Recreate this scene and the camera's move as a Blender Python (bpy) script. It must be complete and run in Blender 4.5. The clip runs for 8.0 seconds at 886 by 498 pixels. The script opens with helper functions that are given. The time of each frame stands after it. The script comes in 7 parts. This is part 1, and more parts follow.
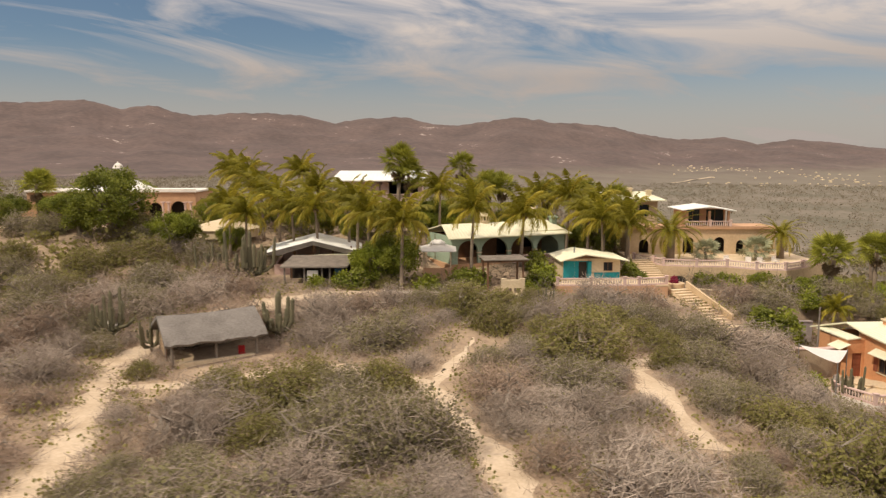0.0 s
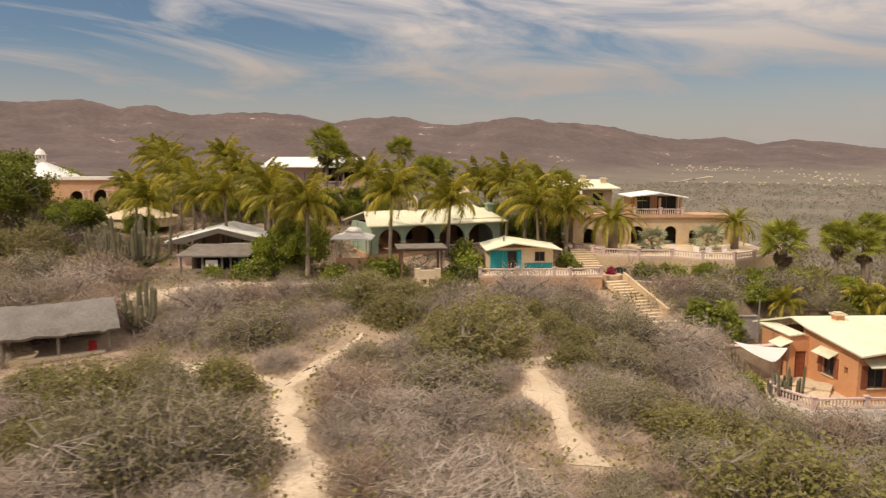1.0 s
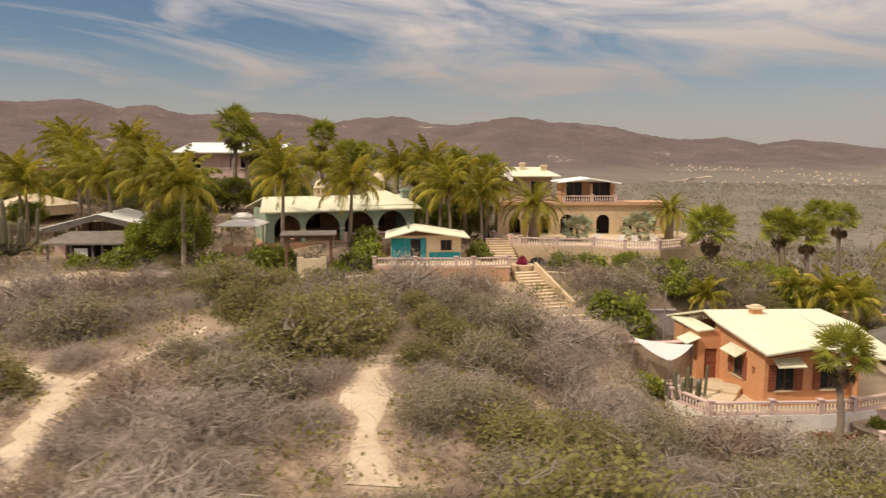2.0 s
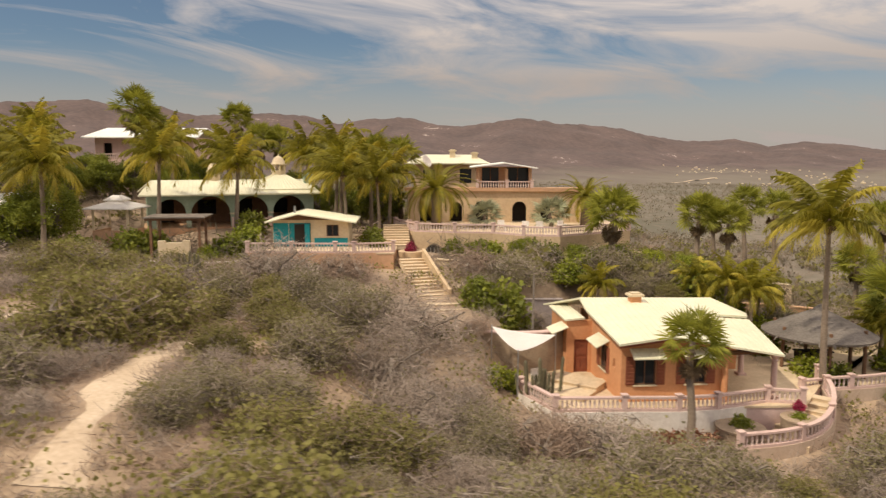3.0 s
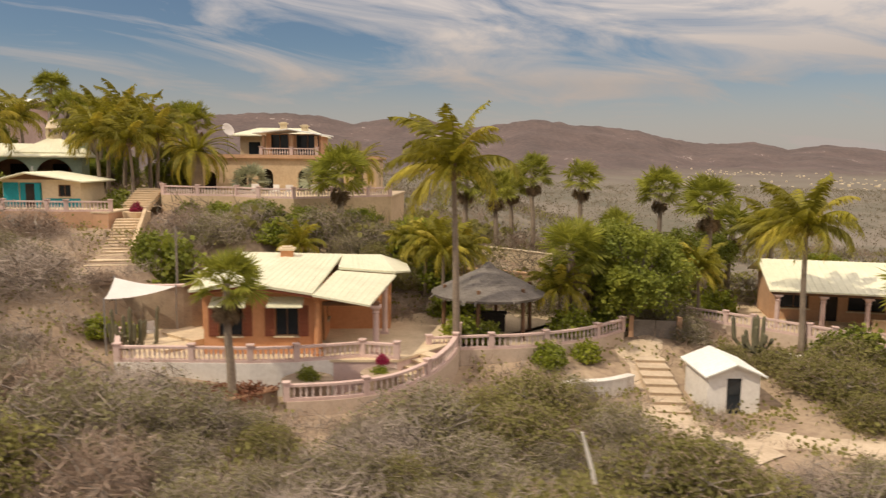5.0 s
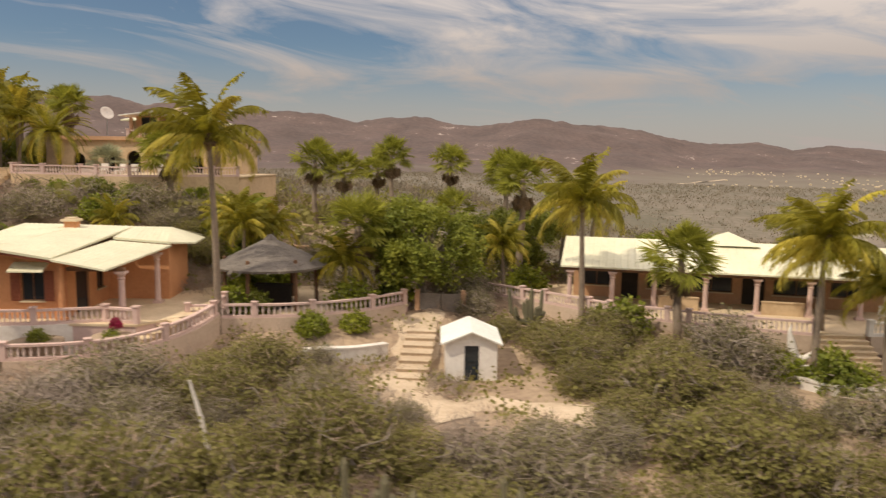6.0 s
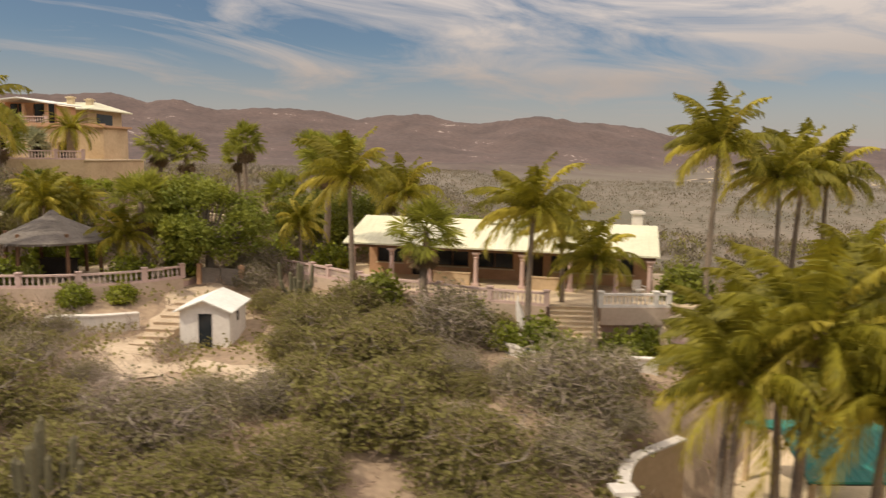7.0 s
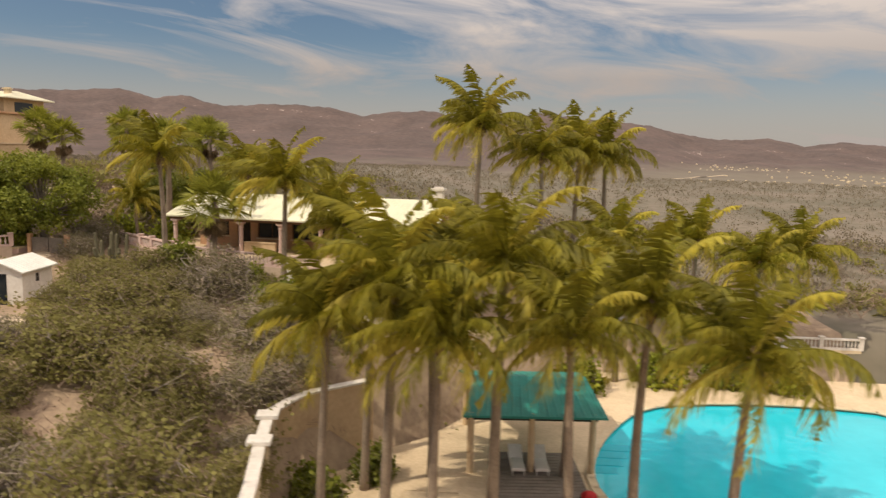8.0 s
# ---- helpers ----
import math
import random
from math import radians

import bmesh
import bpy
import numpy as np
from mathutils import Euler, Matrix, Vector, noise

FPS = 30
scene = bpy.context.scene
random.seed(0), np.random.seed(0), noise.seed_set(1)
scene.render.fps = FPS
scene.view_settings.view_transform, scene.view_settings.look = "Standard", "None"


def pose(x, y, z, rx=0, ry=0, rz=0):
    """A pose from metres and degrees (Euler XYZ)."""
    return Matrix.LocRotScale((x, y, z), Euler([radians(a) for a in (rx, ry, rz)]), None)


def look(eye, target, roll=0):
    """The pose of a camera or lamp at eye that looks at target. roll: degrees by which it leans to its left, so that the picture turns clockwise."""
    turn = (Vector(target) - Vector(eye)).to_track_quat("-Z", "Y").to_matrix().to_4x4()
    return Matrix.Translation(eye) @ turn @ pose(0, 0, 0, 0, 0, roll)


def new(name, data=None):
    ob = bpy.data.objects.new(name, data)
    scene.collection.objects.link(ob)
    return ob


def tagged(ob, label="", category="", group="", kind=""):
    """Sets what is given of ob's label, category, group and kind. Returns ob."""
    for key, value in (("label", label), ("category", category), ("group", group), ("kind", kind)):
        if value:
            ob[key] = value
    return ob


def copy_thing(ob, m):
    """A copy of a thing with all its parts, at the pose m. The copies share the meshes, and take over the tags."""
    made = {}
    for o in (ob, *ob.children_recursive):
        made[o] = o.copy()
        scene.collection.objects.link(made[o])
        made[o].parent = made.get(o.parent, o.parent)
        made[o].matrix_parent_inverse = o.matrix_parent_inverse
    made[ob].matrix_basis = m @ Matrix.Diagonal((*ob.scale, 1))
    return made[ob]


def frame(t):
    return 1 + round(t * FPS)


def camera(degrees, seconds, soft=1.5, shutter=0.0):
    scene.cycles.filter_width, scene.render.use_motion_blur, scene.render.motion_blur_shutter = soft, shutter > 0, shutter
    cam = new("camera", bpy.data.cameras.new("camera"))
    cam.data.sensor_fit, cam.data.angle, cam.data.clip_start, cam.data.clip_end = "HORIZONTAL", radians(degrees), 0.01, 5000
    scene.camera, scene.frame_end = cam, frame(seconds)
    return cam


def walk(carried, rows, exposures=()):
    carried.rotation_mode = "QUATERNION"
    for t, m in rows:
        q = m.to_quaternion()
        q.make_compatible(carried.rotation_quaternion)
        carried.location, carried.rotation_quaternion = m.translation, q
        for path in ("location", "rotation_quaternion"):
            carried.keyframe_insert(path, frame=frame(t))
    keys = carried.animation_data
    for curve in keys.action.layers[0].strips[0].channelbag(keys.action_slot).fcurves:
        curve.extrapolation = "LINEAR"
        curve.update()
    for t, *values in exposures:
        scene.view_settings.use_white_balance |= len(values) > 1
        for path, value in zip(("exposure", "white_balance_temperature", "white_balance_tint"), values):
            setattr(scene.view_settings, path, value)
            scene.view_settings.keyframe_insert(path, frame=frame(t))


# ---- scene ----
cam = camera(63.1, 8.0, soft=1.3, shutter=0.3)
METRES, EYE, TILT, LEAN, TURN = 100.0, 26.0, -7.5, 0.0, 0.0
ROWS = [
    (0.0, 0.0, 0.0, 0.0, 0.0, 0.0, -0.0),
    (0.5, 0.0419, 0.0353, -0.0061, 0.06, -0.0, -0.02),
    (1.0, 0.0835, 0.0672, -0.012, 0.14, 0.04, -0.03),
    (2.5, 0.2278, 0.1538, -0.0291, 0.66, 0.15, -0.18),
    (3.0, 0.2792, 0.1717, -0.036, 1.11, 0.24, -0.32),
    (3.5, 0.3324, 0.1835, -0.0432, 1.61, 0.27, -0.45),
    (4.0, 0.3914, 0.1938, -0.0499, 2.22, 0.37, -0.59),
    (5.5, 0.5734, 0.207, -0.0711, 3.01, 0.37, -1.16),
    (6.0, 0.6462, 0.2071, -0.0776, 3.31, 0.31, -1.34),
    (6.5, 0.7173, 0.2065, -0.0832, 3.48, 0.28, -1.4),
    (7.0, 0.7938, 0.2018, -0.0881, 3.77, 0.14, -1.5),
    (7.5, 0.8712, 0.1906, -0.0942, 4.19, -0.0, -1.74),
    (8.0, 0.9381, 0.1746, -0.1013, 4.61, -0.1, -1.86),
]
walk(cam, [(t, pose(0, 0, EYE, TILT, LEAN, TURN) @ pose(METRES * x, METRES * y, METRES * z, 90 + pitch, roll, yaw)) for t, x, y, z, yaw, pitch, roll in ROWS])

# ---- light ----
world = bpy.data.worlds.new("sky_world")
scene.world = world
world.use_nodes = True
SUN_EL, SUN_AZ = 50.0, 238.0      # azimuth clockwise from +y
wn, wl = world.node_tree.nodes, world.node_tree.links
wn.clear()
w_out = wn.new("ShaderNodeOutputWorld")
w_bg = wn.new("ShaderNodeBackground")
w_bg.inputs[1].default_value = 0.12
w_sky = wn.new("ShaderNodeTexSky")
w_sky.sky_type = "NISHITA"
w_sky.sun_disc = False
w_sky.sun_elevation, w_sky.sun_rotation = radians(SUN_EL), radians(SUN_AZ)
w_sky.air_density, w_sky.dust_density, w_sky.ozone_density = 1.0, 0.6, 3.0
w_geo = wn.new("ShaderNodeTexCoord")
w_sep = wn.new("ShaderNodeSeparateXYZ")
wl.new(w_geo.outputs["Generated"], w_sep.inputs[0])
# long thin cloud streaks that lie nearly level and dip a little to the east
w_tilt = wn.new("ShaderNodeMath"); w_tilt.operation = "MULTIPLY_ADD"; w_tilt.inputs[1].default_value = 0.11
wl.new(w_sep.outputs[0], w_tilt.inputs[0]); wl.new(w_sep.outputs[2], w_tilt.inputs[2])
w_cmb = wn.new("ShaderNodeCombineXYZ")
wl.new(w_sep.outputs[0], w_cmb.inputs[0]); wl.new(w_sep.outputs[1], w_cmb.inputs[1]); wl.new(w_tilt.outputs[0], w_cmb.inputs[2])
w_map = wn.new("ShaderNodeMapping")
w_map.inputs["Scale"].default_value = (3.4, 1.0, 19.0)
w_map.inputs["Location"].default_value = (0.6, 0.0, 2.2)
wl.new(w_cmb.outputs[0], w_map.inputs[0])
w_noise = wn.new("ShaderNodeTexNoise")
w_noise.inputs["Scale"].default_value = 1.0
w_noise.inputs["Detail"].default_value = 7
w_noise.inputs["Roughness"].default_value = 0.58
w_noise.inputs["Distortion"].default_value = 0.9
wl.new(w_map.outputs[0], w_noise.inputs["Vector"])
w_ramp = wn.new("ShaderNodeValToRGB")
w_ramp.color_ramp.elements[0].position, w_ramp.color_ramp.elements[0].color = 0.38, (0, 0, 0, 1)
w_ramp.color_ramp.elements[1].position, w_ramp.color_ramp.elements[1].color = 0.64, (1, 1, 1, 1)
w_thick = wn.new("ShaderNodeMath"); w_thick.operation = "MULTIPLY_ADD"; w_thick.inputs[1].default_value = 0.16
wl.new(w_sep.outputs[0], w_thick.inputs[0]); wl.new(w_noise.outputs[0], w_thick.inputs[2])
wl.new(w_thick.outputs[0], w_ramp.inputs[0])
w_mix = wn.new("ShaderNodeMixRGB")
w_mix.inputs[2].default_value = (5.2, 4.6, 4.15, 1)
# haze thickens towards the horizon; cloud above the view is boosted to fill shadows
w_haze = wn.new("ShaderNodeMapRange"); w_haze.interpolation_type = "SMOOTHSTEP"
w_haze.inputs["From Min"].default_value, w_haze.inputs["From Max"].default_value = 0.015, 0.15
w_haze.inputs["To Min"].default_value, w_haze.inputs["To Max"].default_value = 0.78, 0.0
wl.new(w_sep.outputs[2], w_haze.inputs[0])
w_cov = wn.new("ShaderNodeMath"); w_cov.operation = "MAXIMUM"
wl.new(w_ramp.outputs[0], w_cov.inputs[0]); wl.new(w_haze.outputs[0], w_cov.inputs[1])
w_up = wn.new("ShaderNodeMapRange")
w_up.inputs["From Min"].default_value, w_up.inputs["From Max"].default_value = 0.1, 0.8
w_up.inputs["To Min"].default_value, w_up.inputs["To Max"].default_value = 0.84, 4.6
wl.new(w_sep.outputs[2], w_up.inputs[0])
w_cl = wn.new("ShaderNodeVectorMath"); w_cl.operation = "SCALE"
w_cl.inputs[0].default_value = (4.5, 3.9, 3.5)
wl.new(w_up.outputs[0], w_cl.inputs["Scale"])
wl.new(w_cl.outputs[0], w_mix.inputs[2])
wl.new(w_cov.outputs[0], w_mix.inputs[0])
w_dim = wn.new("ShaderNodeVectorMath"); w_dim.operation = "SCALE"; w_dim.inputs["Scale"].default_value = 0.53
wl.new(w_sky.outputs[0], w_dim.inputs[0])
wl.new(w_dim.outputs[0], w_mix.inputs[1])
wl.new(w_mix.outputs[0], w_bg.inputs[0])
wl.new(w_bg.outputs[0], w_out.inputs[0])

sun = new("sun", bpy.data.lights.new("sun", "SUN"))
sun.data.energy, sun.data.angle, sun.data.color = 3.35, radians(0.6), (1.0, 0.875, 0.69)
SUN_DIR = Vector((math.sin(radians(SUN_AZ)) * math.cos(radians(SUN_EL)), math.cos(radians(SUN_AZ)) * math.cos(radians(SUN_EL)), math.sin(radians(SUN_EL))))
sun.matrix_world = look(SUN_DIR * 200, (0, 0, 0))

# ---- materials ----
def material(name, base, rough=0.85, other=None, scale=2.0, mottle=None, grain=None, bump=0.15, grain_scale=None, island=0.0, trans=0.0, metal=0.0, contrast=(0.35, 0.65)):
    """Two colours mixed by a large and a small noise, with fine relief; island varies the brightness piece by piece."""
    m = bpy.data.materials.new(name)
    m.use_nodes = True
    n, l = m.node_tree.nodes, m.node_tree.links
    b = n["Principled BSDF"]
    b.inputs["Roughness"].default_value = rough
    b.inputs["Metallic"].default_value = metal
    b.inputs["Specular IOR Level"].default_value = 0.3
    other = other or tuple(c * 0.72 for c in base)
    pos = n.new("ShaderNodeNewGeometry")
    n1 = n.new("ShaderNodeTexNoise"); n1.inputs["Scale"].default_value = scale; n1.inputs["Detail"].default_value = 5
    n2 = n.new("ShaderNodeTexNoise"); n2.inputs["Scale"].default_value = grain_scale or scale * 9; n2.inputs["Detail"].default_value = 4
    for t in (n1, n2):
        l.new(pos.outputs["Position"], t.inputs["Vector"])
    r = n.new("ShaderNodeValToRGB")
    r.color_ramp.elements[0].position, r.color_ramp.elements[1].position = contrast
    r.color_ramp.elements[0].color, r.color_ramp.elements[1].color = (*other, 1), (*base, 1)
    add = n.new("ShaderNodeMath"); add.operation = "MULTIPLY_ADD"; add.inputs[1].default_value = 0.45
    sub = n.new("ShaderNodeMath"); sub.operation = "MULTIPLY"; sub.inputs[1].default_value = 0.55
    l.new(n1.outputs[0], sub.inputs[0]); l.new(n2.outputs[0], add.inputs[0]); l.new(sub.outputs[0], add.inputs[2])
    l.new(add.outputs[0], r.inputs[0])
    col = r.outputs[0]
    if island:
        hsv = n.new("ShaderNodeHueSaturation")
        info = n.new("ShaderNodeObjectInfo")
        mul = n.new("ShaderNodeMath"); mul.operation = "ADD"
        rng = n.new("ShaderNodeMapRange")
        rng.inputs["From Max"].default_value = 2.0
        rng.inputs["To Min"].default_value, rng.inputs["To Max"].default_value = 1 - island, 1 + island
        l.new(pos.outputs["Random Per Island"], mul.inputs[0]); l.new(info.outputs["Random"], mul.inputs[1])
        l.new(mul.outputs[0], rng.inputs[0]); l.new(rng.outputs[0], hsv.inputs["Value"])
        l.new(col, hsv.inputs["Color"]); col = hsv.outputs[0]
    l.new(col, b.inputs["Base Color"])
    if bump:
        bp = n.new("ShaderNodeBump"); bp.inputs["Strength"].default_value = bump; bp.inputs["Distance"].default_value = 0.05
        l.new(n2.outputs[0], bp.inputs["Height"]); l.new(bp.outputs[0], b.inputs["Normal"])
    if trans:
        tr = n.new("ShaderNodeBsdfTranslucent"); l.new(col, tr.inputs[0])
        mx = n.new("ShaderNodeMixShader"); mx.inputs[0].default_value = trans
        l.new(b.outputs[0], mx.inputs[1]); l.new(tr.outputs[0], mx.inputs[2])
        l.new(mx.outputs[0], n["Material Output"].inputs[0])
    return m

SAND = material("sandy_earth", (0.43, 0.325, 0.215), 0.95, (0.25, 0.175, 0.12), 0.30, bump=0.5, grain_scale=3.0)
PATH = material("trodden_sand", (0.60, 0.48, 0.345), 0.95, (0.44, 0.335, 0.225), 0.5, bump=0.3, grain_scale=5.0)
FARLAND = material("far_scrub_land", (0.20, 0.165, 0.125), 0.95, (0.125, 0.112, 0.078), 0.012, bump=0.4, grain_scale=0.22, contrast=(0.42, 0.58))
MOUNTAIN = material("mountain_scrub", (0.140, 0.099, 0.086), 0.95, (0.078, 0.058, 0.052), 0.01, bump=0.8, grain_scale=0.09)
crest = MOUNTAIN.node_tree.nodes["Color Ramp"].color_ramp.elements.new(0.655)
crest.color = (0.40, 0.335, 0.29, 1)
# greener scrub on the lower slopes
m_n, m_l = MOUNTAIN.node_tree.nodes, MOUNTAIN.node_tree.links
m_pos = m_n.new("ShaderNodeNewGeometry"); m_sep = m_n.new("ShaderNodeSeparateXYZ"); m_l.new(m_pos.outputs["Position"], m_sep.inputs[0])
m_ns = m_n.new("ShaderNodeTexNoise"); m_ns.inputs["Scale"].default_value = 0.008; m_ns.inputs["Detail"].default_value = 6; m_l.new(m_pos.outputs["Position"], m_ns.inputs["Vector"])
m_sum = m_n.new("ShaderNodeMath"); m_sum.operation = "MULTIPLY_ADD"; m_sum.inputs[1].default_value = 38.0
m_l.new(m_ns.outputs[0], m_sum.inputs[0]); m_l.new(m_sep.outputs[2], m_sum.inputs[2])
m_rng = m_n.new("ShaderNodeMapRange"); m_rng.inputs["From Min"].default_value, m_rng.inputs["From Max"].default_value = 4.0, 24.0
m_l.new(m_sum.outputs[0], m_rng.inputs[0])
m_mix = m_n.new("ShaderNodeMixRGB"); m_mix.inputs[1].default_value = (0.165, 0.14, 0.105, 1)
m_l.new(m_rng.outputs[0], m_mix.inputs[0]); m_l.new(m_n["Color Ramp"].outputs[0], m_mix.inputs[2])
m_l.new(m_mix.outputs[0], m_n["Principled BSDF"].inputs["Base Color"])
ROOF = material("cream_ribbed_sheet", (0.75, 0.715, 0.52), 0.5, (0.63, 0.595, 0.42), 0.5, bump=0.03)
WHITE_ROOF = material("white_sheet", (0.83, 0.82, 0.75), 0.5, (0.68, 0.66, 0.6), 0.5, bump=0.03)
ORANGE = material("terracotta_render", (0.66, 0.33, 0.16), 0.9, (0.55, 0.26, 0.12), 0.6, bump=0.12)
SALMON = material("faded_orange_render", (0.56, 0.34, 0.20), 0.9, (0.44, 0.26, 0.15), 0.5, bump=0.12)
OCHRE = material("ochre_render", (0.60, 0.45, 0.28), 0.9, (0.46, 0.33, 0.20), 0.5, bump=0.12)
PALEPINK = material("pale_pink_cement", (0.74, 0.60, 0.53), 0.9, (0.60, 0.47, 0.41), 0.8, bump=0.1)
SCRUB = material("far_scrub_leaf", (0.29, 0.24, 0.17), 0.9, (0.20, 0.17, 0.115), 0.02, bump=0, island=0.3, trans=0.45)
PINK = material("pink_render", (0.64, 0.47, 0.41), 0.9, (0.52, 0.37, 0.32), 0.6, bump=0.12)
CREAM = material("cream_render", (0.68, 0.56, 0.38), 0.9, (0.54, 0.43, 0.28), 0.6, bump=0.12)
WHITE = material("white_render", (0.78, 0.73, 0.66), 0.9, (0.62, 0.56, 0.49), 0.6, bump=0.1)
SAGE = material("sage_green_paint", (0.36, 0.44, 0.33), 0.8, (0.27, 0.34, 0.25), 0.6, bump=0.08)
TEAL = material("turquoise_paint", (0.02, 0.30, 0.34), 0.7, (0.015, 0.20, 0.24), 0.8, bump=0.08)
# near-black: paints the shade inside openings, and colours a few dark parts
DARK = material("interior_shade_and_dark_parts", (0.05, 0.04, 0.033), 0.9, (0.03, 0.025, 0.02), 1.0, bump=0.1)
WOOD = material("brown_timber", (0.22, 0.12, 0.065), 0.8, (0.13, 0.07, 0.04), 1.5, bump=0.2)
REDWOOD = material("red_brown_timber", (0.30, 0.10, 0.05), 0.7, (0.20, 0.065, 0.035), 1.5, bump=0.15)
GREYWOOD = material("weathered_timber", (0.26, 0.22, 0.18), 0.9, (0.15, 0.125, 0.10), 1.5, bump=0.25)
THATCH = material("grey_palm_thatch", (0.22, 0.19, 0.16), 0.95, (0.11, 0.095, 0.08), 0.8, bump=0.8, grain_scale=9.0)
PALETHATCH = material("weathered_thatch", (0.235, 0.21, 0.185), 0.95, (0.13, 0.115, 0.10), 0.5, bump=0.7, grain_scale=7.0)
PAVING = material("sandstone_paving", (0.68, 0.54, 0.36), 0.85, (0.52, 0.40, 0.26), 0.7, bump=0.15)
STONE = material("rubble_stone", (0.42, 0.32, 0.22), 0.9, (0.26, 0.19, 0.13), 1.6, bump=0.6, island=0.25)
TANWALL = material("tan_render", (0.58, 0.455, 0.345), 0.9, (0.46, 0.35, 0.26), 0.6, bump=0.12)
GREYWALL = material("grey_cement", (0.40, 0.34, 0.31), 0.9, (0.30, 0.25, 0.23), 0.5, bump=0.2)
METAL = material("grey_metal", (0.45, 0.45, 0.45), 0.4, (0.36, 0.36, 0.36), 2.0, bump=0.05, metal=0.8)
CLOTH = material("white_canvas", (0.82, 0.79, 0.74), 0.9, (0.74, 0.70, 0.64), 1.0, bump=0.05, trans=0.25)
TWIG = material("dry_grey_twigs", (0.41, 0.335, 0.27), 0.95, (0.275, 0.215, 0.165), 0.16, bump=0, island=0.25, contrast=(0.4, 0.6))
TWIGBROWN = material("dry_brown_twigs", (0.36, 0.265, 0.195), 0.95, (0.24, 0.17, 0.12), 0.2, bump=0, island=0.25)
BARK = material("grey_bark", (0.30, 0.25, 0.20), 0.95, (0.17, 0.14, 0.11), 1.0, bump=0.4)
LEAFGREY = material("grey_green_leaf", (0.275, 0.245, 0.115), 0.8, (0.195, 0.175, 0.08), 0.25, bump=0, island=0.25, trans=0.4)
LEAFOLIVE = material("olive_green_leaf", (0.285, 0.255, 0.078), 0.75, (0.19, 0.175, 0.05), 0.3, bump=0, island=0.25, trans=0.4)
LEAFDARK = material("dark_green_leaf", (0.27, 0.275, 0.035), 0.6, (0.13, 0.16, 0.025), 0.5, bump=0, island=0.45, trans=0.35)
LEAFLIME = material("yellow_green_leaf", (0.31, 0.325, 0.03), 0.6, (0.14, 0.17, 0.018), 0.5, bump=0, island=0.4, trans=0.3)
FROND = material("palm_frond", (0.335, 0.288, 0.026), 0.55, (0.152, 0.143, 0.013), 0.5, bump=0, island=0.4, trans=0.42)
FRONDYEL = material("yellowing_palm_frond", (0.56, 0.45, 0.055), 0.55, (0.34, 0.29, 0.04), 0.6, bump=0, island=0.3, trans=0.35)
FRONDGREY = material("silvery_fan_frond", (0.44, 0.44, 0.28), 0.6, (0.28, 0.29, 0.17), 0.6, bump=0, island=0.3, trans=0.25)
DEADFROND = material("dead_palm_frond", (0.24, 0.16, 0.085), 0.9, (0.12, 0.08, 0.045), 1.0, bump=0, island=0.3)
TRUNK = material("palm_trunk", (0.30, 0.235, 0.17), 0.95, (0.18, 0.135, 0.10), 1.2, bump=0.5)
CACTUS = material("cactus_skin", (0.17, 0.15, 0.085), 0.85, (0.10, 0.09, 0.055), 1.0, bump=0.3)
MAGENTA = material("magenta_bracts", (0.42, 0.02, 0.08), 0.7, (0.22, 0.01, 0.04), 1.5, bump=0, island=0.3)
RED = material("red_cloth", (0.50, 0.03, 0.03), 0.8, (0.35, 0.02, 0.02), 2.0, bump=0.05)
BLUE = material("blue_paint", (0.12, 0.28, 0.48), 0.7, (0.08, 0.20, 0.36), 1.0, bump=0.05)
POOLTILE = material("pale_blue_pool_lining", (0.02, 0.50, 0.62), 0.4, (0.015, 0.42, 0.54), 0.4, bump=0.0)

WATER = material("pool_water", (0.03, 0.56, 0.68), 0.06, (0.02, 0.48, 0.60), 0.5, bump=0.25, grain_scale=1.6)
GLASS = material("dark_window_glass", (0.03, 0.035, 0.04), 0.08, (0.02, 0.025, 0.03), 1.0, bump=0)

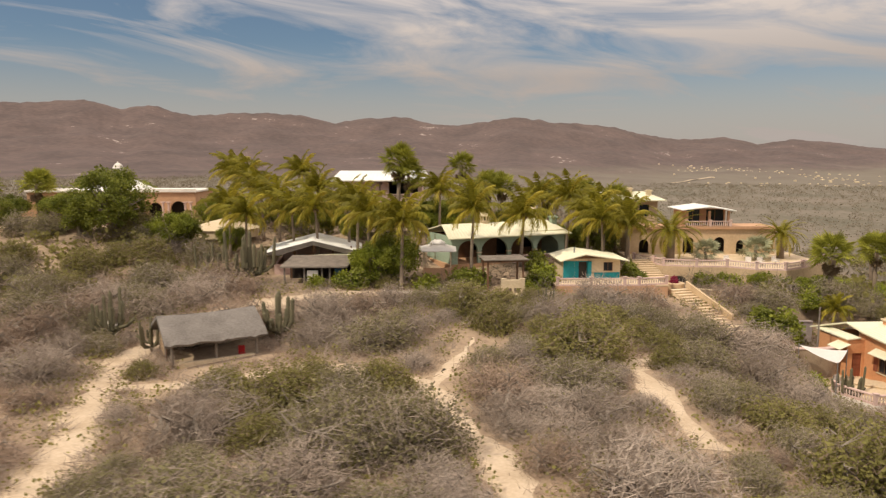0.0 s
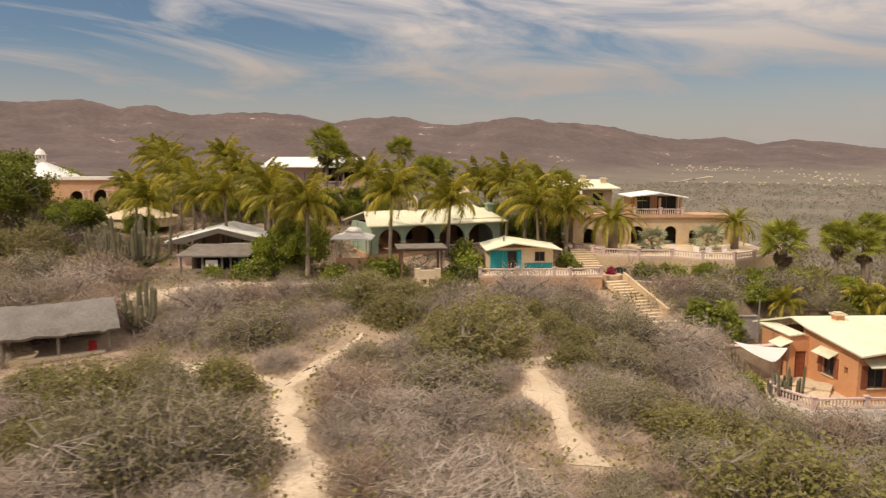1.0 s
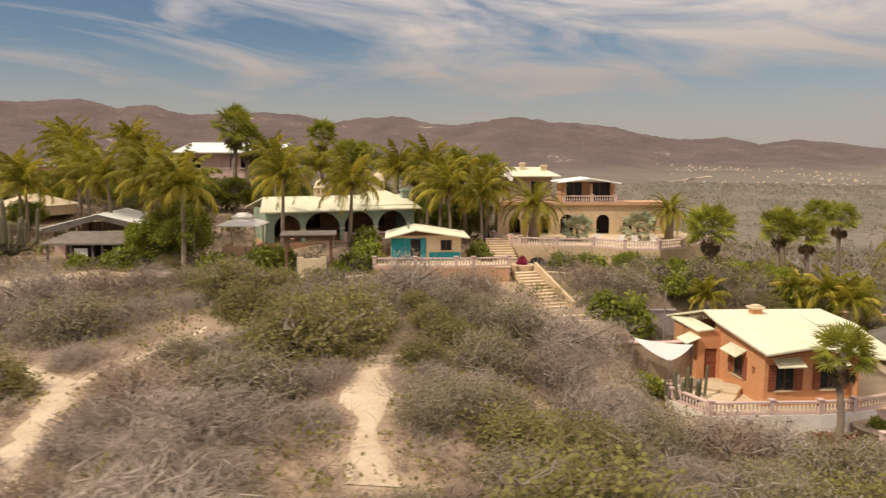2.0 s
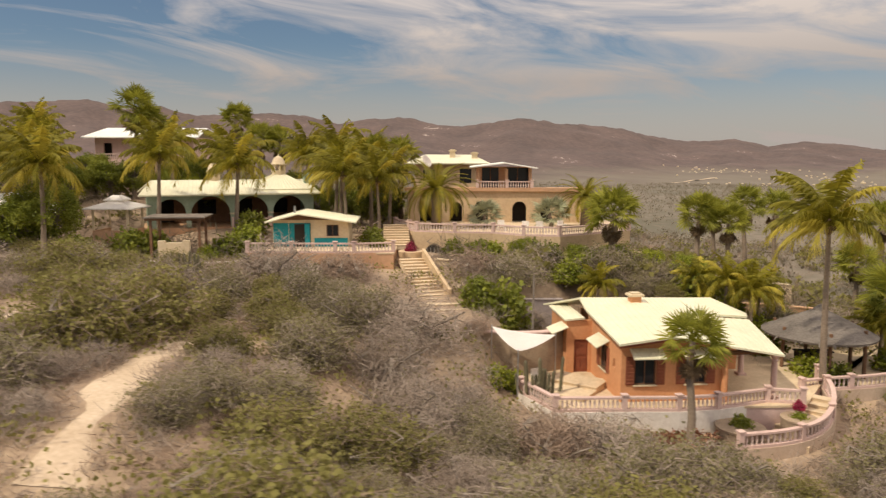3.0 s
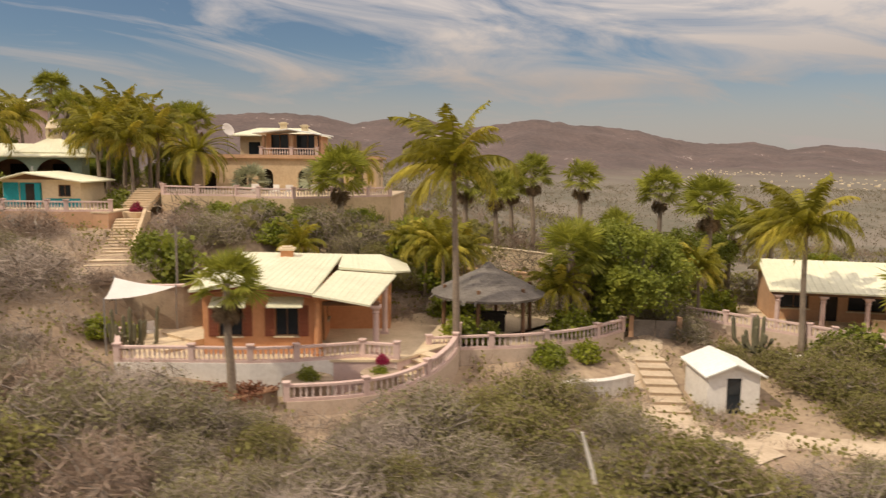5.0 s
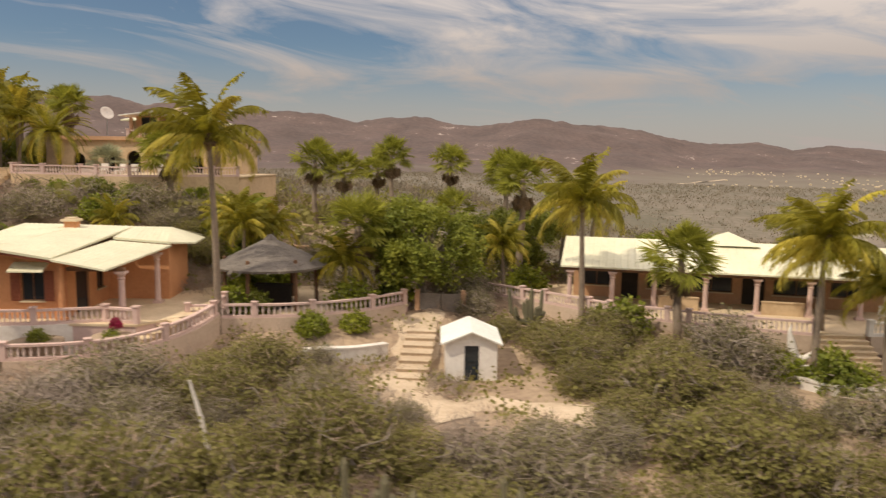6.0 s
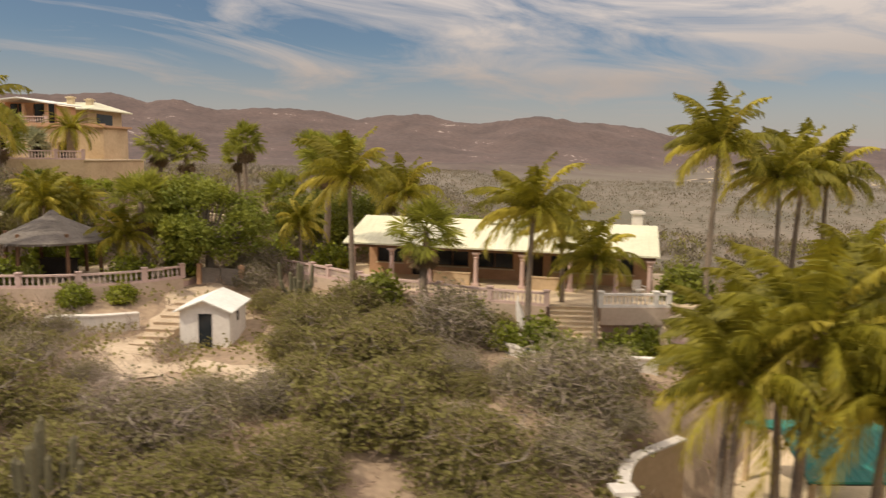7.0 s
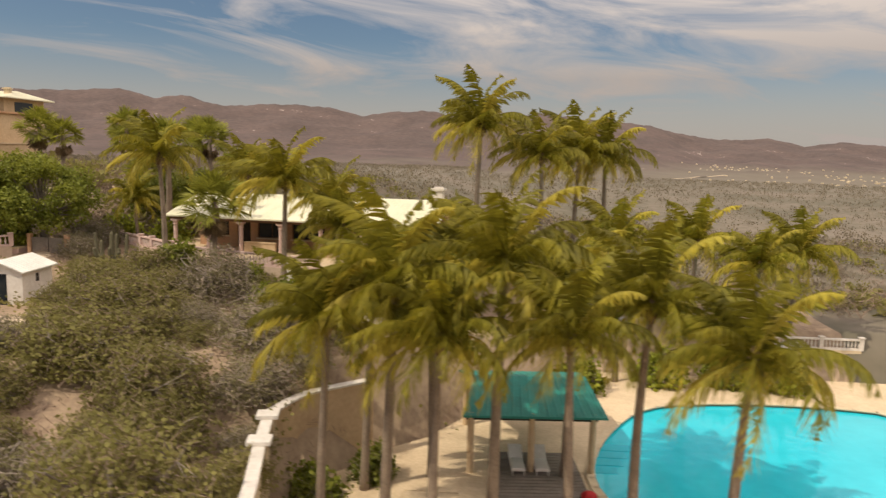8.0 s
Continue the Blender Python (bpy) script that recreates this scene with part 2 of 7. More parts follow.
# ---- mesh tools ----
class Mesh:
    """Gathers vertices and faces for one mesh object."""
    def __init__(self):
        self.v, self.f = [], []

    def add(self, vs, fs):
        k = len(self.v)
        self.v += [tuple(p) for p in vs]
        self.f += [tuple(i + k for i in f) for f in fs]
        return self

    def box(self, x0, x1, y0, y1, z0, z1, bevel=0.0):
        return self.add([(x0, y0, z0), (x1, y0, z0), (x1, y1, z0), (x0, y1, z0), (x0, y0, z1), (x1, y0, z1), (x1, y1, z1), (x0, y1, z1)],
                        [(0, 3, 2, 1), (4, 5, 6, 7), (0, 1, 5, 4), (1, 2, 6, 5), (2, 3, 7, 6), (3, 0, 4, 7)])

    def prism(self, poly, z0, z1):
        n = len(poly)
        vs = [(x, y, z0) for x, y in poly] + [(x, y, z1) for x, y in poly]
        return self.add(vs, [tuple(range(n - 1, -1, -1)), tuple(range(n, 2 * n))] + [(i, (i + 1) % n, n + (i + 1) % n, n + i) for i in range(n)])

    def slab(self, quad, t):
        """A plate of thickness t hung under the given corners, listed anticlockwise from above."""
        n = len(quad)
        vs = list(quad) + [(x, y, z - t) for x, y, z in quad]
        return self.add(vs, [tuple(range(n)), tuple(range(2 * n - 1, n - 1, -1))] + [((i + 1) % n, i, n + i, n + (i + 1) % n) for i in range(n)])

    def tube(self, pts, radii, n=6, cap=True):
        rings, up = [], Vector((0, 0, 1))
        for i, p in enumerate(pts):
            a = Vector(pts[max(i - 1, 0)]); b = Vector(pts[min(i + 1, len(pts) - 1)])
            d = (b - a).normalized()
            s = d.cross(up if abs(d.z) < 0.9 else Vector((1, 0, 0))).normalized()
            u = s.cross(d)
            r = radii[i]
            rings += [tuple(Vector(p) + s * (r * math.cos(2 * math.pi * k / n)) + u * (r * math.sin(2 * math.pi * k / n))) for k in range(n)]
        fs = []
        for i in range(len(pts) - 1):
            for k in range(n):
                a, b = i * n + k, i * n + (k + 1) % n
                fs.append((a, b, b + n, a + n))
        if cap:
            fs += [tuple(range(n - 1, -1, -1)), tuple(range(len(rings) - n, len(rings)))]
        return self.add(rings, fs)

    def lathe(self, prof, n=10, at=(0, 0, 0), turn=0.0):
        vs = [(at[0] + r * math.cos(turn + 2 * math.pi * k / n), at[1] + r * math.sin(turn + 2 * math.pi * k / n), at[2] + z) for r, z in prof for k in range(n)]
        fs = [(i * n + k, i * n + (k + 1) % n, (i + 1) * n + (k + 1) % n, (i + 1) * n + k) for i in range(len(prof) - 1) for k in range(n)]
        fs += [tuple(range(n - 1, -1, -1)), tuple(range(len(vs) - n, len(vs)))]
        return self.add(vs, fs)

    def data(self, name, mat, smooth=False, weld=False):
        me = bpy.data.meshes.new(name)
        if weld:
            seen, new_v, where = {}, [], []
            for v in self.v:
                key = tuple(round(c, 4) for c in v)
                if key not in seen:
                    seen[key] = len(new_v); new_v.append(v)
                where.append(seen[key])
            self.v, self.f = new_v, [tuple(where[i] for i in f) for f in self.f]
        me.from_pydata(self.v, [], self.f)
        me.materials.append(mat)
        if smooth:
            me.polygons.foreach_set("use_smooth", [True] * len(me.polygons))
        me.update()
        return me


def part(name, mesh, mat, parent, label="", smooth=False):
    ob = new(name, mesh.data(name, mat, smooth, "wall" in name or name == "arcade") if isinstance(mesh, Mesh) else mesh)
    ob.parent = parent
    return tagged(ob, label)


def shared(name, me, parent, m, label=""):
    ob = new(name, me)
    ob.parent = parent
    ob.matrix_basis = m
    return tagged(ob, label)


def thing(name, m, label, category, group="", kind=""):
    ob = new(name)
    ob.empty_display_size = 0.2
    ob.matrix_basis = m
    return tagged(ob, label, category, group, kind)


def wall_panel(L, H, t, holes=(), arches=(), z0=0.0):
    """A wall along x from 0 to L, thickness t behind y=0, with square holes (x0, x1, z0, z1) and round-headed arches (x0, x1, spring)."""
    me = Mesh()
    cuts = sorted({0.0, L, *[c for h in holes for c in h[:2]], *[c for a in arches for c in a[:2]]})
    for a, b in zip(cuts, cuts[1:]):
        mid = (a + b) / 2
        arch = next((q for q in arches if q[0] < mid < q[1]), None)
        if arch:
            w = (arch[1] - arch[0]) / 2
            rise = min(w, H - 0.25 - arch[2])
            n = 10
            for i in range(n):
                p, q = math.pi * (1 - i / n), math.pi * (1 - (i + 1) / n)
                xa, xb = mid + w * math.cos(p), mid + w * math.cos(q)
                za, zb = arch[2] + rise * math.sin(p), arch[2] + rise * math.sin(q)
                me.add([(xa, 0, za), (xb, 0, zb), (xb, 0, H), (xa, 0, H), (xa, t, za), (xb, t, zb), (xb, t, H), (xa, t, H)],
                       [(0, 1, 2, 3), (7, 6, 5, 4), (0, 4, 5, 1), (3, 2, 6, 7)])
            continue
        spans, z = [], z0
        for h in sorted([h for h in holes if h[0] < mid < h[1]], key=lambda h: h[2]):
            if h[2] > z:
                spans.append((z, h[2]))
            z = h[3]
        if z < H:
            spans.append((z, H))
        for za, zb in spans:
            me.box(a, b, 0, t, za, zb)
    return me


def roof_plane(me, a, b, c, d, t=0.1, rib=0.0):
    """A sheet roof: a, b along the eave, c, d along the ridge, folded into ribs that run down the slope."""
    if not rib:
        return me.slab((a, b, c, d), t)
    a, b, c, d = map(Vector, (a, b, c, d))
    n = max(2, int((b - a).length / rib))
    ks = sorted({0.0, 1.0, *[min(1, max(0, (i + 0.5 + e) / n)) for i in range(n) for e in (-0.16, -0.06, 0.06, 0.16)]})
    k0 = len(me.v)
    for i, k in enumerate(ks):
        up = Vector((0, 0, 0.022 if i % 4 in (2, 3) and 0 < k < 1 else 0.0))
        p, q = a.lerp(b, k), d.lerp(c, k)
        me.v += [tuple(p + up), tuple(q + up), tuple(q - Vector((0, 0, t))), tuple(p - Vector((0, 0, t)))]
    for i in range(len(ks) - 1):
        for j in range(4):
            u, v = k0 + i * 4 + j, k0 + i * 4 + (j + 1) % 4
            me.f.append((u, u + 4, v + 4, v))
    e = k0 + (len(ks) - 1) * 4
    me.f += [(k0, k0 + 1, k0 + 2, k0 + 3), (e + 3, e + 2, e + 1, e)]
    return me

# ---- ground ----
GRADES = [(0, 33, 11.0), (10, 47, 10.9), (-20, 51, 10.6), (-45, 60, 11.5), (5, 67, 11.9), (-14, 74, 12.8), (-40, 95, 16.6), (-8, 95, 16.2),
          (9, 83, 14.0), (18, 69.5, 11.5), (30, 86, 13.3), (32, 75, 11.9), (41, 75, 10.6), (27, 62, 9.8), (45, 80, 9.4), (32, 49, 6.3), (44, 50, 5.2), (53, 54, 4.6),
          (63, 56, 3.9), (52, 64, 6.4), (62, 68, 6.5), (76, 66, 6.4), (72, 60, 5.2), (82, 52, 4.2), (60, 40, 3.2), (44, 36, 5.2),
          (25, 30, 8.6), (83, 41, 1.6), (100, 49, -1.1), (76, 33, 0.8), (72, 96, 3.5), (106, 70, 2.0)]
OUTSKIRTS = [(-160, 60, 12), (-100, 170, 13), (0, 170, 9), (75, 140, -3), (160, 110, -12), (210, 40, -12), (0, 320, 2), (160, 320, -18),
             (60, -70, 0), (-70, -40, 11), (130, 5, -6), (-300, 300, 10), (350, 350, -20)]
G_XYZ = np.array(GRADES + OUTSKIRTS, float)


PADS = [(36, 57, 5, 6.3), (42, 58, 5.5, 6.3), (47.5, 59, 4.5, 6.2), (38, 63, 5, 6.5), (33.5, 56, 2.6, 6.3), (53, 63.5, 5, 5.9), (57, 65, 3.5, 5.9), (72, 67, 4, 5.8), (78, 65, 5, 5.8), (85, 64, 5, 5.8), (16, 76, 4.5, 12.3), (28, 84, 5, 13.2), (36, 82, 6, 13.2), (41, 85, 4, 13.2), (45.5, 54.5, 2.0, 5.2)]


def grade(x, y):
    """Height of the open ground, metres."""
    d2 = (G_XYZ[:, 0] - x) ** 2 + (G_XYZ[:, 1] - y) ** 2 + 9.0
    w = d2 ** -1.7
    z = float((w * G_XYZ[:, 2]).sum() / w.sum())
    r = math.hypot(x - 40, y - 50)
    if r > 300:
        k = min(1.0, (r - 300) / 900)
        z = z * (1 - k) + k * (-8.0 - 10 * math.sin(math.atan2(x, y + 1e-6)))
    for a, b, r, top in PADS:
        d = math.hypot(x - a, y - b)
        if d < r + 2.5:
            z = min(z, top + max(0.0, d - r) * 1.2)
    # level the pool garden and let the land drop away behind it
    k = max(0.0, min(1.0, (x - 84.5) / 1.5)) * max(0.0, min(1.0, (67 - y) / 3.0)) * max(0.0, min(1.0, (y - 30) / 4.0)) * max(0.0, min(1.0, (128 - x) / 4.0))
    k *= max(0.0, min(1.0, (x - 84.5 - max(0.0, y - 44.5) * 0.72) / 1.2 + 1.0))
    z = z * (1 - k) + k * min(z, -1.6)
    z -= 7.0 * max(0.0, min(1.0, (y - 76) / 40)) * max(0.0, min(1.0, (x - 55) / 30))
    z += 0.35 * noise.noise((x * 0.11, y * 0.11, 0.3)) + 0.12 * noise.noise((x * 0.45, y * 0.45, 2.3))
    return z


def steps_between(a, b, near, grow):
    out, s, x = [], near, 0.0
    while x < b - a:
        x += s
        s *= grow
        out.append(x)
    return out


def axis(lo, hi, step, reach):
    mid = list(np.arange(lo, hi + 0.01, step))
    far = steps_between(0, reach, step * 1.4, 1.22)
    return [lo - f for f in reversed(far)] + mid + [hi + f for f in far]


POOL_DECK = (76.0, 125.0, 33.0, 64.0)
gx, gy = axis(-70, 125, 1.5, 3800), axis(10, 120, 1.5, 3800)
ground_mesh = Mesh()
ground_mesh.v = [(x, y, grade(x, y)) for y in gy for x in gx]
nx = len(gx)
ground_mesh.f = [(j * nx + i, j * nx + i + 1, (j + 1) * nx + i + 1, (j + 1) * nx + i) for j in range(len(gy) - 1) for i in range(nx - 1)]
ground = new("ground", ground_mesh.data("ground", SAND, True))
tagged(ground, "dry sandy hillside falling to a scrub plain", "ground", kind="structure")
ground.data.materials.append(FARLAND)
for p in ground.data.polygons:
    c = p.center
    if not (-75 < c.x < 118 and -20 < c.y < 118) or (c.y > 76 and c.x > 58) or c.x > 122:
        p.material_index = 1


def lay_path(name, pts, width, label):
    """A trodden track that follows the ground."""
    me, n = Mesh(), 0
    fine = []
    for (x0, y0), (x1, y1) in zip(pts, pts[1:]):
        k = max(2, int(math.hypot(x1 - x0, y1 - y0) / 0.8))
        fine += [(x0 + (x1 - x0) * i / k, y0 + (y1 - y0) * i / k) for i in range(k)]
    fine.append(pts[-1])
    for _ in range(3):
        fine = [fine[0]] + [((a[0] + b[0] * 2 + c[0]) / 4, (a[1] + b[1] * 2 + c[1]) / 4) for a, b, c in zip(fine, fine[1:], fine[2:])] + [fine[-1]]
    cols = 7
    for i, (x, y) in enumerate(fine):
        a, b = fine[max(i - 1, 0)], fine[min(i + 1, len(fine) - 1)]
        d = Vector((b[0] - a[0], b[1] - a[1])).normalized()
        w = width * (0.85 + 0.9 * noise.noise((x * 0.25, y * 0.25, 5)))
        for c in range(cols):
            s = (c / (cols - 1) - 0.5) * w + 0.7 * noise.noise((x * 0.8, y * 0.8, 9 + 3 * (c > 3)))
            px, py = x - d.y * s, y + d.x * s
            edge = 0.0 if c in (0, cols - 1) else 1.0
            me.v.append((px, py, grade(px, py) - 0.12 + 0.17 * edge))
    for i in range(len(fine) - 1):
        for c in range(cols - 1):
            me.f.append((i * cols + c, i * cols + c + 1, (i + 1) * cols + c + 1, (i + 1) * cols + c))
    return tagged(new(name, me.data(name, PATH, True)), label, "path", kind="structure")


lay_path("path_1", [(4.5, 22), (3.4, 29.5), (2.6, 35), (0.6, 41), (-0.6, 46), (-4, 48.3), (-9, 50.5), (-16, 47), (-24, 46)], 2.6, "trodden sandy track through dry scrub")
lay_path("path_2", [(-18, 24), (-19, 32), (-20, 38.5), (-22, 44), (-24.5, 52), (-22, 62), (-12, 68), (0, 70)], 4.6, "wide sandy track past the thatched hut")
lay_path("path_3", [(-0.6, 46), (1.5, 53), (2.5, 57)], 1.5, "sandy footpath climbing towards the houses")
lay_path("path_4", [(15, 38), (14.4, 41), (13.8, 46), (13.5, 51), (16.4, 53.6)], 2.8, "bare sandy track between thorn bushes")
lay_path("path_5", [(60, 66), (61, 60), (60.3, 55), (61.8, 51.8), (63.4, 49.6)], 5.4, "sandy slope beside the white shed")

lay_path("path_6", [(62.5, 51.5), (65, 52.6), (67.5, 51.5), (70, 49.5)], 3.4, "bare sandy patch beside the white shed")

# ---- mountains ----
RIDGE_AZ = [-60, -45, -31.5, -26, -23.7, -21.9, -18.7, -13.4, -8.6, -3.8, 0.7, 4.9, 9.6, 14, 18, 21.2, 23.4, 25.5, 28, 31.5, 45, 60]
RIDGE_EL = [3.6, 3.8, 3.6, 4.05, 3.35, 3.75, 3.1, 3.35, 2.72, 3.12, 2.3, 3.02, 2.6, 2.1, 1.2, 1.42, 0.8, 1.27, 0.95, 0.5, 0.9, 1.4]


def slope_height(a, r):
    """Height of the mountain foot and range in the direction a (radians from +y), r metres out."""
    deg = math.degrees(a)
    el = float(np.interp(deg, RIDGE_AZ, RIDGE_EL)) - 0.12
    R = 2000 + 700 * max(0.0, min(1.0, (deg - 6) / 22))
    top = 24 + R * math.tan(radians(el))
    x, y = r * math.sin(a), r * math.cos(a)
    k = (r - 650) / (R - 650)
    f = 0.22 * k + 0.78 * k ** 3.0 if k < 1 else 1 - 0.7 * (k - 1)
    g = grade(x, y) - 5
    rough = noise.noise((x * 0.006, y * 0.006, 1)) * 15 + noise.noise((x * 0.015, y * 0.015, 4)) * 9 + noise.noise((x * 0.05, y * 0.05, 7)) * 3.5
    return g + (top - g) * f + (3.5 * noise.noise((x * 0.022, y * 0.022, 12)) + 3.0 * noise.noise((x * 0.06, y * 0.06, 15))) * min(1, max(0, k)) + rough * min(1, max(0, k)) * (0.42 + 0.58 * min(1.0, abs(k - 1) * 5))


def mountain_range():
    me = Mesh()
    az = [radians(-64 + 128 * i / 620) for i in range(621)]
    rs = [650 + 44 * j for j in range(52)]
    for a in az:
        for r in rs:
            me.v.append((r * math.sin(a), r * math.cos(a), slope_height(a, r)))
    n = len(rs)
    me.f = [(i * n + j, (i + 1) * n + j, (i + 1) * n + j + 1, i * n + j + 1) for i in range(len(az) - 1) for j in range(n - 1)]
    ob = tagged(new("mountain_range", me.data("mountain_range", MOUNTAIN, True)), "long brown scrub-covered mountain range with bare rocky crests", "mountains", kind="structure")
    return ob


mountain_range()


def far_town():
    """Small pale houses scattered on the far plain."""
    rg = random.Random(17)
    me = Mesh()
    for i in range(230):
        deg = rg.gauss(20.5, 2.2) if i < 45 else rg.gauss(29.5, 4.5)
        r = rg.uniform(1480, 1600) if i < 45 else rg.uniform(900, 1650)
        a = radians(deg)
        x, y, z = r * math.sin(a), r * math.cos(a), slope_height(a, r)
        w, d, h = rg.uniform(1.4, 3.6), rg.uniform(2.5, 5), rg.uniform(0.5, 1.2)
        me.box(x - w / 2, x + w / 2, y - d / 2, y + d / 2, z - 3, z + h)
        me.add([(x - w / 2, y - d / 2, z + h), (x + w / 2, y - d / 2, z + h), (x + w / 2, y, z + h + 0.5), (x - w / 2, y, z + h + 0.5), (x + w / 2, y + d / 2, z + h), (x - w / 2, y + d / 2, z + h)], [(0, 1, 2, 3), (3, 2, 4, 5)])
    tagged(new("distant_village", me.data("distant_village", CREAM)), "pale scattered houses of a distant village", "village", kind="stuff")
    road = Mesh()
    pts = [(17.2, 1010), (17.6, 1060), (18.4, 1110), (19.0, 1150), (19.4, 1200), (20.4, 1260)]
    for i, (deg, r) in enumerate(pts):
        a = radians(deg)
        for s in (-5.0, 5.0):
            aa = a + s / r * 0.6
            rr = r + s * 0.8
            road.v.append((rr * math.sin(aa), rr * math.cos(aa), slope_height(aa, rr) + 1.4))
    road.f = [(2 * i, 2 * i + 1, 2 * i + 3, 2 * i + 2) for i in range(len(pts) - 1)]
    tagged(new("road", road.data("road", PATH)), "pale dirt road across the far plain", "road", kind="structure")


far_town()

# ---- railings, stairs and walls ----
BALUSTER = Mesh().lathe([(0.05, 0), (0.05, 0.05), (0.03, 0.08), (0.075, 0.22), (0.05, 0.38), (0.03, 0.46), (0.045, 0.52)], 7).data("baluster", PALEPINK, True)
BALUSTER_WHITE = Mesh().lathe([(0.05, 0), (0.05, 0.05), (0.03, 0.08), (0.075, 0.22), (0.05, 0.38), (0.03, 0.46), (0.045, 0.52)], 7).data("baluster_pale", WHITE, True)


def smooth_line(pts, rounds=2):
    for _ in range(rounds):
        out = [pts[0]]
        for a, b in zip(pts, pts[1:]):
            out += [tuple(a[i] * 0.75 + b[i] * 0.25 for i in range(3)), tuple(a[i] * 0.25 + b[i] * 0.75 for i in range(3))]
        pts = out + [pts[-1]]
    return pts


def sweep(me, line, w, z0, z1):
    """One connected bar with mitred corners along a line."""
    k0 = len(me.v)
    for i, p in enumerate(line):
        p = Vector(p)
        a, b = Vector(line[max(i - 1, 0)]), Vector(line[min(i + 1, len(line) - 1)])
        f = b - a; f.z = 0; f.normalize()
        g = (p - a) if i else (b - p)
        g.z = 0
        c = max(0.5, abs(f.dot(g.normalized()))) if g.length else 1.0
        s = Vector((-f.y, f.x, 0)) * (w / c)
        me.v += [tuple(p - s + Vector((0, 0, z0))), tuple(p + s + Vector((0, 0, z0))), tuple(p + s + Vector((0, 0, z1))), tuple(p - s + Vector((0, 0, z1)))]
    n = len(line)
    for i in range(n - 1):
        for j in range(4):
            a, b = k0 + i * 4 + j, k0 + i * 4 + (j + 1) % 4
            me.f.append((a, a + 4, b + 4, b))
    me.f += [(k0, k0 + 1, k0 + 2, k0 + 3), (k0 + n * 4 - 1, k0 + n * 4 - 2, k0 + n * 4 - 3, k0 + n * 4 - 4)]
    return me


def balustrade(pts, label, posts=None, mat=PINK, every=0.24, base=0.0, wallmat=None, curved=False, post_every=3.2, cap=None, bal=None):
    """A railing along points at floor height: plinth, posts with caps, top rail and turned balusters. base: depth of the wall beneath it."""
    line = smooth_line(pts) if curved else pts
    ob = thing("balustrade", pose(*line[0]), label, "balustrade", "garden balustrades")
    o = Vector(line[0])
    cap = cap or mat
    rail, plinth, wall = Mesh(), Mesh(), Mesh()
    rel = [tuple(Vector(q) - o) for q in line]
    sweep(rail, rel, 0.13, 0.68, 0.79)
    sweep(plinth, rel, 0.12, 0.0, 0.14)
    if base:
        sweep(wall, rel, 0.17, -base, -0.004)
    since = post_every
    post = Mesh().box(-0.14, 0.14, -0.14, 0.14, 0, 0.86).box(-0.19, 0.19, -0.19, 0.19, 0.86, 0.93).data("post", mat)
    marks = []
    for i, (a, b) in enumerate(zip(line, line[1:])):
        a, b = Vector(a) - o, Vector(b) - o
        d = b - a
        L = d.length
        f = Vector((d.x, d.y, 0)).normalized()
        n = max(1, int(L / every))
        if not curved or since >= post_every:
            marks.append((a, f)); since = 0.0
        for k in range(n):
            since += L / n
            marks.append((a + d * ((k + 0.5) / n), None))
            if since >= post_every and not curved and k < n - 3:
                marks.append((a + d * ((k + 1) / n), f)); since = 0.0
    marks.append((Vector(line[-1]) - o, f))
    for p, f2 in marks:
        if f2 is None:
            shared("baluster", bal or (BALUSTER_WHITE if mat is WHITE else BALUSTER), ob, Matrix.Translation(p + Vector((0, 0, 0.15))))
        else:
            shared("post", post, ob, Matrix.Translation(p) @ pose(0, 0, 0, 0, 0, math.degrees(math.atan2(f2.y, f2.x))))
    part("rail", rail, cap, ob)
    part("plinth", plinth, mat, ob)
    if base:
        part("retaining_wall", wall, wallmat or PINK, ob)
    return ob


def garden_wall(pts, height, t, mat, label, depth=0.8, coping=None, curved=True, name="garden_wall"):
    line = smooth_line(pts) if curved else pts
    me, top = Mesh(), Mesh()
    sweep(me, line, t / 2, -depth, height)
    sweep(top, line, t * 0.68, height, height + 0.09)
    ob = thing(name, pose(0, 0, 0), label, "garden wall")
    part("wall", me, mat, ob)
    part("coping", top, coping or mat, ob)
    return ob


def stair(a, b, n, width, label, mat=PAVING, side=None):
    """A straight flight from the foot a up to the head b."""
    a, b = Vector(a), Vector(b)
    f = Vector((b.x - a.x, b.y - a.y, 0)); L = f.length; f.normalize()
    ob = thing("garden_stairs", Matrix.Translation(a) @ pose(0, 0, 0, 0, 0, math.degrees(math.atan2(f.y, f.x))), label, "stairs")
    rise, run = (b.z - a.z) / n, L / n
    for i in range(n):
        z = rise * (i + 1)
        part("step", Mesh().box(run * i, run * (i + 1) + 0.03, -width / 2, width / 2, z - rise - 0.25, z - 0.05).box(run * i - 0.04, run * (i + 1) + 0.04, -width / 2 - 0.02, width / 2 + 0.02, z - 0.05, z), mat, ob)
    if side:
        for s in (-1,):
            y0 = s * (width / 2 + 0.14)
            me = Mesh()
            me.add([(0, y0 - 0.12, -0.6), (L, y0 - 0.12, b.z - a.z - 0.6), (L, y0 - 0.12, b.z - a.z + 0.75), (0, y0 - 0.12, 0.75),
                    (0, y0 + 0.12, -0.6), (L, y0 + 0.12, b.z - a.z - 0.6), (L, y0 + 0.12, b.z - a.z + 0.75), (0, y0 + 0.12, 0.75)],
                   [(0, 1, 2, 3), (7, 6, 5, 4), (0, 4, 5, 1), (3, 2, 6, 7), (0, 3, 7, 4), (1, 5, 6, 2)])
            part("parapet", me, side, ob)
    return ob


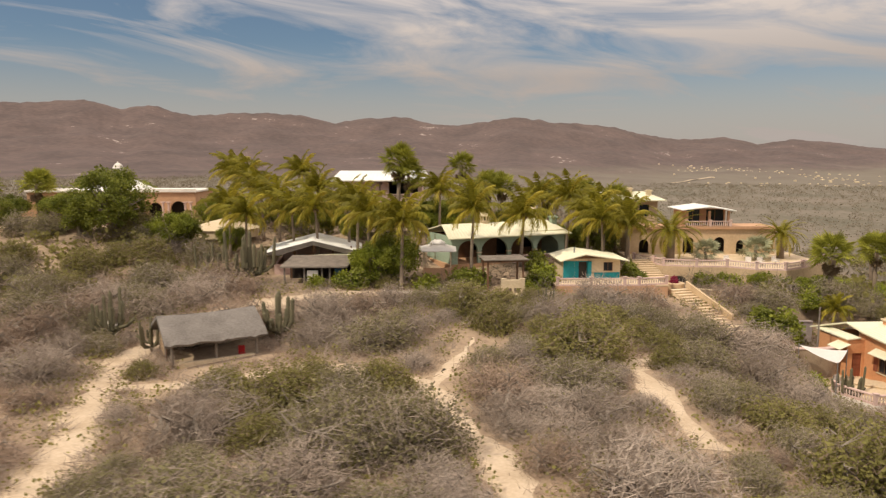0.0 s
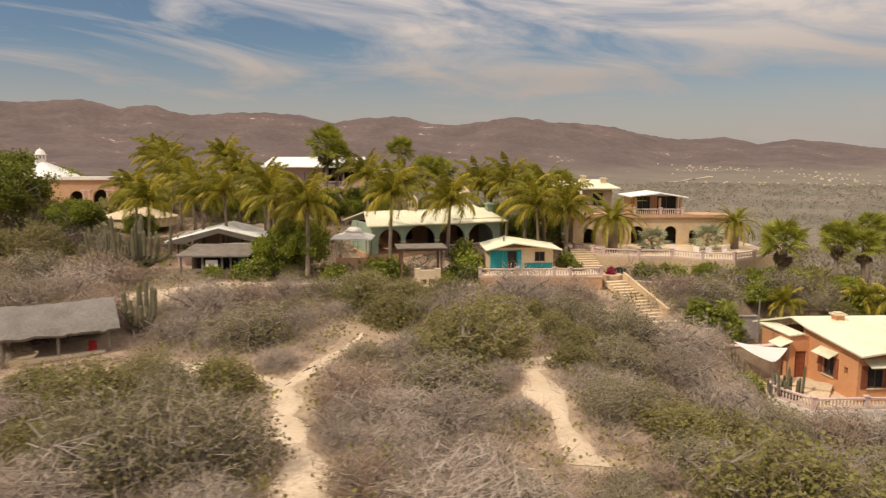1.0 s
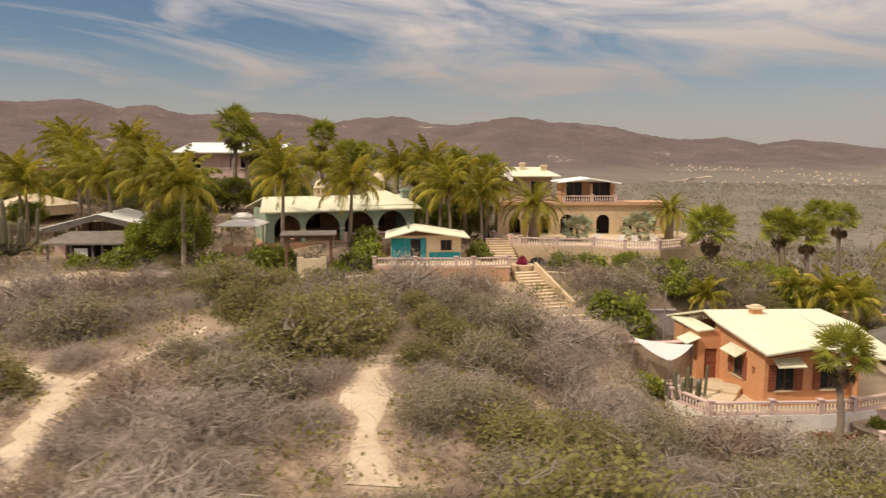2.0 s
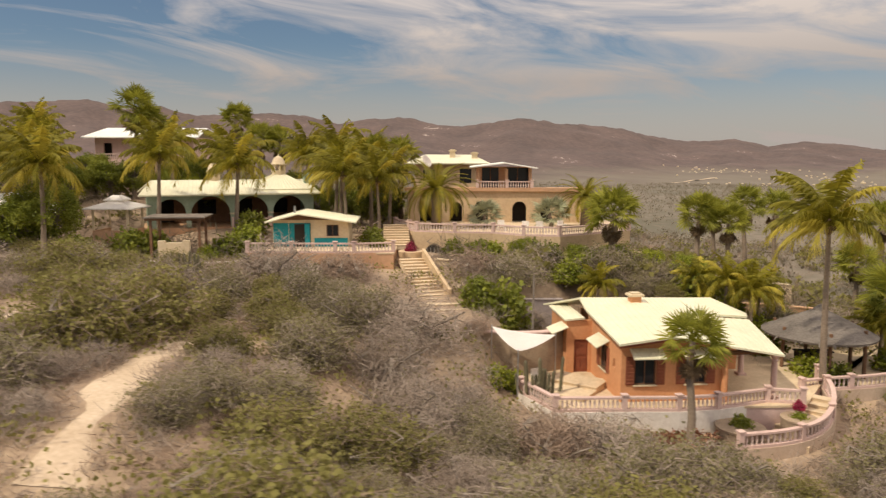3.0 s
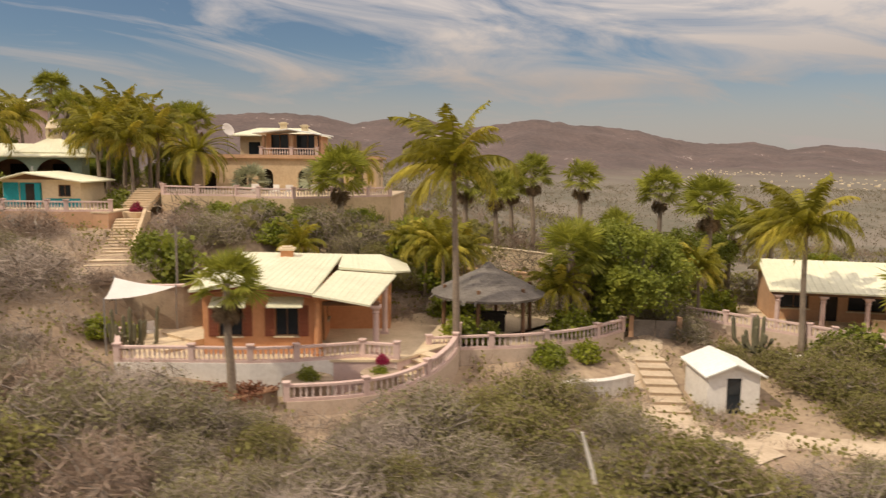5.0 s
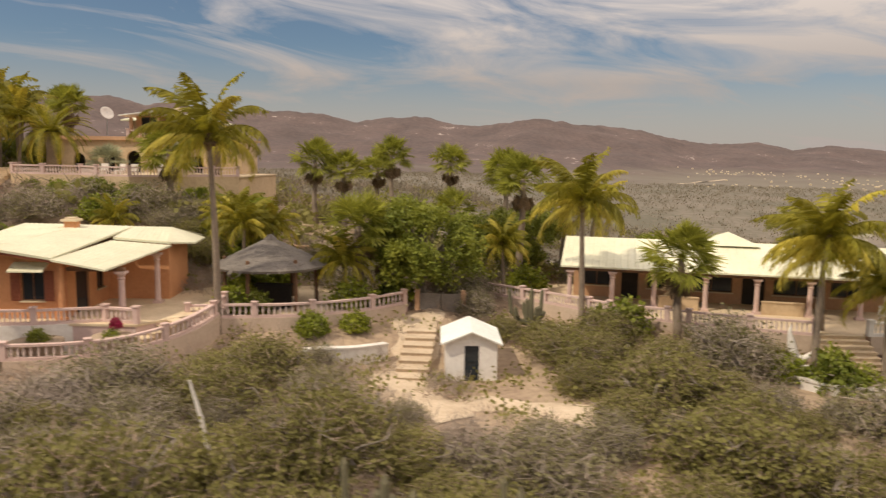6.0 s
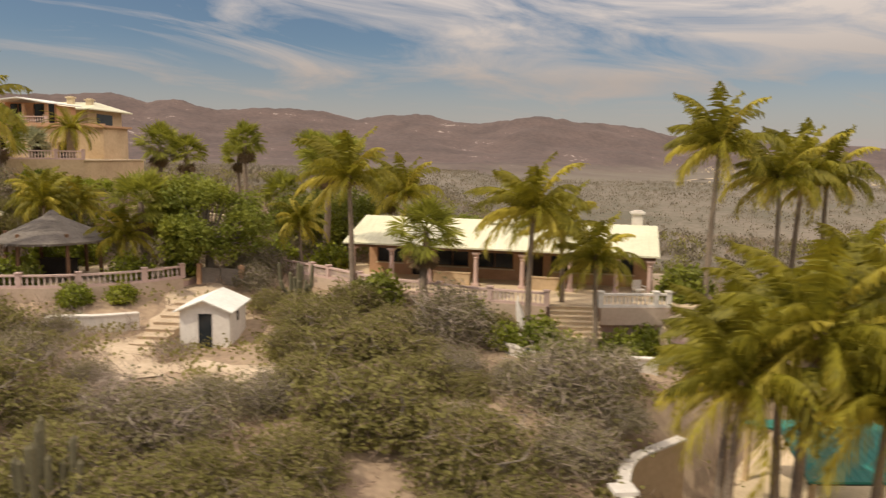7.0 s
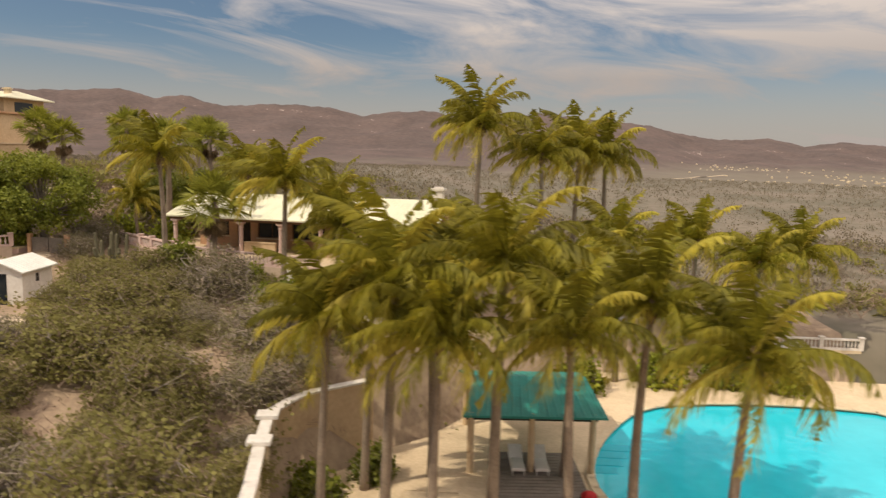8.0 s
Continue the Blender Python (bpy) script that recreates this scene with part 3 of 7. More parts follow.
def floor_plate(name, poly, z, depth, mat, label, skirt=None):
    """A paved terrace with its retaining body."""
    cx, cy = poly[0]
    ob = thing(name, pose(cx, cy, z), label, "terrace")
    rel = [(x - cx, y - cy) for x, y in poly]
    part("paving", Mesh().prism(rel, -0.12, 0), mat, ob)
    mid = (sum(p[0] for p in rel) / len(rel), sum(p[1] for p in rel) / len(rel))
    inner = [(x + (mid[0] - x) * 0.01, y + (mid[1] - y) * 0.01) for x, y in rel]
    part("retaining_wall", Mesh().prism(inner, -depth, -0.124), skirt or mat, ob)
    return ob


def window_in(parent, x0, x1, z0, z1, t=0.25, frame_mat=WOOD, shutters=None, flip=False, y=0.0, bars=1):
    w = part("window", Mesh().box(x0, x1, y + t * 0.55, y + t * 0.62, z0, z1), GLASS, parent, "dark glass window")
    fr = Mesh()
    for a, b, c, d in ((x0, x0 + 0.06, z0, z1), (x1 - 0.06, x1, z0, z1), (x0 + 0.06, x1 - 0.06, z0, z0 + 0.06), (x0 + 0.06, x1 - 0.06, z1 - 0.06, z1)):
        fr.box(a, b, y + t * 0.3, y + t * 0.54, c, d)
    for i in range(bars):
        m = x0 + (x1 - x0) * (i + 1) / (bars + 1)
        fr.box(m - 0.025, m + 0.025, y + t * 0.35, y + t * 0.54, z0 + 0.06, z1 - 0.06)
    part("frame", fr, frame_mat, w)
    part("sill", Mesh().box(x0 - 0.08, x1 + 0.08, y - 0.1, y + t * 0.3, z0 - 0.08, z0), CREAM, w)
    if shutters:
        for a, b in ((x0 - 0.5, x0 - 0.02), (x1 + 0.02, x1 + 0.5)):
            leaf_panel = part("shutter", Mesh().box(a, b, y - 0.05, y - 0.004, z0, z1), shutters, parent, "louvred timber shutter")
            if parent.parent is None:
                for k in range(8):
                    z = z0 + (z1 - z0) * (k + 0.5) / 8
                    part("slat", Mesh().box(a + 0.05, b - 0.05, y - 0.075, y - 0.05, z - 0.03, z + 0.03), shutters, leaf_panel)
    return w


def column(parent, x, y, z0, z1, r, mat):
    h = z1 - z0
    me = Mesh().box(x - r * 1.5, x + r * 1.5, y - r * 1.5, y + r * 1.5, z0, z0 + 0.15).lathe([(r * 1.15, 0.15), (r, 0.3), (r * 0.9, h - 0.45), (r * 1.2, h - 0.38), (r * 0.95, h - 0.3), (r * 1.5, h - 0.12)], 10, (x, y, z0)).box(x - r * 1.6, x + r * 1.6, y - r * 1.6, y + r * 1.6, z1 - 0.12, z1)
    return part("column", me, mat, parent)


def cupola(parent, x, y, z, r, mat=WHITE):
    c = part("cupola", Mesh().lathe([(r * 1.1, -0.9), (r * 1.1, 0.1), (r * 1.2, 0.1), (r * 1.2, 0.2)], 8, (x, y, z)), mat, parent, "small round roof lantern with a dome")
    for k in range(8):
        a = 2 * math.pi * k / 8
        part("pier", Mesh().lathe([(0.09, 0.2), (0.08, 0.75)], 6, (x + r * math.cos(a), y + r * math.sin(a), z)), mat, c)
    part("dome", Mesh().lathe([(r * 1.25, 0.75), (r * 1.25, 0.85), (r * 1.05, 0.9), (r * 0.95, 1.15), (r * 0.7, 1.4), (r * 0.35, 1.56), (0.05, 1.62), (0.04, 1.8)], 14, (x, y, z)), mat, c, smooth=True)
    return c


def chimney(parent, x, y, z0, z1, mat, cap=None):
    c = part("chimney", Mesh().box(x - 0.35, x + 0.35, y - 0.3, y + 0.3, z0, z1 - 0.1), mat, parent)
    part("chimney_cap", Mesh().box(x - 0.48, x + 0.48, y - 0.43, y + 0.43, z1 - 0.1, z1 + 0.04).box(x - 0.3, x + 0.3, y - 0.25, y + 0.25, z1 + 0.04, z1 + 0.14), cap or mat, c)
    return c

# ---- orange villa ----
VZ = 6.9
floor_plate("villa_terrace", [(31.6, 56.6), (33.2, 53.6), (46.9, 54.7), (49.6, 58.5), (50.0, 66), (33, 67)], VZ, 2.6, PAVING, "pale paved terrace round the orange villa", PINK)
villa = thing("villa", pose(36.9, 54.9, VZ, 0, 0, 6), "orange rendered single-storey villa with a cream sheet roof", "house")
part("wall", wall_panel(5.6, 3.16, 0.25, [(0.75, 1.95, 0.95, 2.55), (3.6, 4.8, 0.95, 2.55)]), ORANGE, villa)
for x0, x1 in ((0.75, 1.95), (3.6, 4.8)):
    window_in(villa, x0, x1, 0.95, 2.55, shutters=REDWOOD)
    a = Mesh()
    roof_plane(a, (x0 - 0.3, -0.75, 2.62), (x1 + 0.3, -0.75, 2.62), (x1 + 0.3, -0.004, 3.0), (x0 - 0.3, -0.004, 3.0), 0.06, 0.18)
    part("awning", a, ROOF, villa, "small ribbed window awning")
side = part("side_wall", wall_panel(6.2, 3.36, 0.25, [(2.6, 3.9, 0.95, 2.45), (5.0, 5.4, 1.6, 2.1)]), ORANGE, villa)
side.matrix_basis = pose(0.0, 6.45, 0, 0, 0, -90)
w = window_in(side, 2.6, 3.9, 0.95, 2.45, shutters=REDWOOD)
a = Mesh()
roof_plane(a, (2.2, -0.75, 2.5), (4.3, -0.75, 2.5), (4.3, -0.004, 2.9), (2.2, -0.004, 2.9), 0.06, 0.18)
part("awning", a, ROOF, side)
part("gable_wall", Mesh().add([(0.0, 0.254, 3.364), (0.0, 6.45, 3.364), (0.0, 6.45, 3.88), (0.25, 0.254, 3.364), (0.25, 6.45, 3.364), (0.25, 6.45, 3.88)], [(0, 2, 1), (3, 4, 5), (0, 1, 4, 3), (1, 2, 5, 4), (2, 0, 3, 5)]), ORANGE, villa)
part("gable_wall", Mesh().prism([(0, 3.164), (5.6, 3.164), (5.6, 3.22), (2.45, 3.72), (0, 3.42)], -0.25, 0), ORANGE, villa).matrix_basis = pose(0, 0, 0, 90, 0, 0)
part("barge_board", Mesh().prism([(-0.4, 3.24), (2.45, 3.6), (5.62, 3.08), (5.62, 3.2), (2.45, 3.72), (-0.4, 3.36)], 0, 0.05), REDWOOD, villa).matrix_basis = pose(0, -0.8, 0, 90, 0, 0)
porch_wall = part("porch_wall", wall_panel(7.0, 3.1, 0.25, [(1.0, 2.6, 0.0, 2.3), (3.6, 4.6, 0.9, 2.1)]), ORANGE, villa)
porch_wall.matrix_basis = pose(5.85, 0.254, 0, 0, 0, 90)
part("door", Mesh().box(5.68, 5.73, 1.25, 2.85, 0, 2.3), GLASS, villa, "dark glazed porch door")
window_in(porch_wall, 3.6, 4.6, 0.9, 2.1)
part("back_wall", Mesh().box(0.25, 9.4, 9.0, 9.25, 0, 3.3), ORANGE, villa)
part("far_wall", Mesh().box(9.15, 9.4, 5.6, 9.0, 0, 3.2), ORANGE, villa)
part("inner_wall", Mesh().box(5.854, 9.15, 5.6, 5.85, 0, 3.3), ORANGE, villa)
column(villa, 8.75, 0.05, 0, 2.55, 0.17, PINK)
column(villa, 5.78, -0.22, 0, 3.15, 0.17, ORANGE)
column(villa, 9.1, 4.4, 0, 2.95, 0.17, PINK)
part("beam", Mesh().box(6.0, 8.95, -0.12, 0.2, 2.56, 2.74), WOOD, villa)
annex = part("annex", wall_panel(1.6, 3.3, 0.25, [(0.5, 1.4, 0, 2.1)]), ORANGE, villa)
annex.matrix_basis = pose(-1.6, 5.6, 0)
part("door", Mesh().box(0.5, 1.4, 0.12, 0.17, 0, 2.1).box(0.6, 0.9, 0.09, 0.12, 0.2, 0.9).box(1.0, 1.3, 0.09, 0.12, 0.2, 0.9).box(0.6, 1.3, 0.09, 0.12, 1.1, 1.95), REDWOOD, annex, "panelled red-brown timber door")
part("annex_side", Mesh().box(-1.6, -1.35, 5.854, 9.5, 0, 3.3), ORANGE, villa)
a = Mesh()
roof_plane(a, (-2.6, 6.9, 2.6), (-2.6, 5.2, 2.6), (-1.604, 5.2, 3.0), (-1.604, 6.9, 3.0), 0.06, 0.2)
part("awning", a, ROOF, villa)
r = Mesh()
roof_plane(r, (-0.45, -0.95, 3.5), (2.45, -0.9, 3.85), (3.3, 7.0, 4.17), (-0.45, 5.4, 4.0), 0.12, 0.32)
roof_plane(r, (2.454, -0.9, 3.85), (5.62, -0.9, 3.35), (6.4, 8.2, 4.13), (3.304, 8.1, 4.2), 0.12, 0.32)
roof_plane(r, (-0.45, 5.404, 4.0), (3.3, 7.004, 4.17), (3.3, 8.1, 4.21), (-0.2, 8.0, 4.27), 0.12, 0.32)
roof_plane(r, (6.404, 5.0, 3.78), (9.7, 5.1, 3.52), (8.8, 8.3, 4.09), (6.404, 8.2, 4.12), 0.14, 0.32)
roof_plane(r, (8.804, 8.3, 4.08), (9.704, 5.1, 3.5), (10.6, 6.9, 3.3), (10.4, 9.8, 3.3), 0.1)
roof_plane(r, (10.0, 10.6, 3.4), (-2.0, 10.4, 3.4), (-0.2, 8.004, 4.26), (8.8, 8.304, 4.08), 0.12, 0.32)
roof_plane(r, (-1.75, 5.45, 3.4), (-0.504, 5.45, 3.5), (-0.504, 9.8, 3.5), (-1.75, 9.8, 3.4), 0.1, 0.32)
part("roof", r, ROOF, villa, "cream ribbed sheet roof")
r = Mesh()
roof_plane(r, (5.63, -0.95, 3.28), (8.5, -1.35, 2.84), (9.75, 5.0, 3.34), (6.3, 4.95, 3.6), 0.1, 0.32)
part("porch_roof", r, ROOF, villa, "cream porch roof sheet")
chimney(villa, 3.15, 7.0, 3.9, 4.62, ORANGE, CREAM)
balustrade([(31.6, 56.4, VZ), (33.15, 53.3, VZ), (36.8, 53.5, VZ), (39.7, 53.6, VZ), (41.9, 54.0, VZ), (45.0, 55.2, VZ), (46.8, 54.9, VZ)], "pink cement balustrade round the villa terrace", base=2.6, wallmat=WHITE)
balustrade([(42.1, 51.3, 5.8), (44.8, 51.9, 5.8), (47.0, 53.1, 5.85), (48.6, 55.0, 6.1), (49.6, 57.2, 6.5), (49.8, 59.4, 6.9)], "curved pink balustrade beside the villa steps", base=1.8, wallmat=TANWALL, curved=True)
stair((45.2, 52.9, 5.3), (48.2, 56.6, VZ - 0.02), 8, 2.0, "pale steps curving up to the villa terrace")
garden_wall([(34, 50.2, 5.2), (37, 50.0, 5.2), (39.5, 50.8, 5.2), (41.2, 52.6, 5.2)], 0.75, 0.45, STONE, "low curved stone retaining wall of a planting bed", coping=SALMON)
for px, py, pz, pr in ((42.7, 52.9, 5.75, 1.2), (46.1, 53.7, 5.95, 0.9)):
    bed = thing("stone_planter", pose(px, py, pz), "round rubble stone planter below the villa terrace", "planter", "stone planters")
    part("bowl", Mesh().lathe([(pr * 0.95, -0.9), (pr, 0.5), (pr * 1.05, 0.52), (pr * 1.05, 0.62), (pr * 0.9, 0.62)], 18), STONE, bed)
# shade sail on its posts beside the villa
sail = thing("shade_sail", pose(31.8, 58.5, 6.9), "white triangular shade sail over the patio", "shade sail")
sm = Mesh()
A, B, C = Vector((-1.75, 0.8, 3.15)), Vector((2.05, 0.26, 2.8)), Vector((-0.45, -2.9, 2.62))
n = 9
idx = {}
for i in range(n + 1):
    for j in range(n + 1 - i):
        u, v = i / n, j / n
        p = A * (1 - u - v) + B * u + C * v - Vector((0, 0, 0.7 * u * v + 0.7 * (1 - u - v) * v + 0.5 * (1 - u - v) * u))
        idx[i, j] = len(sm.v); sm.v.append(tuple(p))
for i in range(n):
    for j in range(n - i):
        sm.f.append((idx[i, j], idx[i + 1, j], idx[i, j + 1]))
        if i + j < n - 1:
            sm.f.append((idx[i + 1, j], idx[i + 1, j + 1], idx[i, j + 1]))
part("canvas", sm, CLOTH, sail, smooth=True)
for p, h in ((A, 3.25), (B, 2.9), (C, 2.7)):
    part("pole", Mesh().tube([(p.x, p.y, -0.8), (p.x, p.y, h)], [0.05, 0.04], 6), METAL, sail)
garden_wall([(29.6, 60.6, 7.4), (31.4, 60.2, 7.4), (33.4, 60.4, 7.4), (34.6, 61.4, 7.4)], 2.0, 0.4, STONE, "curved stone retaining wall with a pink coping", coping=PINK, depth=1.5)
mast = thing("mast", pose(32.75, 61.5, 7.6), "slender pale timber mast", "pole")
part("shaft", Mesh().tube([(0, 0, -0.5), (0.03, 0, 5.2)], [0.09, 0.06], 8), GREYWOOD, mast)

# ---- thatched shelter beside the villa ----
def palapa(m, r, h, peak, label):
    ob = thing("thatched_shelter", m, label, "shelter")
    n = 10
    t = Mesh()
    rows = 7
    for j in range(rows):
        k0, k1 = j / rows, (j + 1) / rows + 0.02
        ra, rb = r * (1.0 - k1 * 0.97), r * (1.0 - k0 * 0.97)
        za, zb = h + (peak - h) * k1, h + (peak - h) * k0
        t.lathe([(rb, zb - 0.14), (rb + 0.05, zb), (ra, za + 0.02)], 24, (0, 0, 0), j * 0.13)
    for k in range(150):
        a = random.uniform(0, 6.28)
        q = random.random()
        rr = r * (1 - q * 0.95)
        z = h + (peak - h) * q * 0.98
        d = Vector((math.cos(a), math.sin(a), 0))
        s = Vector((-d.y, d.x, 0)) * random.uniform(0.05, 0.12)
        p = d * rr + Vector((0, 0, z + 0.05))
        e = d * (rr + 0.35) + Vector((0, 0, z - 0.42 * (peak - h) / r * 1.0 - random.uniform(0, 0.1)))
        t.add([p - s, p + s, e + s * 0.3, e - s * 0.3], [(0, 1, 2, 3)])
    part("thatch", t, THATCH, ob)
    part("ridge_cap", Mesh().lathe([(0.55, peak - 0.35), (0.4, peak - 0.05), (0.1, peak + 0.2)], 10), THATCH, ob)
    for k in range(6):
        a = 2 * math.pi * (k + 0.3) / 6
        part("post", Mesh().tube([(0.82 * r * math.cos(a), 0.82 * r * math.sin(a), -0.5), (0.8 * r * math.cos(a), 0.8 * r * math.sin(a), h + 0.5)], [0.13, 0.11], 8), WOOD, ob)
    part("counter", Mesh().box(-1.1, 1.1, 0.2, 0.8, -0.4, 1.0).box(-1.2, 1.2, 0.1, 0.9, 1.0, 1.07), DARK, ob)
    return ob


palapa(pose(51.45, 62.9, 6.55), 3.4, 2.45, 4.05, "round open shelter with grey palm thatch on timber posts")
floor_plate("shelter_terrace", [(48.4, 58.4), (53.2, 59.8), (57.6, 61.8), (59.9, 63.8), (60, 70), (50.05, 70), (50.05, 58.6)], 6.45, 2.2, PAVING, "paved terrace under the thatched shelter", PINK)
balustrade([(48.2, 58.0, 6.5), (50.7, 58.9, 6.45), (53.2, 59.3, 6.45), (55.7, 60.4, 6.45), (57.7, 61.5, 6.5), (59.7, 63.3, 6.6)], "curved pink balustrade before the thatched shelter", base=2.0, wallmat=TANWALL, curved=True)
garden_wall([(55.2, 56.0, 4.7), (56.2, 56.3, 4.75), (57.7, 56.7, 4.7), (59.3, 58.2, 4.6)], 0.75, 0.35, WHITE, "low curved white retaining wall of a gravel bed")

# ---- white shed ----
shed = thing("shed", pose(62.7, 56.0, 4.0, 0, 0, 4), "small white rendered shed with a pitched roof", "shed")
part("wall", wall_panel(2.7, 2.2, 0.15, [(1.0, 1.75, 0, 1.95)]).box(0, 0.15, 0.15, 3.2, 0, 2.2).box(2.55, 2.7, 0.15, 3.2, 0, 2.2).box(0.15, 2.55, 3.05, 3.2, 0, 2.2).add(
    [(0, 0, 2.2), (2.7, 0, 2.2), (1.35, 0, 2.72), (0, 0.15, 2.2), (2.7, 0.15, 2.2), (1.35, 0.15, 2.72)], [(0, 1, 2), (5, 4, 3), (0, 2, 5, 3), (1, 4, 5, 2)]).box(-0.1, 2.8, -0.1, 3.3, -0.9, -0.004), WHITE, shed)
part("door", Mesh().box(1.0, 1.75, 0.06, 0.1, 0.02, 1.95).box(1.1, 1.65, 0.04, 0.06, 0.2, 0.9).box(1.1, 1.65, 0.04, 0.06, 1.05, 1.8), GLASS, shed, "dark door")
part("vent", Mesh().box(2.7, 2.73, 1.4, 1.7, 1.3, 1.8), DARK, shed)
r = Mesh()
roof_plane(r, (-0.25, 3.5, 2.12), (-0.25, -0.3, 2.12), (1.35, -0.3, 2.78), (1.35, 3.5, 2.78), 0.08, 0.3)
roof_plane(r, (2.95, -0.3, 2.12), (2.95, 3.5, 2.12), (1.354, 3.5, 2.78), (1.354, -0.3, 2.78), 0.08, 0.3)
part("roof", r, WHITE_ROOF, shed, "white sheet roof")
stair((60.9, 54.6, 3.95), (61.0, 62.0, 5.45), 8, 1.7, "shallow timber-edged sand steps", PATH)
gate = thing("gate", pose(60.6, 64.2, 6.0, 0, 0, -5), "grey timber double gate in a shaded wall", "gate")
part("gate_leaf", Mesh().box(0, 1.3, 0, 0.08, -0.3, 1.15).box(1.35, 2.6, 0, 0.08, -0.3, 1.15), GREYWOOD, gate)
part("frame", Mesh().box(-0.3, -0.02, -0.1, 0.2, -0.5, 1.4).box(2.62, 2.9, -0.1, 0.2, -0.5, 1.4), SALMON, gate)

# ---- long house with the cream roof ----
LX, LY, LZ, LR = 70.0, 66.4, 6.35, -10
floor_plate("long_house_terrace", [(64.8, 69.2), (68.8, 66.2), (72.4, 63.0), (76.5, 61.3), (79.6, 60.2), (82.6, 59.4), (91, 60), (94, 66), (93, 72), (66, 74)], LZ, 2.4, PAVING, "pinkish paved terrace of the long house", PINK)
long_house = thing("long_house", pose(LX, LY, LZ, 0, 0, LR), "long low salmon house with a cream sheet roof and columned porch", "house")
part("wall", wall_panel(19.3, 2.5, 0.25, [(0.6, 2.5, 0.8, 2.1), (3.2, 4.3, 0, 2.2), (4.9, 7.2, 0.75, 2.1), (7.7, 10.3, 0.75, 2.15), (10.9, 12.3, 0, 2.2), (12.8, 15.6, 0.75, 2.15), (16.2, 18.2, 0.8, 2.1)]), SALMON, long_house).matrix_basis = pose(0.3, 2.9, 0)
for x0, x1, z0, z1 in ((0.6, 2.5, 0.8, 2.1), (4.9, 7.2, 0.75, 2.1), (7.7, 10.3, 0.75, 2.15), (12.8, 15.6, 0.75, 2.15), (16.2, 18.2, 0.8, 2.1)):
    window_in(long_house, x0 + 0.3, x1 + 0.3, z0, z1, y=2.9)
# near-black sheets paint the shade inside the open doorways
for x0, x1 in ((3.2, 4.3), (10.9, 12.3)):
    part("door", Mesh().box(x0 + 0.3, x1 + 0.3, 3.02, 3.07, 0, 2.2), DARK, long_house, "dark sheet painted as the shade in an open doorway")
part("side_wall", Mesh().box(0.3, 0.55, 3.154, 7.0, 0, 2.9).box(19.35, 19.6, 3.154, 7.0, 0, 2.9).box(0.55, 19.35, 6.75, 7.0, 0, 2.7), SALMON, long_house)
r = Mesh()
roof_plane(r, (-0.4, -0.4, 2.5), (19.9, -0.4, 2.5), (19.9, 4.2, 3.95), (-0.4, 4.2, 3.95), 0.1, 0.45)
roof_plane(r, (19.9, 7.6, 2.8), (-0.4, 7.6, 2.8), (-0.4, 4.204, 3.95), (19.9, 4.204, 3.95), 0.1, 0.45)
part("roof", r, ROOF, long_house, "cream ribbed sheet roof")
r = Mesh()
for q in (((8.6, 3.2, 3.8), (12.2, 3.2, 3.8)), ((12.2, 3.2, 3.8), (12.2, 6.4, 3.8)), ((12.2, 6.4, 3.8), (8.6, 6.4, 3.8)), ((8.6, 6.4, 3.8), (8.6, 3.2, 3.8))):
    r.add([q[0], q[1], (10.4, 4.8, 4.6)], [(0, 1, 2)])
part("roof_hip", r, ROOF, long_house)
part("beam", Mesh().box(-0.2, 19.7, -0.15, 0.15, 2.2, 2.4), WOOD, long_house)
for x in (0.2, 2.9, 5.5, 8.6, 11.6, 14.6, 17.4, 19.4):
    column(long_house, x, 0, 0, 2.2, 0.16, PINK)
for x in (5.8, 11.9):
    part("parapet", Mesh().box(x, x + 2.4, -0.12, 0.12, 0, 0.75).box(x - 0.03, x + 2.43, -0.16, 0.16, 0.75, 0.82), OCHRE, long_house)
chimney(long_house, 18.6, 5.0, 3.2, 4.75, WHITE)
balustrade([(64.6, 69.0, LZ), (68.6, 66.0, LZ), (72.2, 62.8, LZ), (76.4, 60.9, LZ), (79.4, 59.8, LZ), (82.6, 59.0, LZ)], "pale pink balustrade along the long house terrace", base=1.5, wallmat=TANWALL)
balustrade([(85.6, 59.2, LZ), (89.5, 59.8, LZ)], "white balustrade beside the terrace steps", mat=WHITE, base=1.0, wallmat=TANWALL)
stair((84.1, 56.6, 5.0), (84.1, 59.6, LZ), 7, 2.6, "pale steps up to the long house terrace")
garden_wall([(68.2, 64.2, 5.1), (72.1, 61.8, 5.0), (75.2, 60.5, 4.9), (79.8, 57.8, 4.8), (80.6, 54.8, 4.6), (84, 54.4, 4.5), (88, 55, 4.3)], 0.3, 0.3, WHITE, "low white kerb wall edging a planted bed")
garden_wall([(80.0, 57.4, 4.7), (80.8, 56.6, 4.7), (82.0, 56.6, 4.7), (83.0, 57.3, 4.7)], 0.5, 0.4, WHITE, "rounded white planter wall")
sculpture = thing("garden_sculpture", pose(81.2, 58.2, 5.0), "white pointed wing-shaped garden sculpture", "sculpture")
sc = Mesh()
sc.tube([(0, 0, -0.2), (0.05, 0, 0.4), (-0.1, 0, 1.0), (-0.25, 0, 1.7), (-0.22, 0, 2.1)], [0.28, 0.3, 0.24, 0.1, 0.02], 7)
sc.tube([(0.1, 0, 0.3), (0.6, 0, 0.25), (1.0, 0, 0.55), (1.25, 0, 0.95)], [0.22, 0.2, 0.12, 0.02], 7)
part("body", sc, WHITE, sculpture, smooth=True)
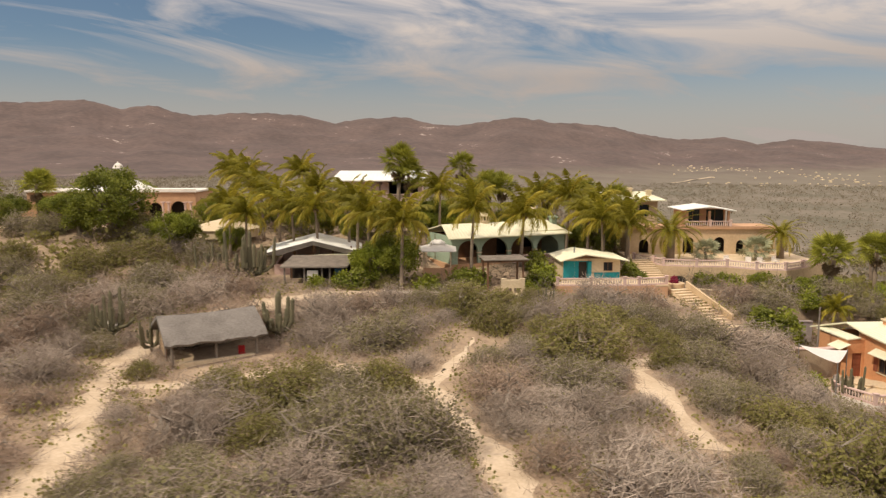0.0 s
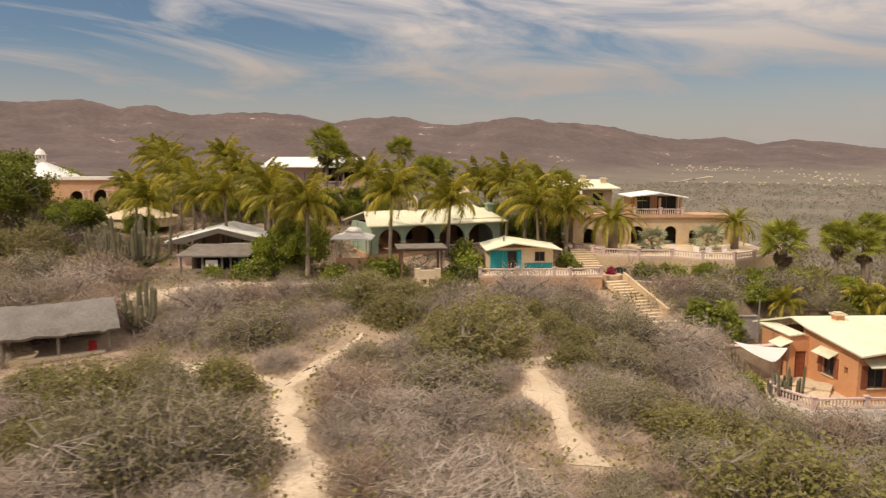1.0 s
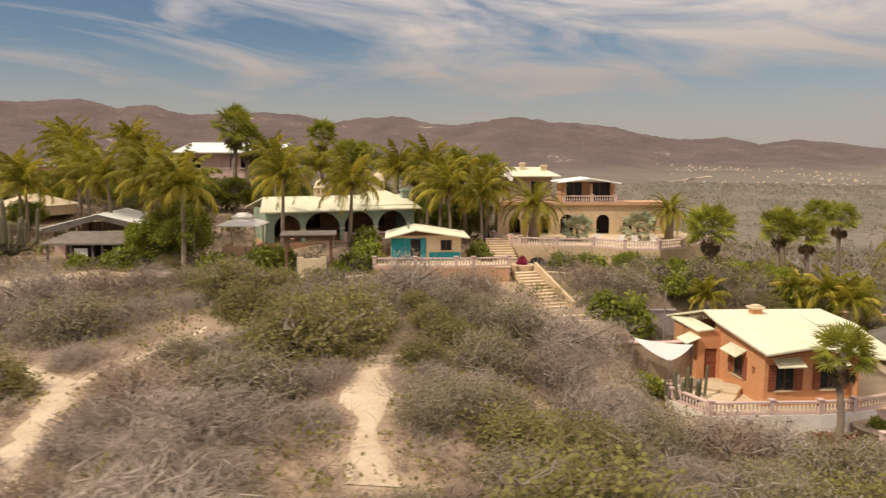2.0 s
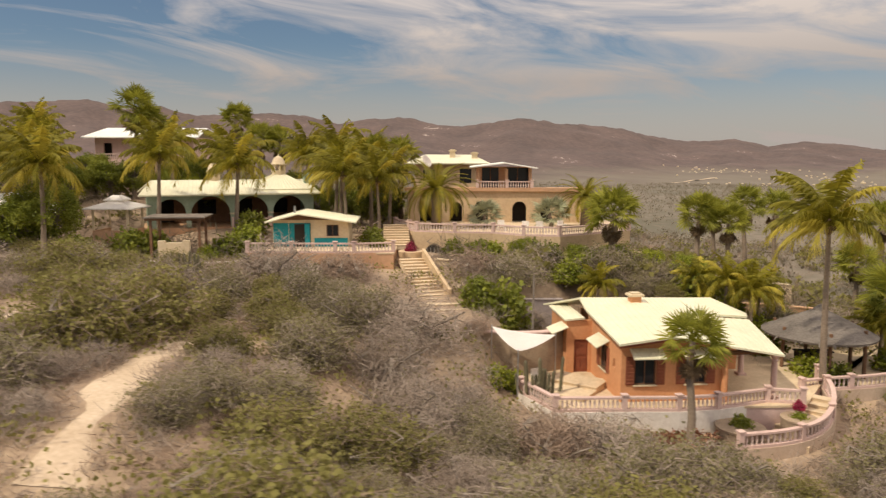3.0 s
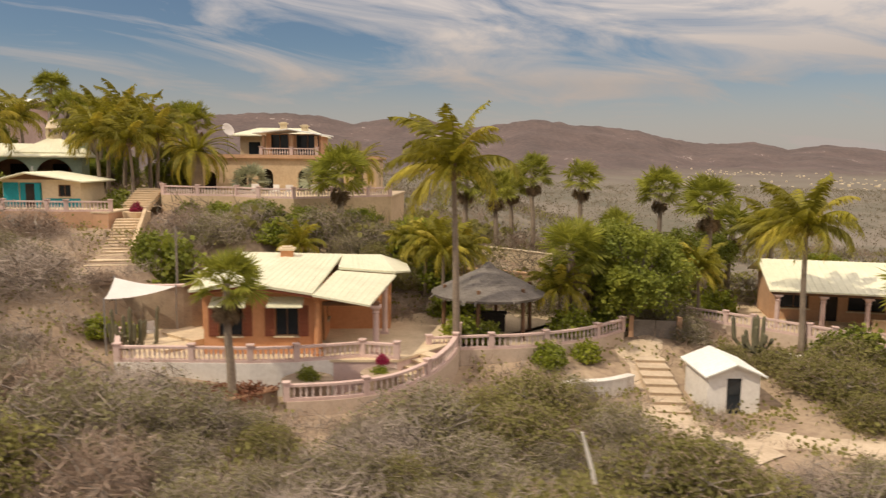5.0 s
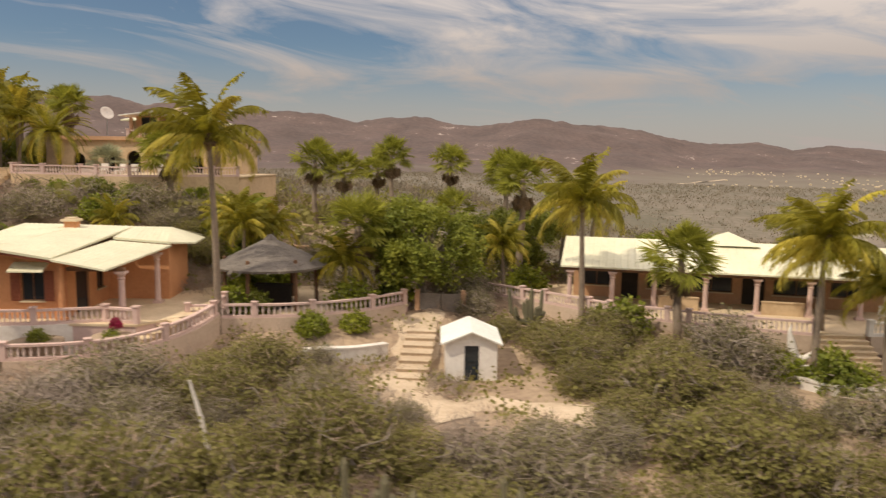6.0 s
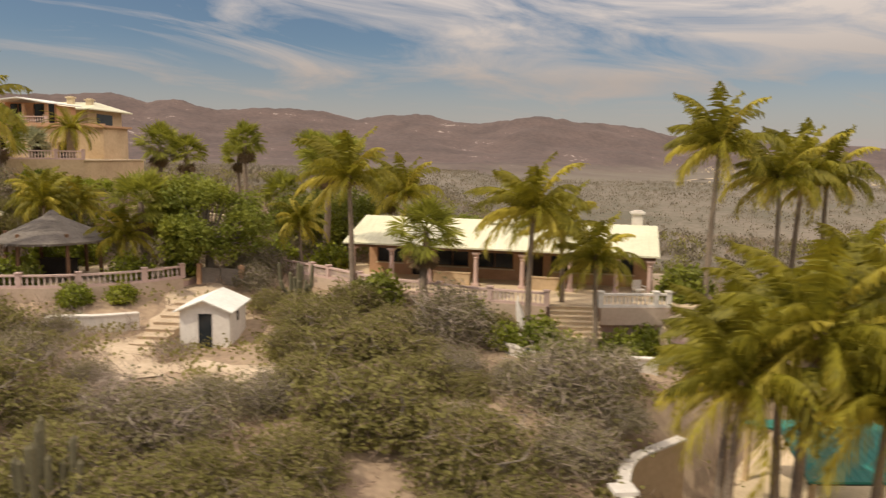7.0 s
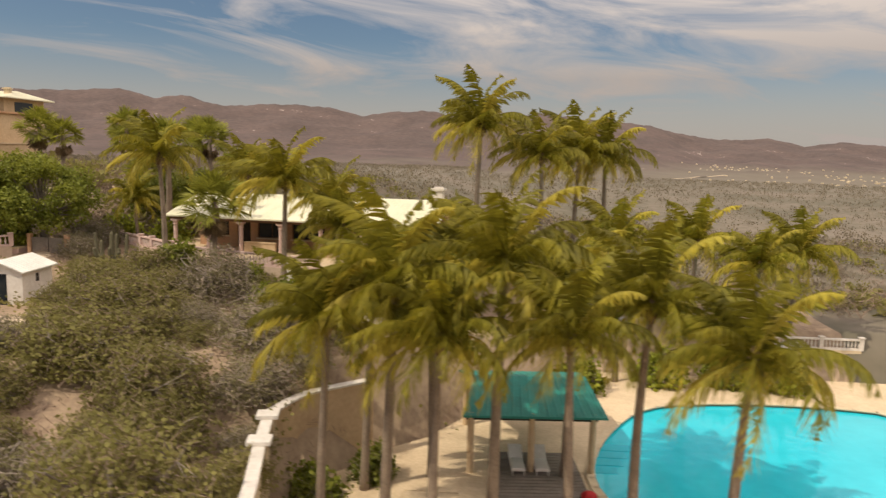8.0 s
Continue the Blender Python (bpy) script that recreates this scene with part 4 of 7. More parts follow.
arch = thing("ring_sculpture", pose(89.6, 57.6, 4.3, 0, 0, 15), "round stone moon gate ring beside the terrace", "garden arch")
ring = Mesh()
rp = [(0.95 * math.cos(radians(a)), 0, 1.0 + 0.95 * math.sin(radians(a))) for a in range(-60, 241, 12)]
ring.tube(rp, [0.2] * len(rp), 6)
part("ring", ring, CREAM, arch)

# ---- pool garden ----
PZ = -0.9
deck_poly = [(84.9, 36), (84.4, 44.2), (86.3, 47.7), (90.3, 51.5), (94, 58), (101, 66), (124, 66), (124, 34)]
deck = thing("pool_terrace", pose(0, 0, PZ), "pale flagged terrace round the swimming pool", "terrace")
pool_line = [(98.8, 44.6), (98.0, 48), (99.4, 53.0), (102.4, 58.0), (107.5, 59.2), (113, 59.4), (118, 58.4), (119, 46), (110, 42.5), (103, 42.6)]


def ring_fill(outer, inner, z0, z1):
    """A plate with a hole: outer and inner outlines, cut into strips."""
    bm = bmesh.new()
    edges = []
    for loop in (outer, inner):
        vs = [bm.verts.new((x, y, z1)) for x, y in loop]
        edges += [bm.edges.new((a, b)) for a, b in zip(vs, vs[1:] + vs[:1])]
    bmesh.ops.triangle_fill(bm, use_beauty=True, edges=edges)
    faces = bmesh.ops.extrude_face_region(bm, geom=bm.faces[:])["geom"]
    bmesh.ops.translate(bm, verts=[g for g in faces if isinstance(g, bmesh.types.BMVert)], vec=(0, 0, z0 - z1))
    bmesh.ops.recalc_face_normals(bm, faces=bm.faces[:])
    me = bpy.data.meshes.new("plate")
    bm.to_mesh(me)
    bm.free()
    return me


pool_pts = [p[:2] for p in smooth_line([(x, y, 0) for x, y in pool_line + pool_line[:1]], 2)][:-1]
plate = ring_fill(deck_poly, pool_pts, -0.25, 0.0)
plate.materials.append(PAVING)
part("paving", plate, PAVING, deck)
FLAG = Mesh().box(-0.56, 0.56, -0.56, 0.56, 0.004, 0.03).data("flagstone", PAVING)
for i in range(11):
    for j in range(9):
        fx, fy = 87.0 + i * 1.18, 36.6 + j * 1.18
        if (i * 7 + j * 5) % 11 < 8 and fx < 98.0:
            shared("flagstone", FLAG, deck, pose(fx, fy, 0))
pool = thing("swimming_pool", pose(0, 0, PZ), "free-form turquoise swimming pool with still water", "swimming pool")
part("water", Mesh().prism(pool_pts, -0.3, -0.12), WATER, pool)
cop = Mesh()
for a, b in zip(pool_pts, pool_pts[1:] + pool_pts[:1]):
    a, b = Vector((*a, 0)), Vector((*b, 0))
    f = (b - a).normalized(); s = Vector((-f.y, f.x, 0)) * 0.2
    vs = [a - s - f * 0.03, a + s - f * 0.03, b + s + f * 0.03, b - s + f * 0.03]
    cop.add([v + Vector((0, 0, 0.004)) for v in vs] + [v + Vector((0, 0, 0.07)) for v in vs], [(0, 1, 2, 3), (7, 6, 5, 4), (0, 4, 5, 1), (1, 5, 6, 2), (2, 6, 7, 3), (3, 7, 4, 0)])
part("coping", cop, CREAM, pool)
for k in range(4):
    part("step", Mesh().box(98.2 + k * 0.35, 99.6 + k * 0.35, 48.6 + k * 0.9, 49.4 + k * 0.9, -0.2, -0.1 ), POOLTILE, pool)
garden_wall([(86.2, 36, -1.0), (85.8, 38, -1.0), (85.0, 41.2, -1.0), (84.4, 44.0, -1.0)], 3.6, 0.35, CREAM, "stepped cream garden wall beside the pool", coping=WHITE, curved=False)
garden_wall([(84.4, 44.2, -1.0), (85.0, 46.6, -1.0), (86.4, 48.0, -1.0), (87.8, 49.2, -1.0)], 3.75, 0.35, OCHRE, "curved ochre garden wall with a white coping", coping=WHITE)
for x, y, z in ((84.4, 44.05, 2.6), (84.95, 41.4, 2.6)):
    p = thing("wall_pier", pose(x, y, -1.0, 0, 0, 10), "square cream pier with a white cap on the garden wall", "pier", "garden wall piers")
    part("shaft", Mesh().box(-0.3, 0.3, -0.3, 0.3, -0.5, z + 1.1), CREAM, p)
    part("cap", Mesh().box(-0.45, 0.45, -0.4, 0.4, z + 1.104, z + 1.25), WHITE, p)
bar = thing("pool_bar", pose(92.6, 47.6, PZ, 0, 0, 5), "open pool bar with a teal green roof on timber posts", "pool bar")
r = Mesh()
roof_plane(r, (-0.3, -0.3, 2.85), (6.3, -0.3, 2.85), (6.0, 3.6, 3.5), (0.4, 3.6, 3.5), 0.1, 0.4)
roof_plane(r, (6.3, 6.6, 2.85), (-0.3, 6.6, 2.85), (0.4, 3.604, 3.5), (6.0, 3.604, 3.5), 0.1, 0.4)
TEALROOF = material("green_roof_sheet", (0.03, 0.26, 0.21), 0.55, (0.02, 0.17, 0.14), 0.8, bump=0.05)
part("roof", r, TEALROOF, bar, "teal green sheet roof")
for x, y in ((0.1, 0.1), (2.9, 0.1), (5.7, 0.1), (0.1, 6), (5.7, 6)):
    part("post", Mesh().tube([(x, y, -0.2), (x, y, 2.9)], [0.16, 0.15], 8), OCHRE, bar)
part("beam", Mesh().box(-0.1, 5.9, 0.0, 0.2, 2.55, 2.73), DARK, bar)
mat_deck = thing("timber_deck", pose(94.0, 45.0, PZ + 0.05, 0, 0, 5), "weathered plank deck beside the pool", "deck")
for k in range(16):
    part("plank", Mesh().box(0, 4.0, k * 0.31, k * 0.31 + 0.27, -0.045, 0.05), GREYWOOD, mat_deck)


def lounger(m, label, group):
    ob = thing("sun_lounger", m, label, "sun lounger", group)
    part("frame", Mesh().box(0, 0.65, 0, 1.9, 0.24, 0.3), WHITE, ob)
    part("backrest", Mesh().slab([(0, 1.2, 0.34), (0.65, 1.2, 0.34), (0.65, 1.9, 0.75), (0, 1.9, 0.75)], 0.05), WHITE, ob)
    part("mattress", Mesh().box(0.03, 0.62, 0.02, 1.2, 0.304, 0.37), CLOTH, ob)
    for x, y in ((0.04, 0.08), (0.57, 0.08), (0.04, 1.75), (0.57, 1.75)):
        part("leg", Mesh().box(x, x + 0.05, y, y + 0.05, 0, 0.24), WHITE, ob)
    return ob


lo = lounger(pose(94.6, 47.3, PZ + 0.1, 0, 0, 5), "white sun lounger on the timber deck", "pool loungers")
copy_thing(lo, pose(95.7, 47.4, PZ + 0.1, 0, 0, 5))
cushion = thing("floor_cushion", pose(97.9, 45.6, PZ + 0.05), "bright red round cushion on the pool terrace", "cushion")
part("pad", Mesh().lathe([(0.2, 0), (0.34, 0.08), (0.34, 0.2), (0.2, 0.3)], 12), RED, cushion, smooth=True)
for pts, lb in (([(101.5, 66.5, 1.6), (105.5, 69.0, 1.6)], "white balustrade above the pool garden"), ([(112.5, 66.2, 0.9), (118.5, 66.2, 0.9)], "white balustrade on the far pool wall")):
    balustrade(pts, lb, mat=WHITE, base=2.4, wallmat=CREAM)
garden_wall([(100.8, 66.2, -1.0), (108, 67, -1.0), (124, 66.4, -1.0)], 1.8, 0.35, CREAM, "cream retaining wall behind the pool", coping=WHITE)

# ---- turquoise casita ----
CZ = 12.75
floor_plate("casita_terrace", [(11.5, 72.2), (23, 72.4), (22.8, 80), (11.5, 80)], CZ, 2.4, PAVING, "paved terrace before the turquoise cabin", SALMON)
casita = thing("casita", pose(12.7, 75.6, CZ, 0, 0, 4), "small turquoise and cream cabin with a pale pitched roof", "house")
part("wall", wall_panel(6.2, 2.25, 0.2, [(1.3, 3.1, 0, 2.0), (4.4, 5.4, 0.9, 1.85)]), CREAM, casita)
part("side_wall", Mesh().box(0, 0.2, 0.204, 4.2, 0, 2.25).box(6.0, 6.2, 0.204, 4.2, 0, 2.25).box(0.2, 6.0, 4.0, 4.2, 0, 2.25), CREAM, casita)
part("paint_panel", Mesh().box(0.05, 1.28, -0.03, -0.003, 0.05, 2.0), TEAL, casita, "turquoise painted panel")
part("paint_panel", Mesh().box(3.4, 6.15, -0.03, -0.003, 0.05, 0.75), TEAL, casita, "turquoise painted dado")
part("door", Mesh().box(1.3, 3.1, 0.12, 0.16, 0, 2.0).box(2.65, 3.05, -0.25, 0.1, 0, 1.95), TEAL, casita, "turquoise double door standing open")
# flat near-black panel, painted shade between the open door leaves
part("doorway", Mesh().box(1.75, 2.6, 0.09, 0.118, 0.02, 1.9), DARK, casita)
window_in(casita, 4.4, 5.4, 0.9, 1.85, t=0.2)
r = Mesh()
roof_plane(r, (-0.5, 5, 2.15), (-0.5, -1.0, 2.15), (2.2, -1.0, 2.85), (2.2, 5, 2.85), 0.1, 0.35)
roof_plane(r, (6.9, -1.0, 2.15), (6.9, 5, 2.15), (2.204, 5, 2.85), (2.204, -1.0, 2.85), 0.1, 0.35)
part("roof", r, ROOF, casita, "pale ribbed sheet roof")
part("gable", Mesh().add([(-0.1, -0.02, 2.25), (6.3, -0.02, 2.25), (2.2, -0.02, 2.74), (-0.1, 0.15, 2.25), (6.3, 0.15, 2.25), (2.2, 0.15, 2.74)], [(0, 1, 2), (5, 4, 3), (0, 2, 5, 3), (1, 4, 5, 2)]), WOOD, casita)
part("flue", Mesh().tube([(1.6, 1.5, 2.4), (1.6, 1.5, 3.3)], [0.09, 0.09], 8), METAL, casita)
balustrade([(11.6, 72.0, CZ), (19.9, 72.1, CZ), (22.9, 72.9, CZ)], "pink balustrade before the turquoise cabin", base=1.7, wallmat=SALMON)
stair((26.4, 66.5, 10.15), (24.2, 73.3, 12.2), 13, 1.9, "pale stairs beside a sloping parapet", side=OCHRE)
stair((28.2, 61.6, 9.2), (26.9, 66.2, 10.15), 5, 3.6, "broad shallow entrance steps")
stair((22.9, 76.6, 12.7), (22.4, 81.0, 14.2), 9, 2.2, "steps up between the cabin and the terrace")
stair((44.0, 75.5, 8.7), (44.3, 83.0, 11.6), 16, 1.8, "pale stone stairs climbing beside the upper terrace", side=None)
garden_wall([(26.2, 74.4, 11.4), (30.0, 73.5, 11.3), (33.8, 73.7, 11.3)], 0.55, 0.4, CREAM, "low cream retaining wall below the upper terrace", depth=1.2)
garden_wall([(28.9, 68.4, 9.2), (32.0, 67.6, 9.1), (35.6, 68.2, 9.0)], 0.95, 0.35, GREYWALL, "low grey retaining wall on the planted slope", depth=1.0)
garden_wall([(38.4, 75.4, 10.7), (41.0, 76.2, 10.6), (43.0, 77.6, 10.5)], 0.7, 0.35, CREAM, "low cream retaining wall beside the stone stairs", depth=1.2)
garden_wall([(46.5, 78.0, 9.4), (51.0, 79.4, 9.2), (57.0, 79.0, 8.6)], 0.6, 0.35, CREAM, "long low cream wall across the dry garden", depth=1.2)
garden_wall([(46.5, 71.8, 8.0), (51.0, 72.6, 8.0), (56.0, 72.4, 7.6)], 0.9, 0.35, SALMON, "long salmon wall behind the thatched shelter", depth=1.2)
urn = thing("flower_planter", pose(24.2, 74.4, 12.3), "round ochre planter with red flowers", "planter")
part("bowl", Mesh().lathe([(0.9, -0.8), (1.0, 0.0), (1.05, 0.35), (0.9, 0.35)], 16), OCHRE, urn)

# ---- upper terrace and tower house ----
TZ = 13.75
terr = [(22.2, 83.2), (24.4, 79.0), (27.7, 78.0), (31.0, 77.9), (33.4, 76.0), (36.3, 75.6), (39.0, 77.4), (43.2, 81.0)]
floor_plate("upper_terrace", terr + [(43.4, 92), (22.2, 92)], TZ, 3.6, PAVING, "paved upper terrace with a retaining wall", OCHRE)
balustrade([(x, y - 0.1, TZ) for x, y in terr], "pink balustrade round the upper terrace", base=3.2, wallmat=OCHRE)
# no recess is cut: a near-black plate paints each niche's inner shade
for x, y, a in ((26.0, 78.25, -17), (34.9, 75.55, -8)):
    nic = thing("wall_niche", pose(x, y, TZ - 2.4, 0, 0, a), "dark arched grille in the ochre retaining wall", "niche", "terrace niches")
    q = Mesh()
    q.add([(0.85 * math.cos(math.pi * k / 12), 0, 0.55 + 0.85 * math.sin(math.pi * k / 12)) for k in range(13)] + [(-0.85, 0, -0.1), (0.85, 0, -0.1)], [tuple(range(15))])
    part("opening", Mesh().prism([(v[0], v[2]) for v in q.v], 0, 0.08), DARK, nic).matrix_basis = pose(0, 0, 0, 90, 0, 0)
    for k in range(5):
        part("bar", Mesh().box(-0.7 + k * 0.34, -0.66 + k * 0.34, -0.14, -0.1, -0.1, 1.1), METAL, nic)
tower = thing("tower_house", pose(23.0, 88.4, TZ, 0, 0, 0), "ochre two-storey house with a covered balcony and arched doors", "house")
part("wall", wall_panel(18.0, 3.1, 0.3, [], [(1.2, 2.4, 1.2), (4.2, 5.4, 1.4), (6.6, 8.0, 1.4), (10.4, 11.8, 1.4), (13.2, 14.2, 1.2)]), OCHRE, tower)
# no room here: a near-black sheet paints the shade behind the arches
part("back_shade_sheet", Mesh().box(0.3, 17.7, 1.6, 1.7, 0, 3.0), DARK, tower, "dark sheet painted as the shade behind the arches")
for x in (0, 17.7):
    part("side_wall", Mesh().box(x, x + 0.3, 0.304, 4.8, 0, 3.1), OCHRE, tower)
part("roof_slab", Mesh().box(-0.3, 18.3, -0.3, 5.2, 3.1, 3.3).box(-0.3, 18.3, -0.3, -0.1, 3.304, 3.45), SALMON, tower, "flat roof with a low parapet")
ux0, ux1 = 6.9, 12.3
part("upper_wall", wall_panel(ux1 - ux0, 2.2, 0.25, [(0.5, 2.2, 0.1, 2.1), (3.0, 5.2, 0.1, 2.1)]), SALMON, tower).matrix_basis = pose(ux0, 1.6, 3.304)
for x in (ux0, ux1 - 0.25):
    part("upper_side", Mesh().box(x, x + 0.25, 1.854, 5.0, 3.304, 5.3), SALMON, tower)
for x, w in ((ux0 + 0.5, 1.7), (ux0 + 3.0, 2.2)):
    pane = part("window", Mesh().box(x, x + w, 1.72, 1.76, 3.404, 5.404), GLASS, tower)
    part("frame", Mesh().box(x + w / 2 - 0.04, x + w / 2 + 0.04, 1.66, 1.72, 3.404, 5.404), WOOD, pane)
for x in (ux0 + 0.15, ux0 + 2.9, ux1 - 0.15):
    part("post", Mesh().box(x - 0.13, x + 0.13, 0.1, 0.36, 3.304, 5.3), SALMON, tower)
r = Mesh()
um = (ux0 + ux1) / 2
roof_plane(r, (ux0 - 0.7, 5.3, 5.5), (ux0 - 0.7, -0.6, 5.5), (um, -0.6, 5.92), (um, 5.3, 5.92), 0.1, 0.4)
roof_plane(r, (ux1 + 0.5, -0.6, 5.42), (ux1 + 0.5, 5.3, 5.42), (um + 0.004, 5.3, 5.92), (um + 0.004, -0.6, 5.92), 0.1, 0.4)
part("roof", r, WHITE_ROOF, tower, "white low-pitched sheet roof")
balustrade([(23 + ux0, 88.25, TZ + 3.31), (23 + ux1, 88.25, TZ + 3.31)], "pink balcony balustrade on the tower house", post_every=2.9)
uph = thing("upper_house", pose(22.8, 103.5, 15.5), "ochre house with a wide cream low-pitched roof", "house")
part("wall", wall_panel(8, 4.0, 0.3, [(1.0, 2.4, 1.8, 3.2), (5.4, 6.8, 1.6, 3.3)]).box(0, 0.3, 0.3, 8, 0, 4).box(7.7, 8, 0.3, 8, 0, 4), OCHRE, uph)
for x, z0, z1 in ((1.0, 1.8, 3.2), (5.4, 1.6, 3.3)):
    part("window", Mesh().box(x, x + 1.4, 0.15, 0.2, z0, z1), GLASS, uph)
r = Mesh()
roof_plane(r, (-1, -1, 4.0), (9, -1, 4.0), (7, 4, 5.0), (1, 4, 5.0), 0.14, 0.45)
roof_plane(r, (9, -1.0, 4.0), (9, 9, 4.0), (7, 4.1, 5.0), (7, 4.0, 5.0), 0.14)
roof_plane(r, (9, 9, 4.0), (-1, 9, 4.0), (1, 4.004, 5.0), (7, 4.004, 5.0), 0.14, 0.45)
roof_plane(r, (-1, 9, 4.0), (-1, -1, 4.0), (1, 4.0, 5.0), (1, 4.1, 5.0), 0.14)
part("roof", r, ROOF, uph, "cream hipped sheet roof")
part("window", Mesh().box(8.004, 8.05, 2.0, 5.6, 2.2, 3.5), GLASS, uph)
chimney(uph, 4.5, 2.5, 4.2, 5.5, CREAM)
chimney(uph, 7.2, 2.0, 4.0, 5.2, CREAM)
dish = thing("satellite_dish", pose(24.5, 94.5, 17.3), "white satellite dish on a mast beside the tower house", "satellite dish")
part("mast", Mesh().tube([(0, 0, -2.0), (0, 0, 2.6)], [0.06, 0.05], 6), METAL, dish)
dm = Mesh().lathe([(0.02, 0.0), (0.3, 0.03), (0.55, 0.11), (0.72, 0.2), (0.7, 0.22), (0.52, 0.14), (0.3, 0.06), (0.02, 0.03)], 16)
part("reflector", dm, WHITE, dish, smooth=True).matrix_basis = pose(0, -0.1, 2.4, 30, 60, 0)

# ---- arcade house ----
arc = thing("arcade_house", pose(1.0, 78.6, 13.9, 0, 0, 24), "sage green house with a four-arched arcade and cream roof", "house")
part("arcade", wall_panel(14.6, 3.0, 0.35, [], [(0.7, 3.2, 1.3), (3.6, 7.0, 1.2), (7.4, 10.4, 1.2), (10.8, 13.8, 1.2)]), SAGE, arc, "row of round arches")
# timber brown only to darken this wall like the shade under the arches
part("inner_wall", wall_panel(14.6, 3.0, 0.25, [(1, 2.4, 0, 2.2), (4.5, 6.2, 0.8, 2.2), (8, 9.6, 0, 2.2), (11.6, 13, 0.8, 2.2)]), WOOD, arc).matrix_basis = pose(0, 4.6, 0)
# near-black sheet that paints the shade deep inside the arcade
part("inner_shade_sheet", Mesh().box(0.3, 14.3, 6.2, 6.3, 0, 3), DARK, arc)
for x in (0, 14.3):
    part("side_wall", Mesh().box(x, x + 0.3, 0.354, 7, 0, 3), SAGE, arc)
part("floor", Mesh().box(-0.3, 14.9, -0.3, 7, -2.2, -0.004), SALMON, arc)
r = Mesh()
roof_plane(r, (-0.7, -0.7, 2.95), (15.2, -0.7, 2.95), (14.5, 3.8, 4.1), (0.4, 3.8, 4.1), 0.12, 0.4)
roof_plane(r, (15.2, 8, 2.95), (-0.7, 8, 2.95), (0.4, 3.804, 4.1), (14.5, 3.804, 4.1), 0.12, 0.4)
roof_plane(r, (15.2, -0.7, 2.95), (15.2, 8, 2.95), (14.5, 3.9, 4.1), (14.5, 3.8, 4.1), 0.12)
roof_plane(r, (9.2, 0.2, 3.3), (14.8, 0.2, 3.3), (12.3, 3.2, 4.75), (11.8, 3.2, 4.75), 0.12, 0.4)
roof_plane(r, (14.8, 0.2, 3.3), (14.8, 7, 3.3), (12.3, 3.6, 4.75), (12.3, 3.2, 4.75), 0.12, 0.4)
roof_plane(r, (9.2, 7, 3.3), (9.2, 0.2, 3.3), (11.8, 3.2, 4.75), (11.8, 3.6, 4.75), 0.12, 0.4)
part("roof", r, ROOF, arc, "cream ribbed hipped roof")
cupola(arc, 12.0, 3.4, 4.75, 0.6, CREAM)
cupola(arc, 6.0, 3.9, 4.1, 0.5, CREAM)
chimney(arc, 14.6, 2.6, 2.8, 4.6, SAGE)
for x in (3.4, 7.2, 10.6):
    part("pier_cap", Mesh().box(x - 0.26, x + 0.26, -0.06, 0.41, 1.1, 1.24), CREAM, arc)
balustrade([(8.0, 80.3, 13.9), (13.6, 83.0, 13.9)], "pink balustrade in the shaded arcade")

# ---- white gazebo, pergola and bench ----
gaz = thing("gazebo", pose(-0.6, 76.6, 13.2), "square gazebo with a white two-tier canopy", "gazebo")
r = Mesh()
for z, w, t in ((2.75, 2.0, 3.35), (3.4, 0.8, 3.75)):
    for k in range(4):
        a, b = math.pi / 4 + k * math.pi / 2, math.pi / 4 + (k + 1) * math.pi / 2
        r.add([(w * 1.41 * math.cos(a), w * 1.41 * math.sin(a), z), (w * 1.41 * math.cos(b), w * 1.41 * math.sin(b), z), (0.4 * math.cos(b), 0.4 * math.sin(b), t), (0.4 * math.cos(a), 0.4 * math.sin(a), t),
               (w * 1.41 * math.cos(a), w * 1.41 * math.sin(a), z - 0.1), (w * 1.41 * math.cos(b), w * 1.41 * math.sin(b), z - 0.1)], [(0, 1, 2, 3), (0, 4, 5, 1)])
part("canopy", r, CLOTH, gaz)
part("base_wall", Mesh().box(-1.5, 1.5, -1.5, -1.35, -0.8, 0.9).box(-1.5, -1.35, -1.35, 1.5, -0.8, 0.9).box(1.35, 1.5, -1.35, 1.5, -0.8, 0.9), SALMON, gaz)
for x in (-1.42, 1.42):
    for y in (-1.42, 1.42):
        part("post", Mesh().box(x - 0.07, x + 0.07, y - 0.07, y + 0.07, 0.9, 2.75), CREAM, gaz)
perg = thing("pergola", pose(4.4, 70.9, 12.1, 0, 0, 8), "timber pergola with a brown slatted roof", "pergola")
for x in (0.1, 3.7):
    for y in (0.1, 2.6):
        part("post", Mesh().box(x - 0.09, x + 0.09, y - 0.09, y + 0.09, -0.5, 3.2), WOOD, perg)
part("beam", Mesh().box(-0.3, 4.1, 0.02, 0.18, 3.2, 3.4).box(-0.3, 4.1, 2.52, 2.68, 3.2, 3.4), WOOD, perg)
for k in range(24):
    x = -0.35 + k * 0.19
    part("slat", Mesh().box(x, x + 0.14, -0.4, 3.1, 3.404, 3.5), GREYWOOD, perg)
bench = thing("masonry_bench", pose(5.7, 69.3, 11.9, 0, 0, 4), "cream masonry seat with an arched back and openings", "bench")
part("back", wall_panel(2.3, 1.9, 0.35, [(0.45, 1.05, 0.5, 1.1), (1.25, 1.85, 0.5, 1.1)]).box(0, 0.5, -0.004, 0.354, 1.9, 2.05).box(1.8, 2.3, -0.004, 0.354, 1.9, 2.05), CREAM, bench)
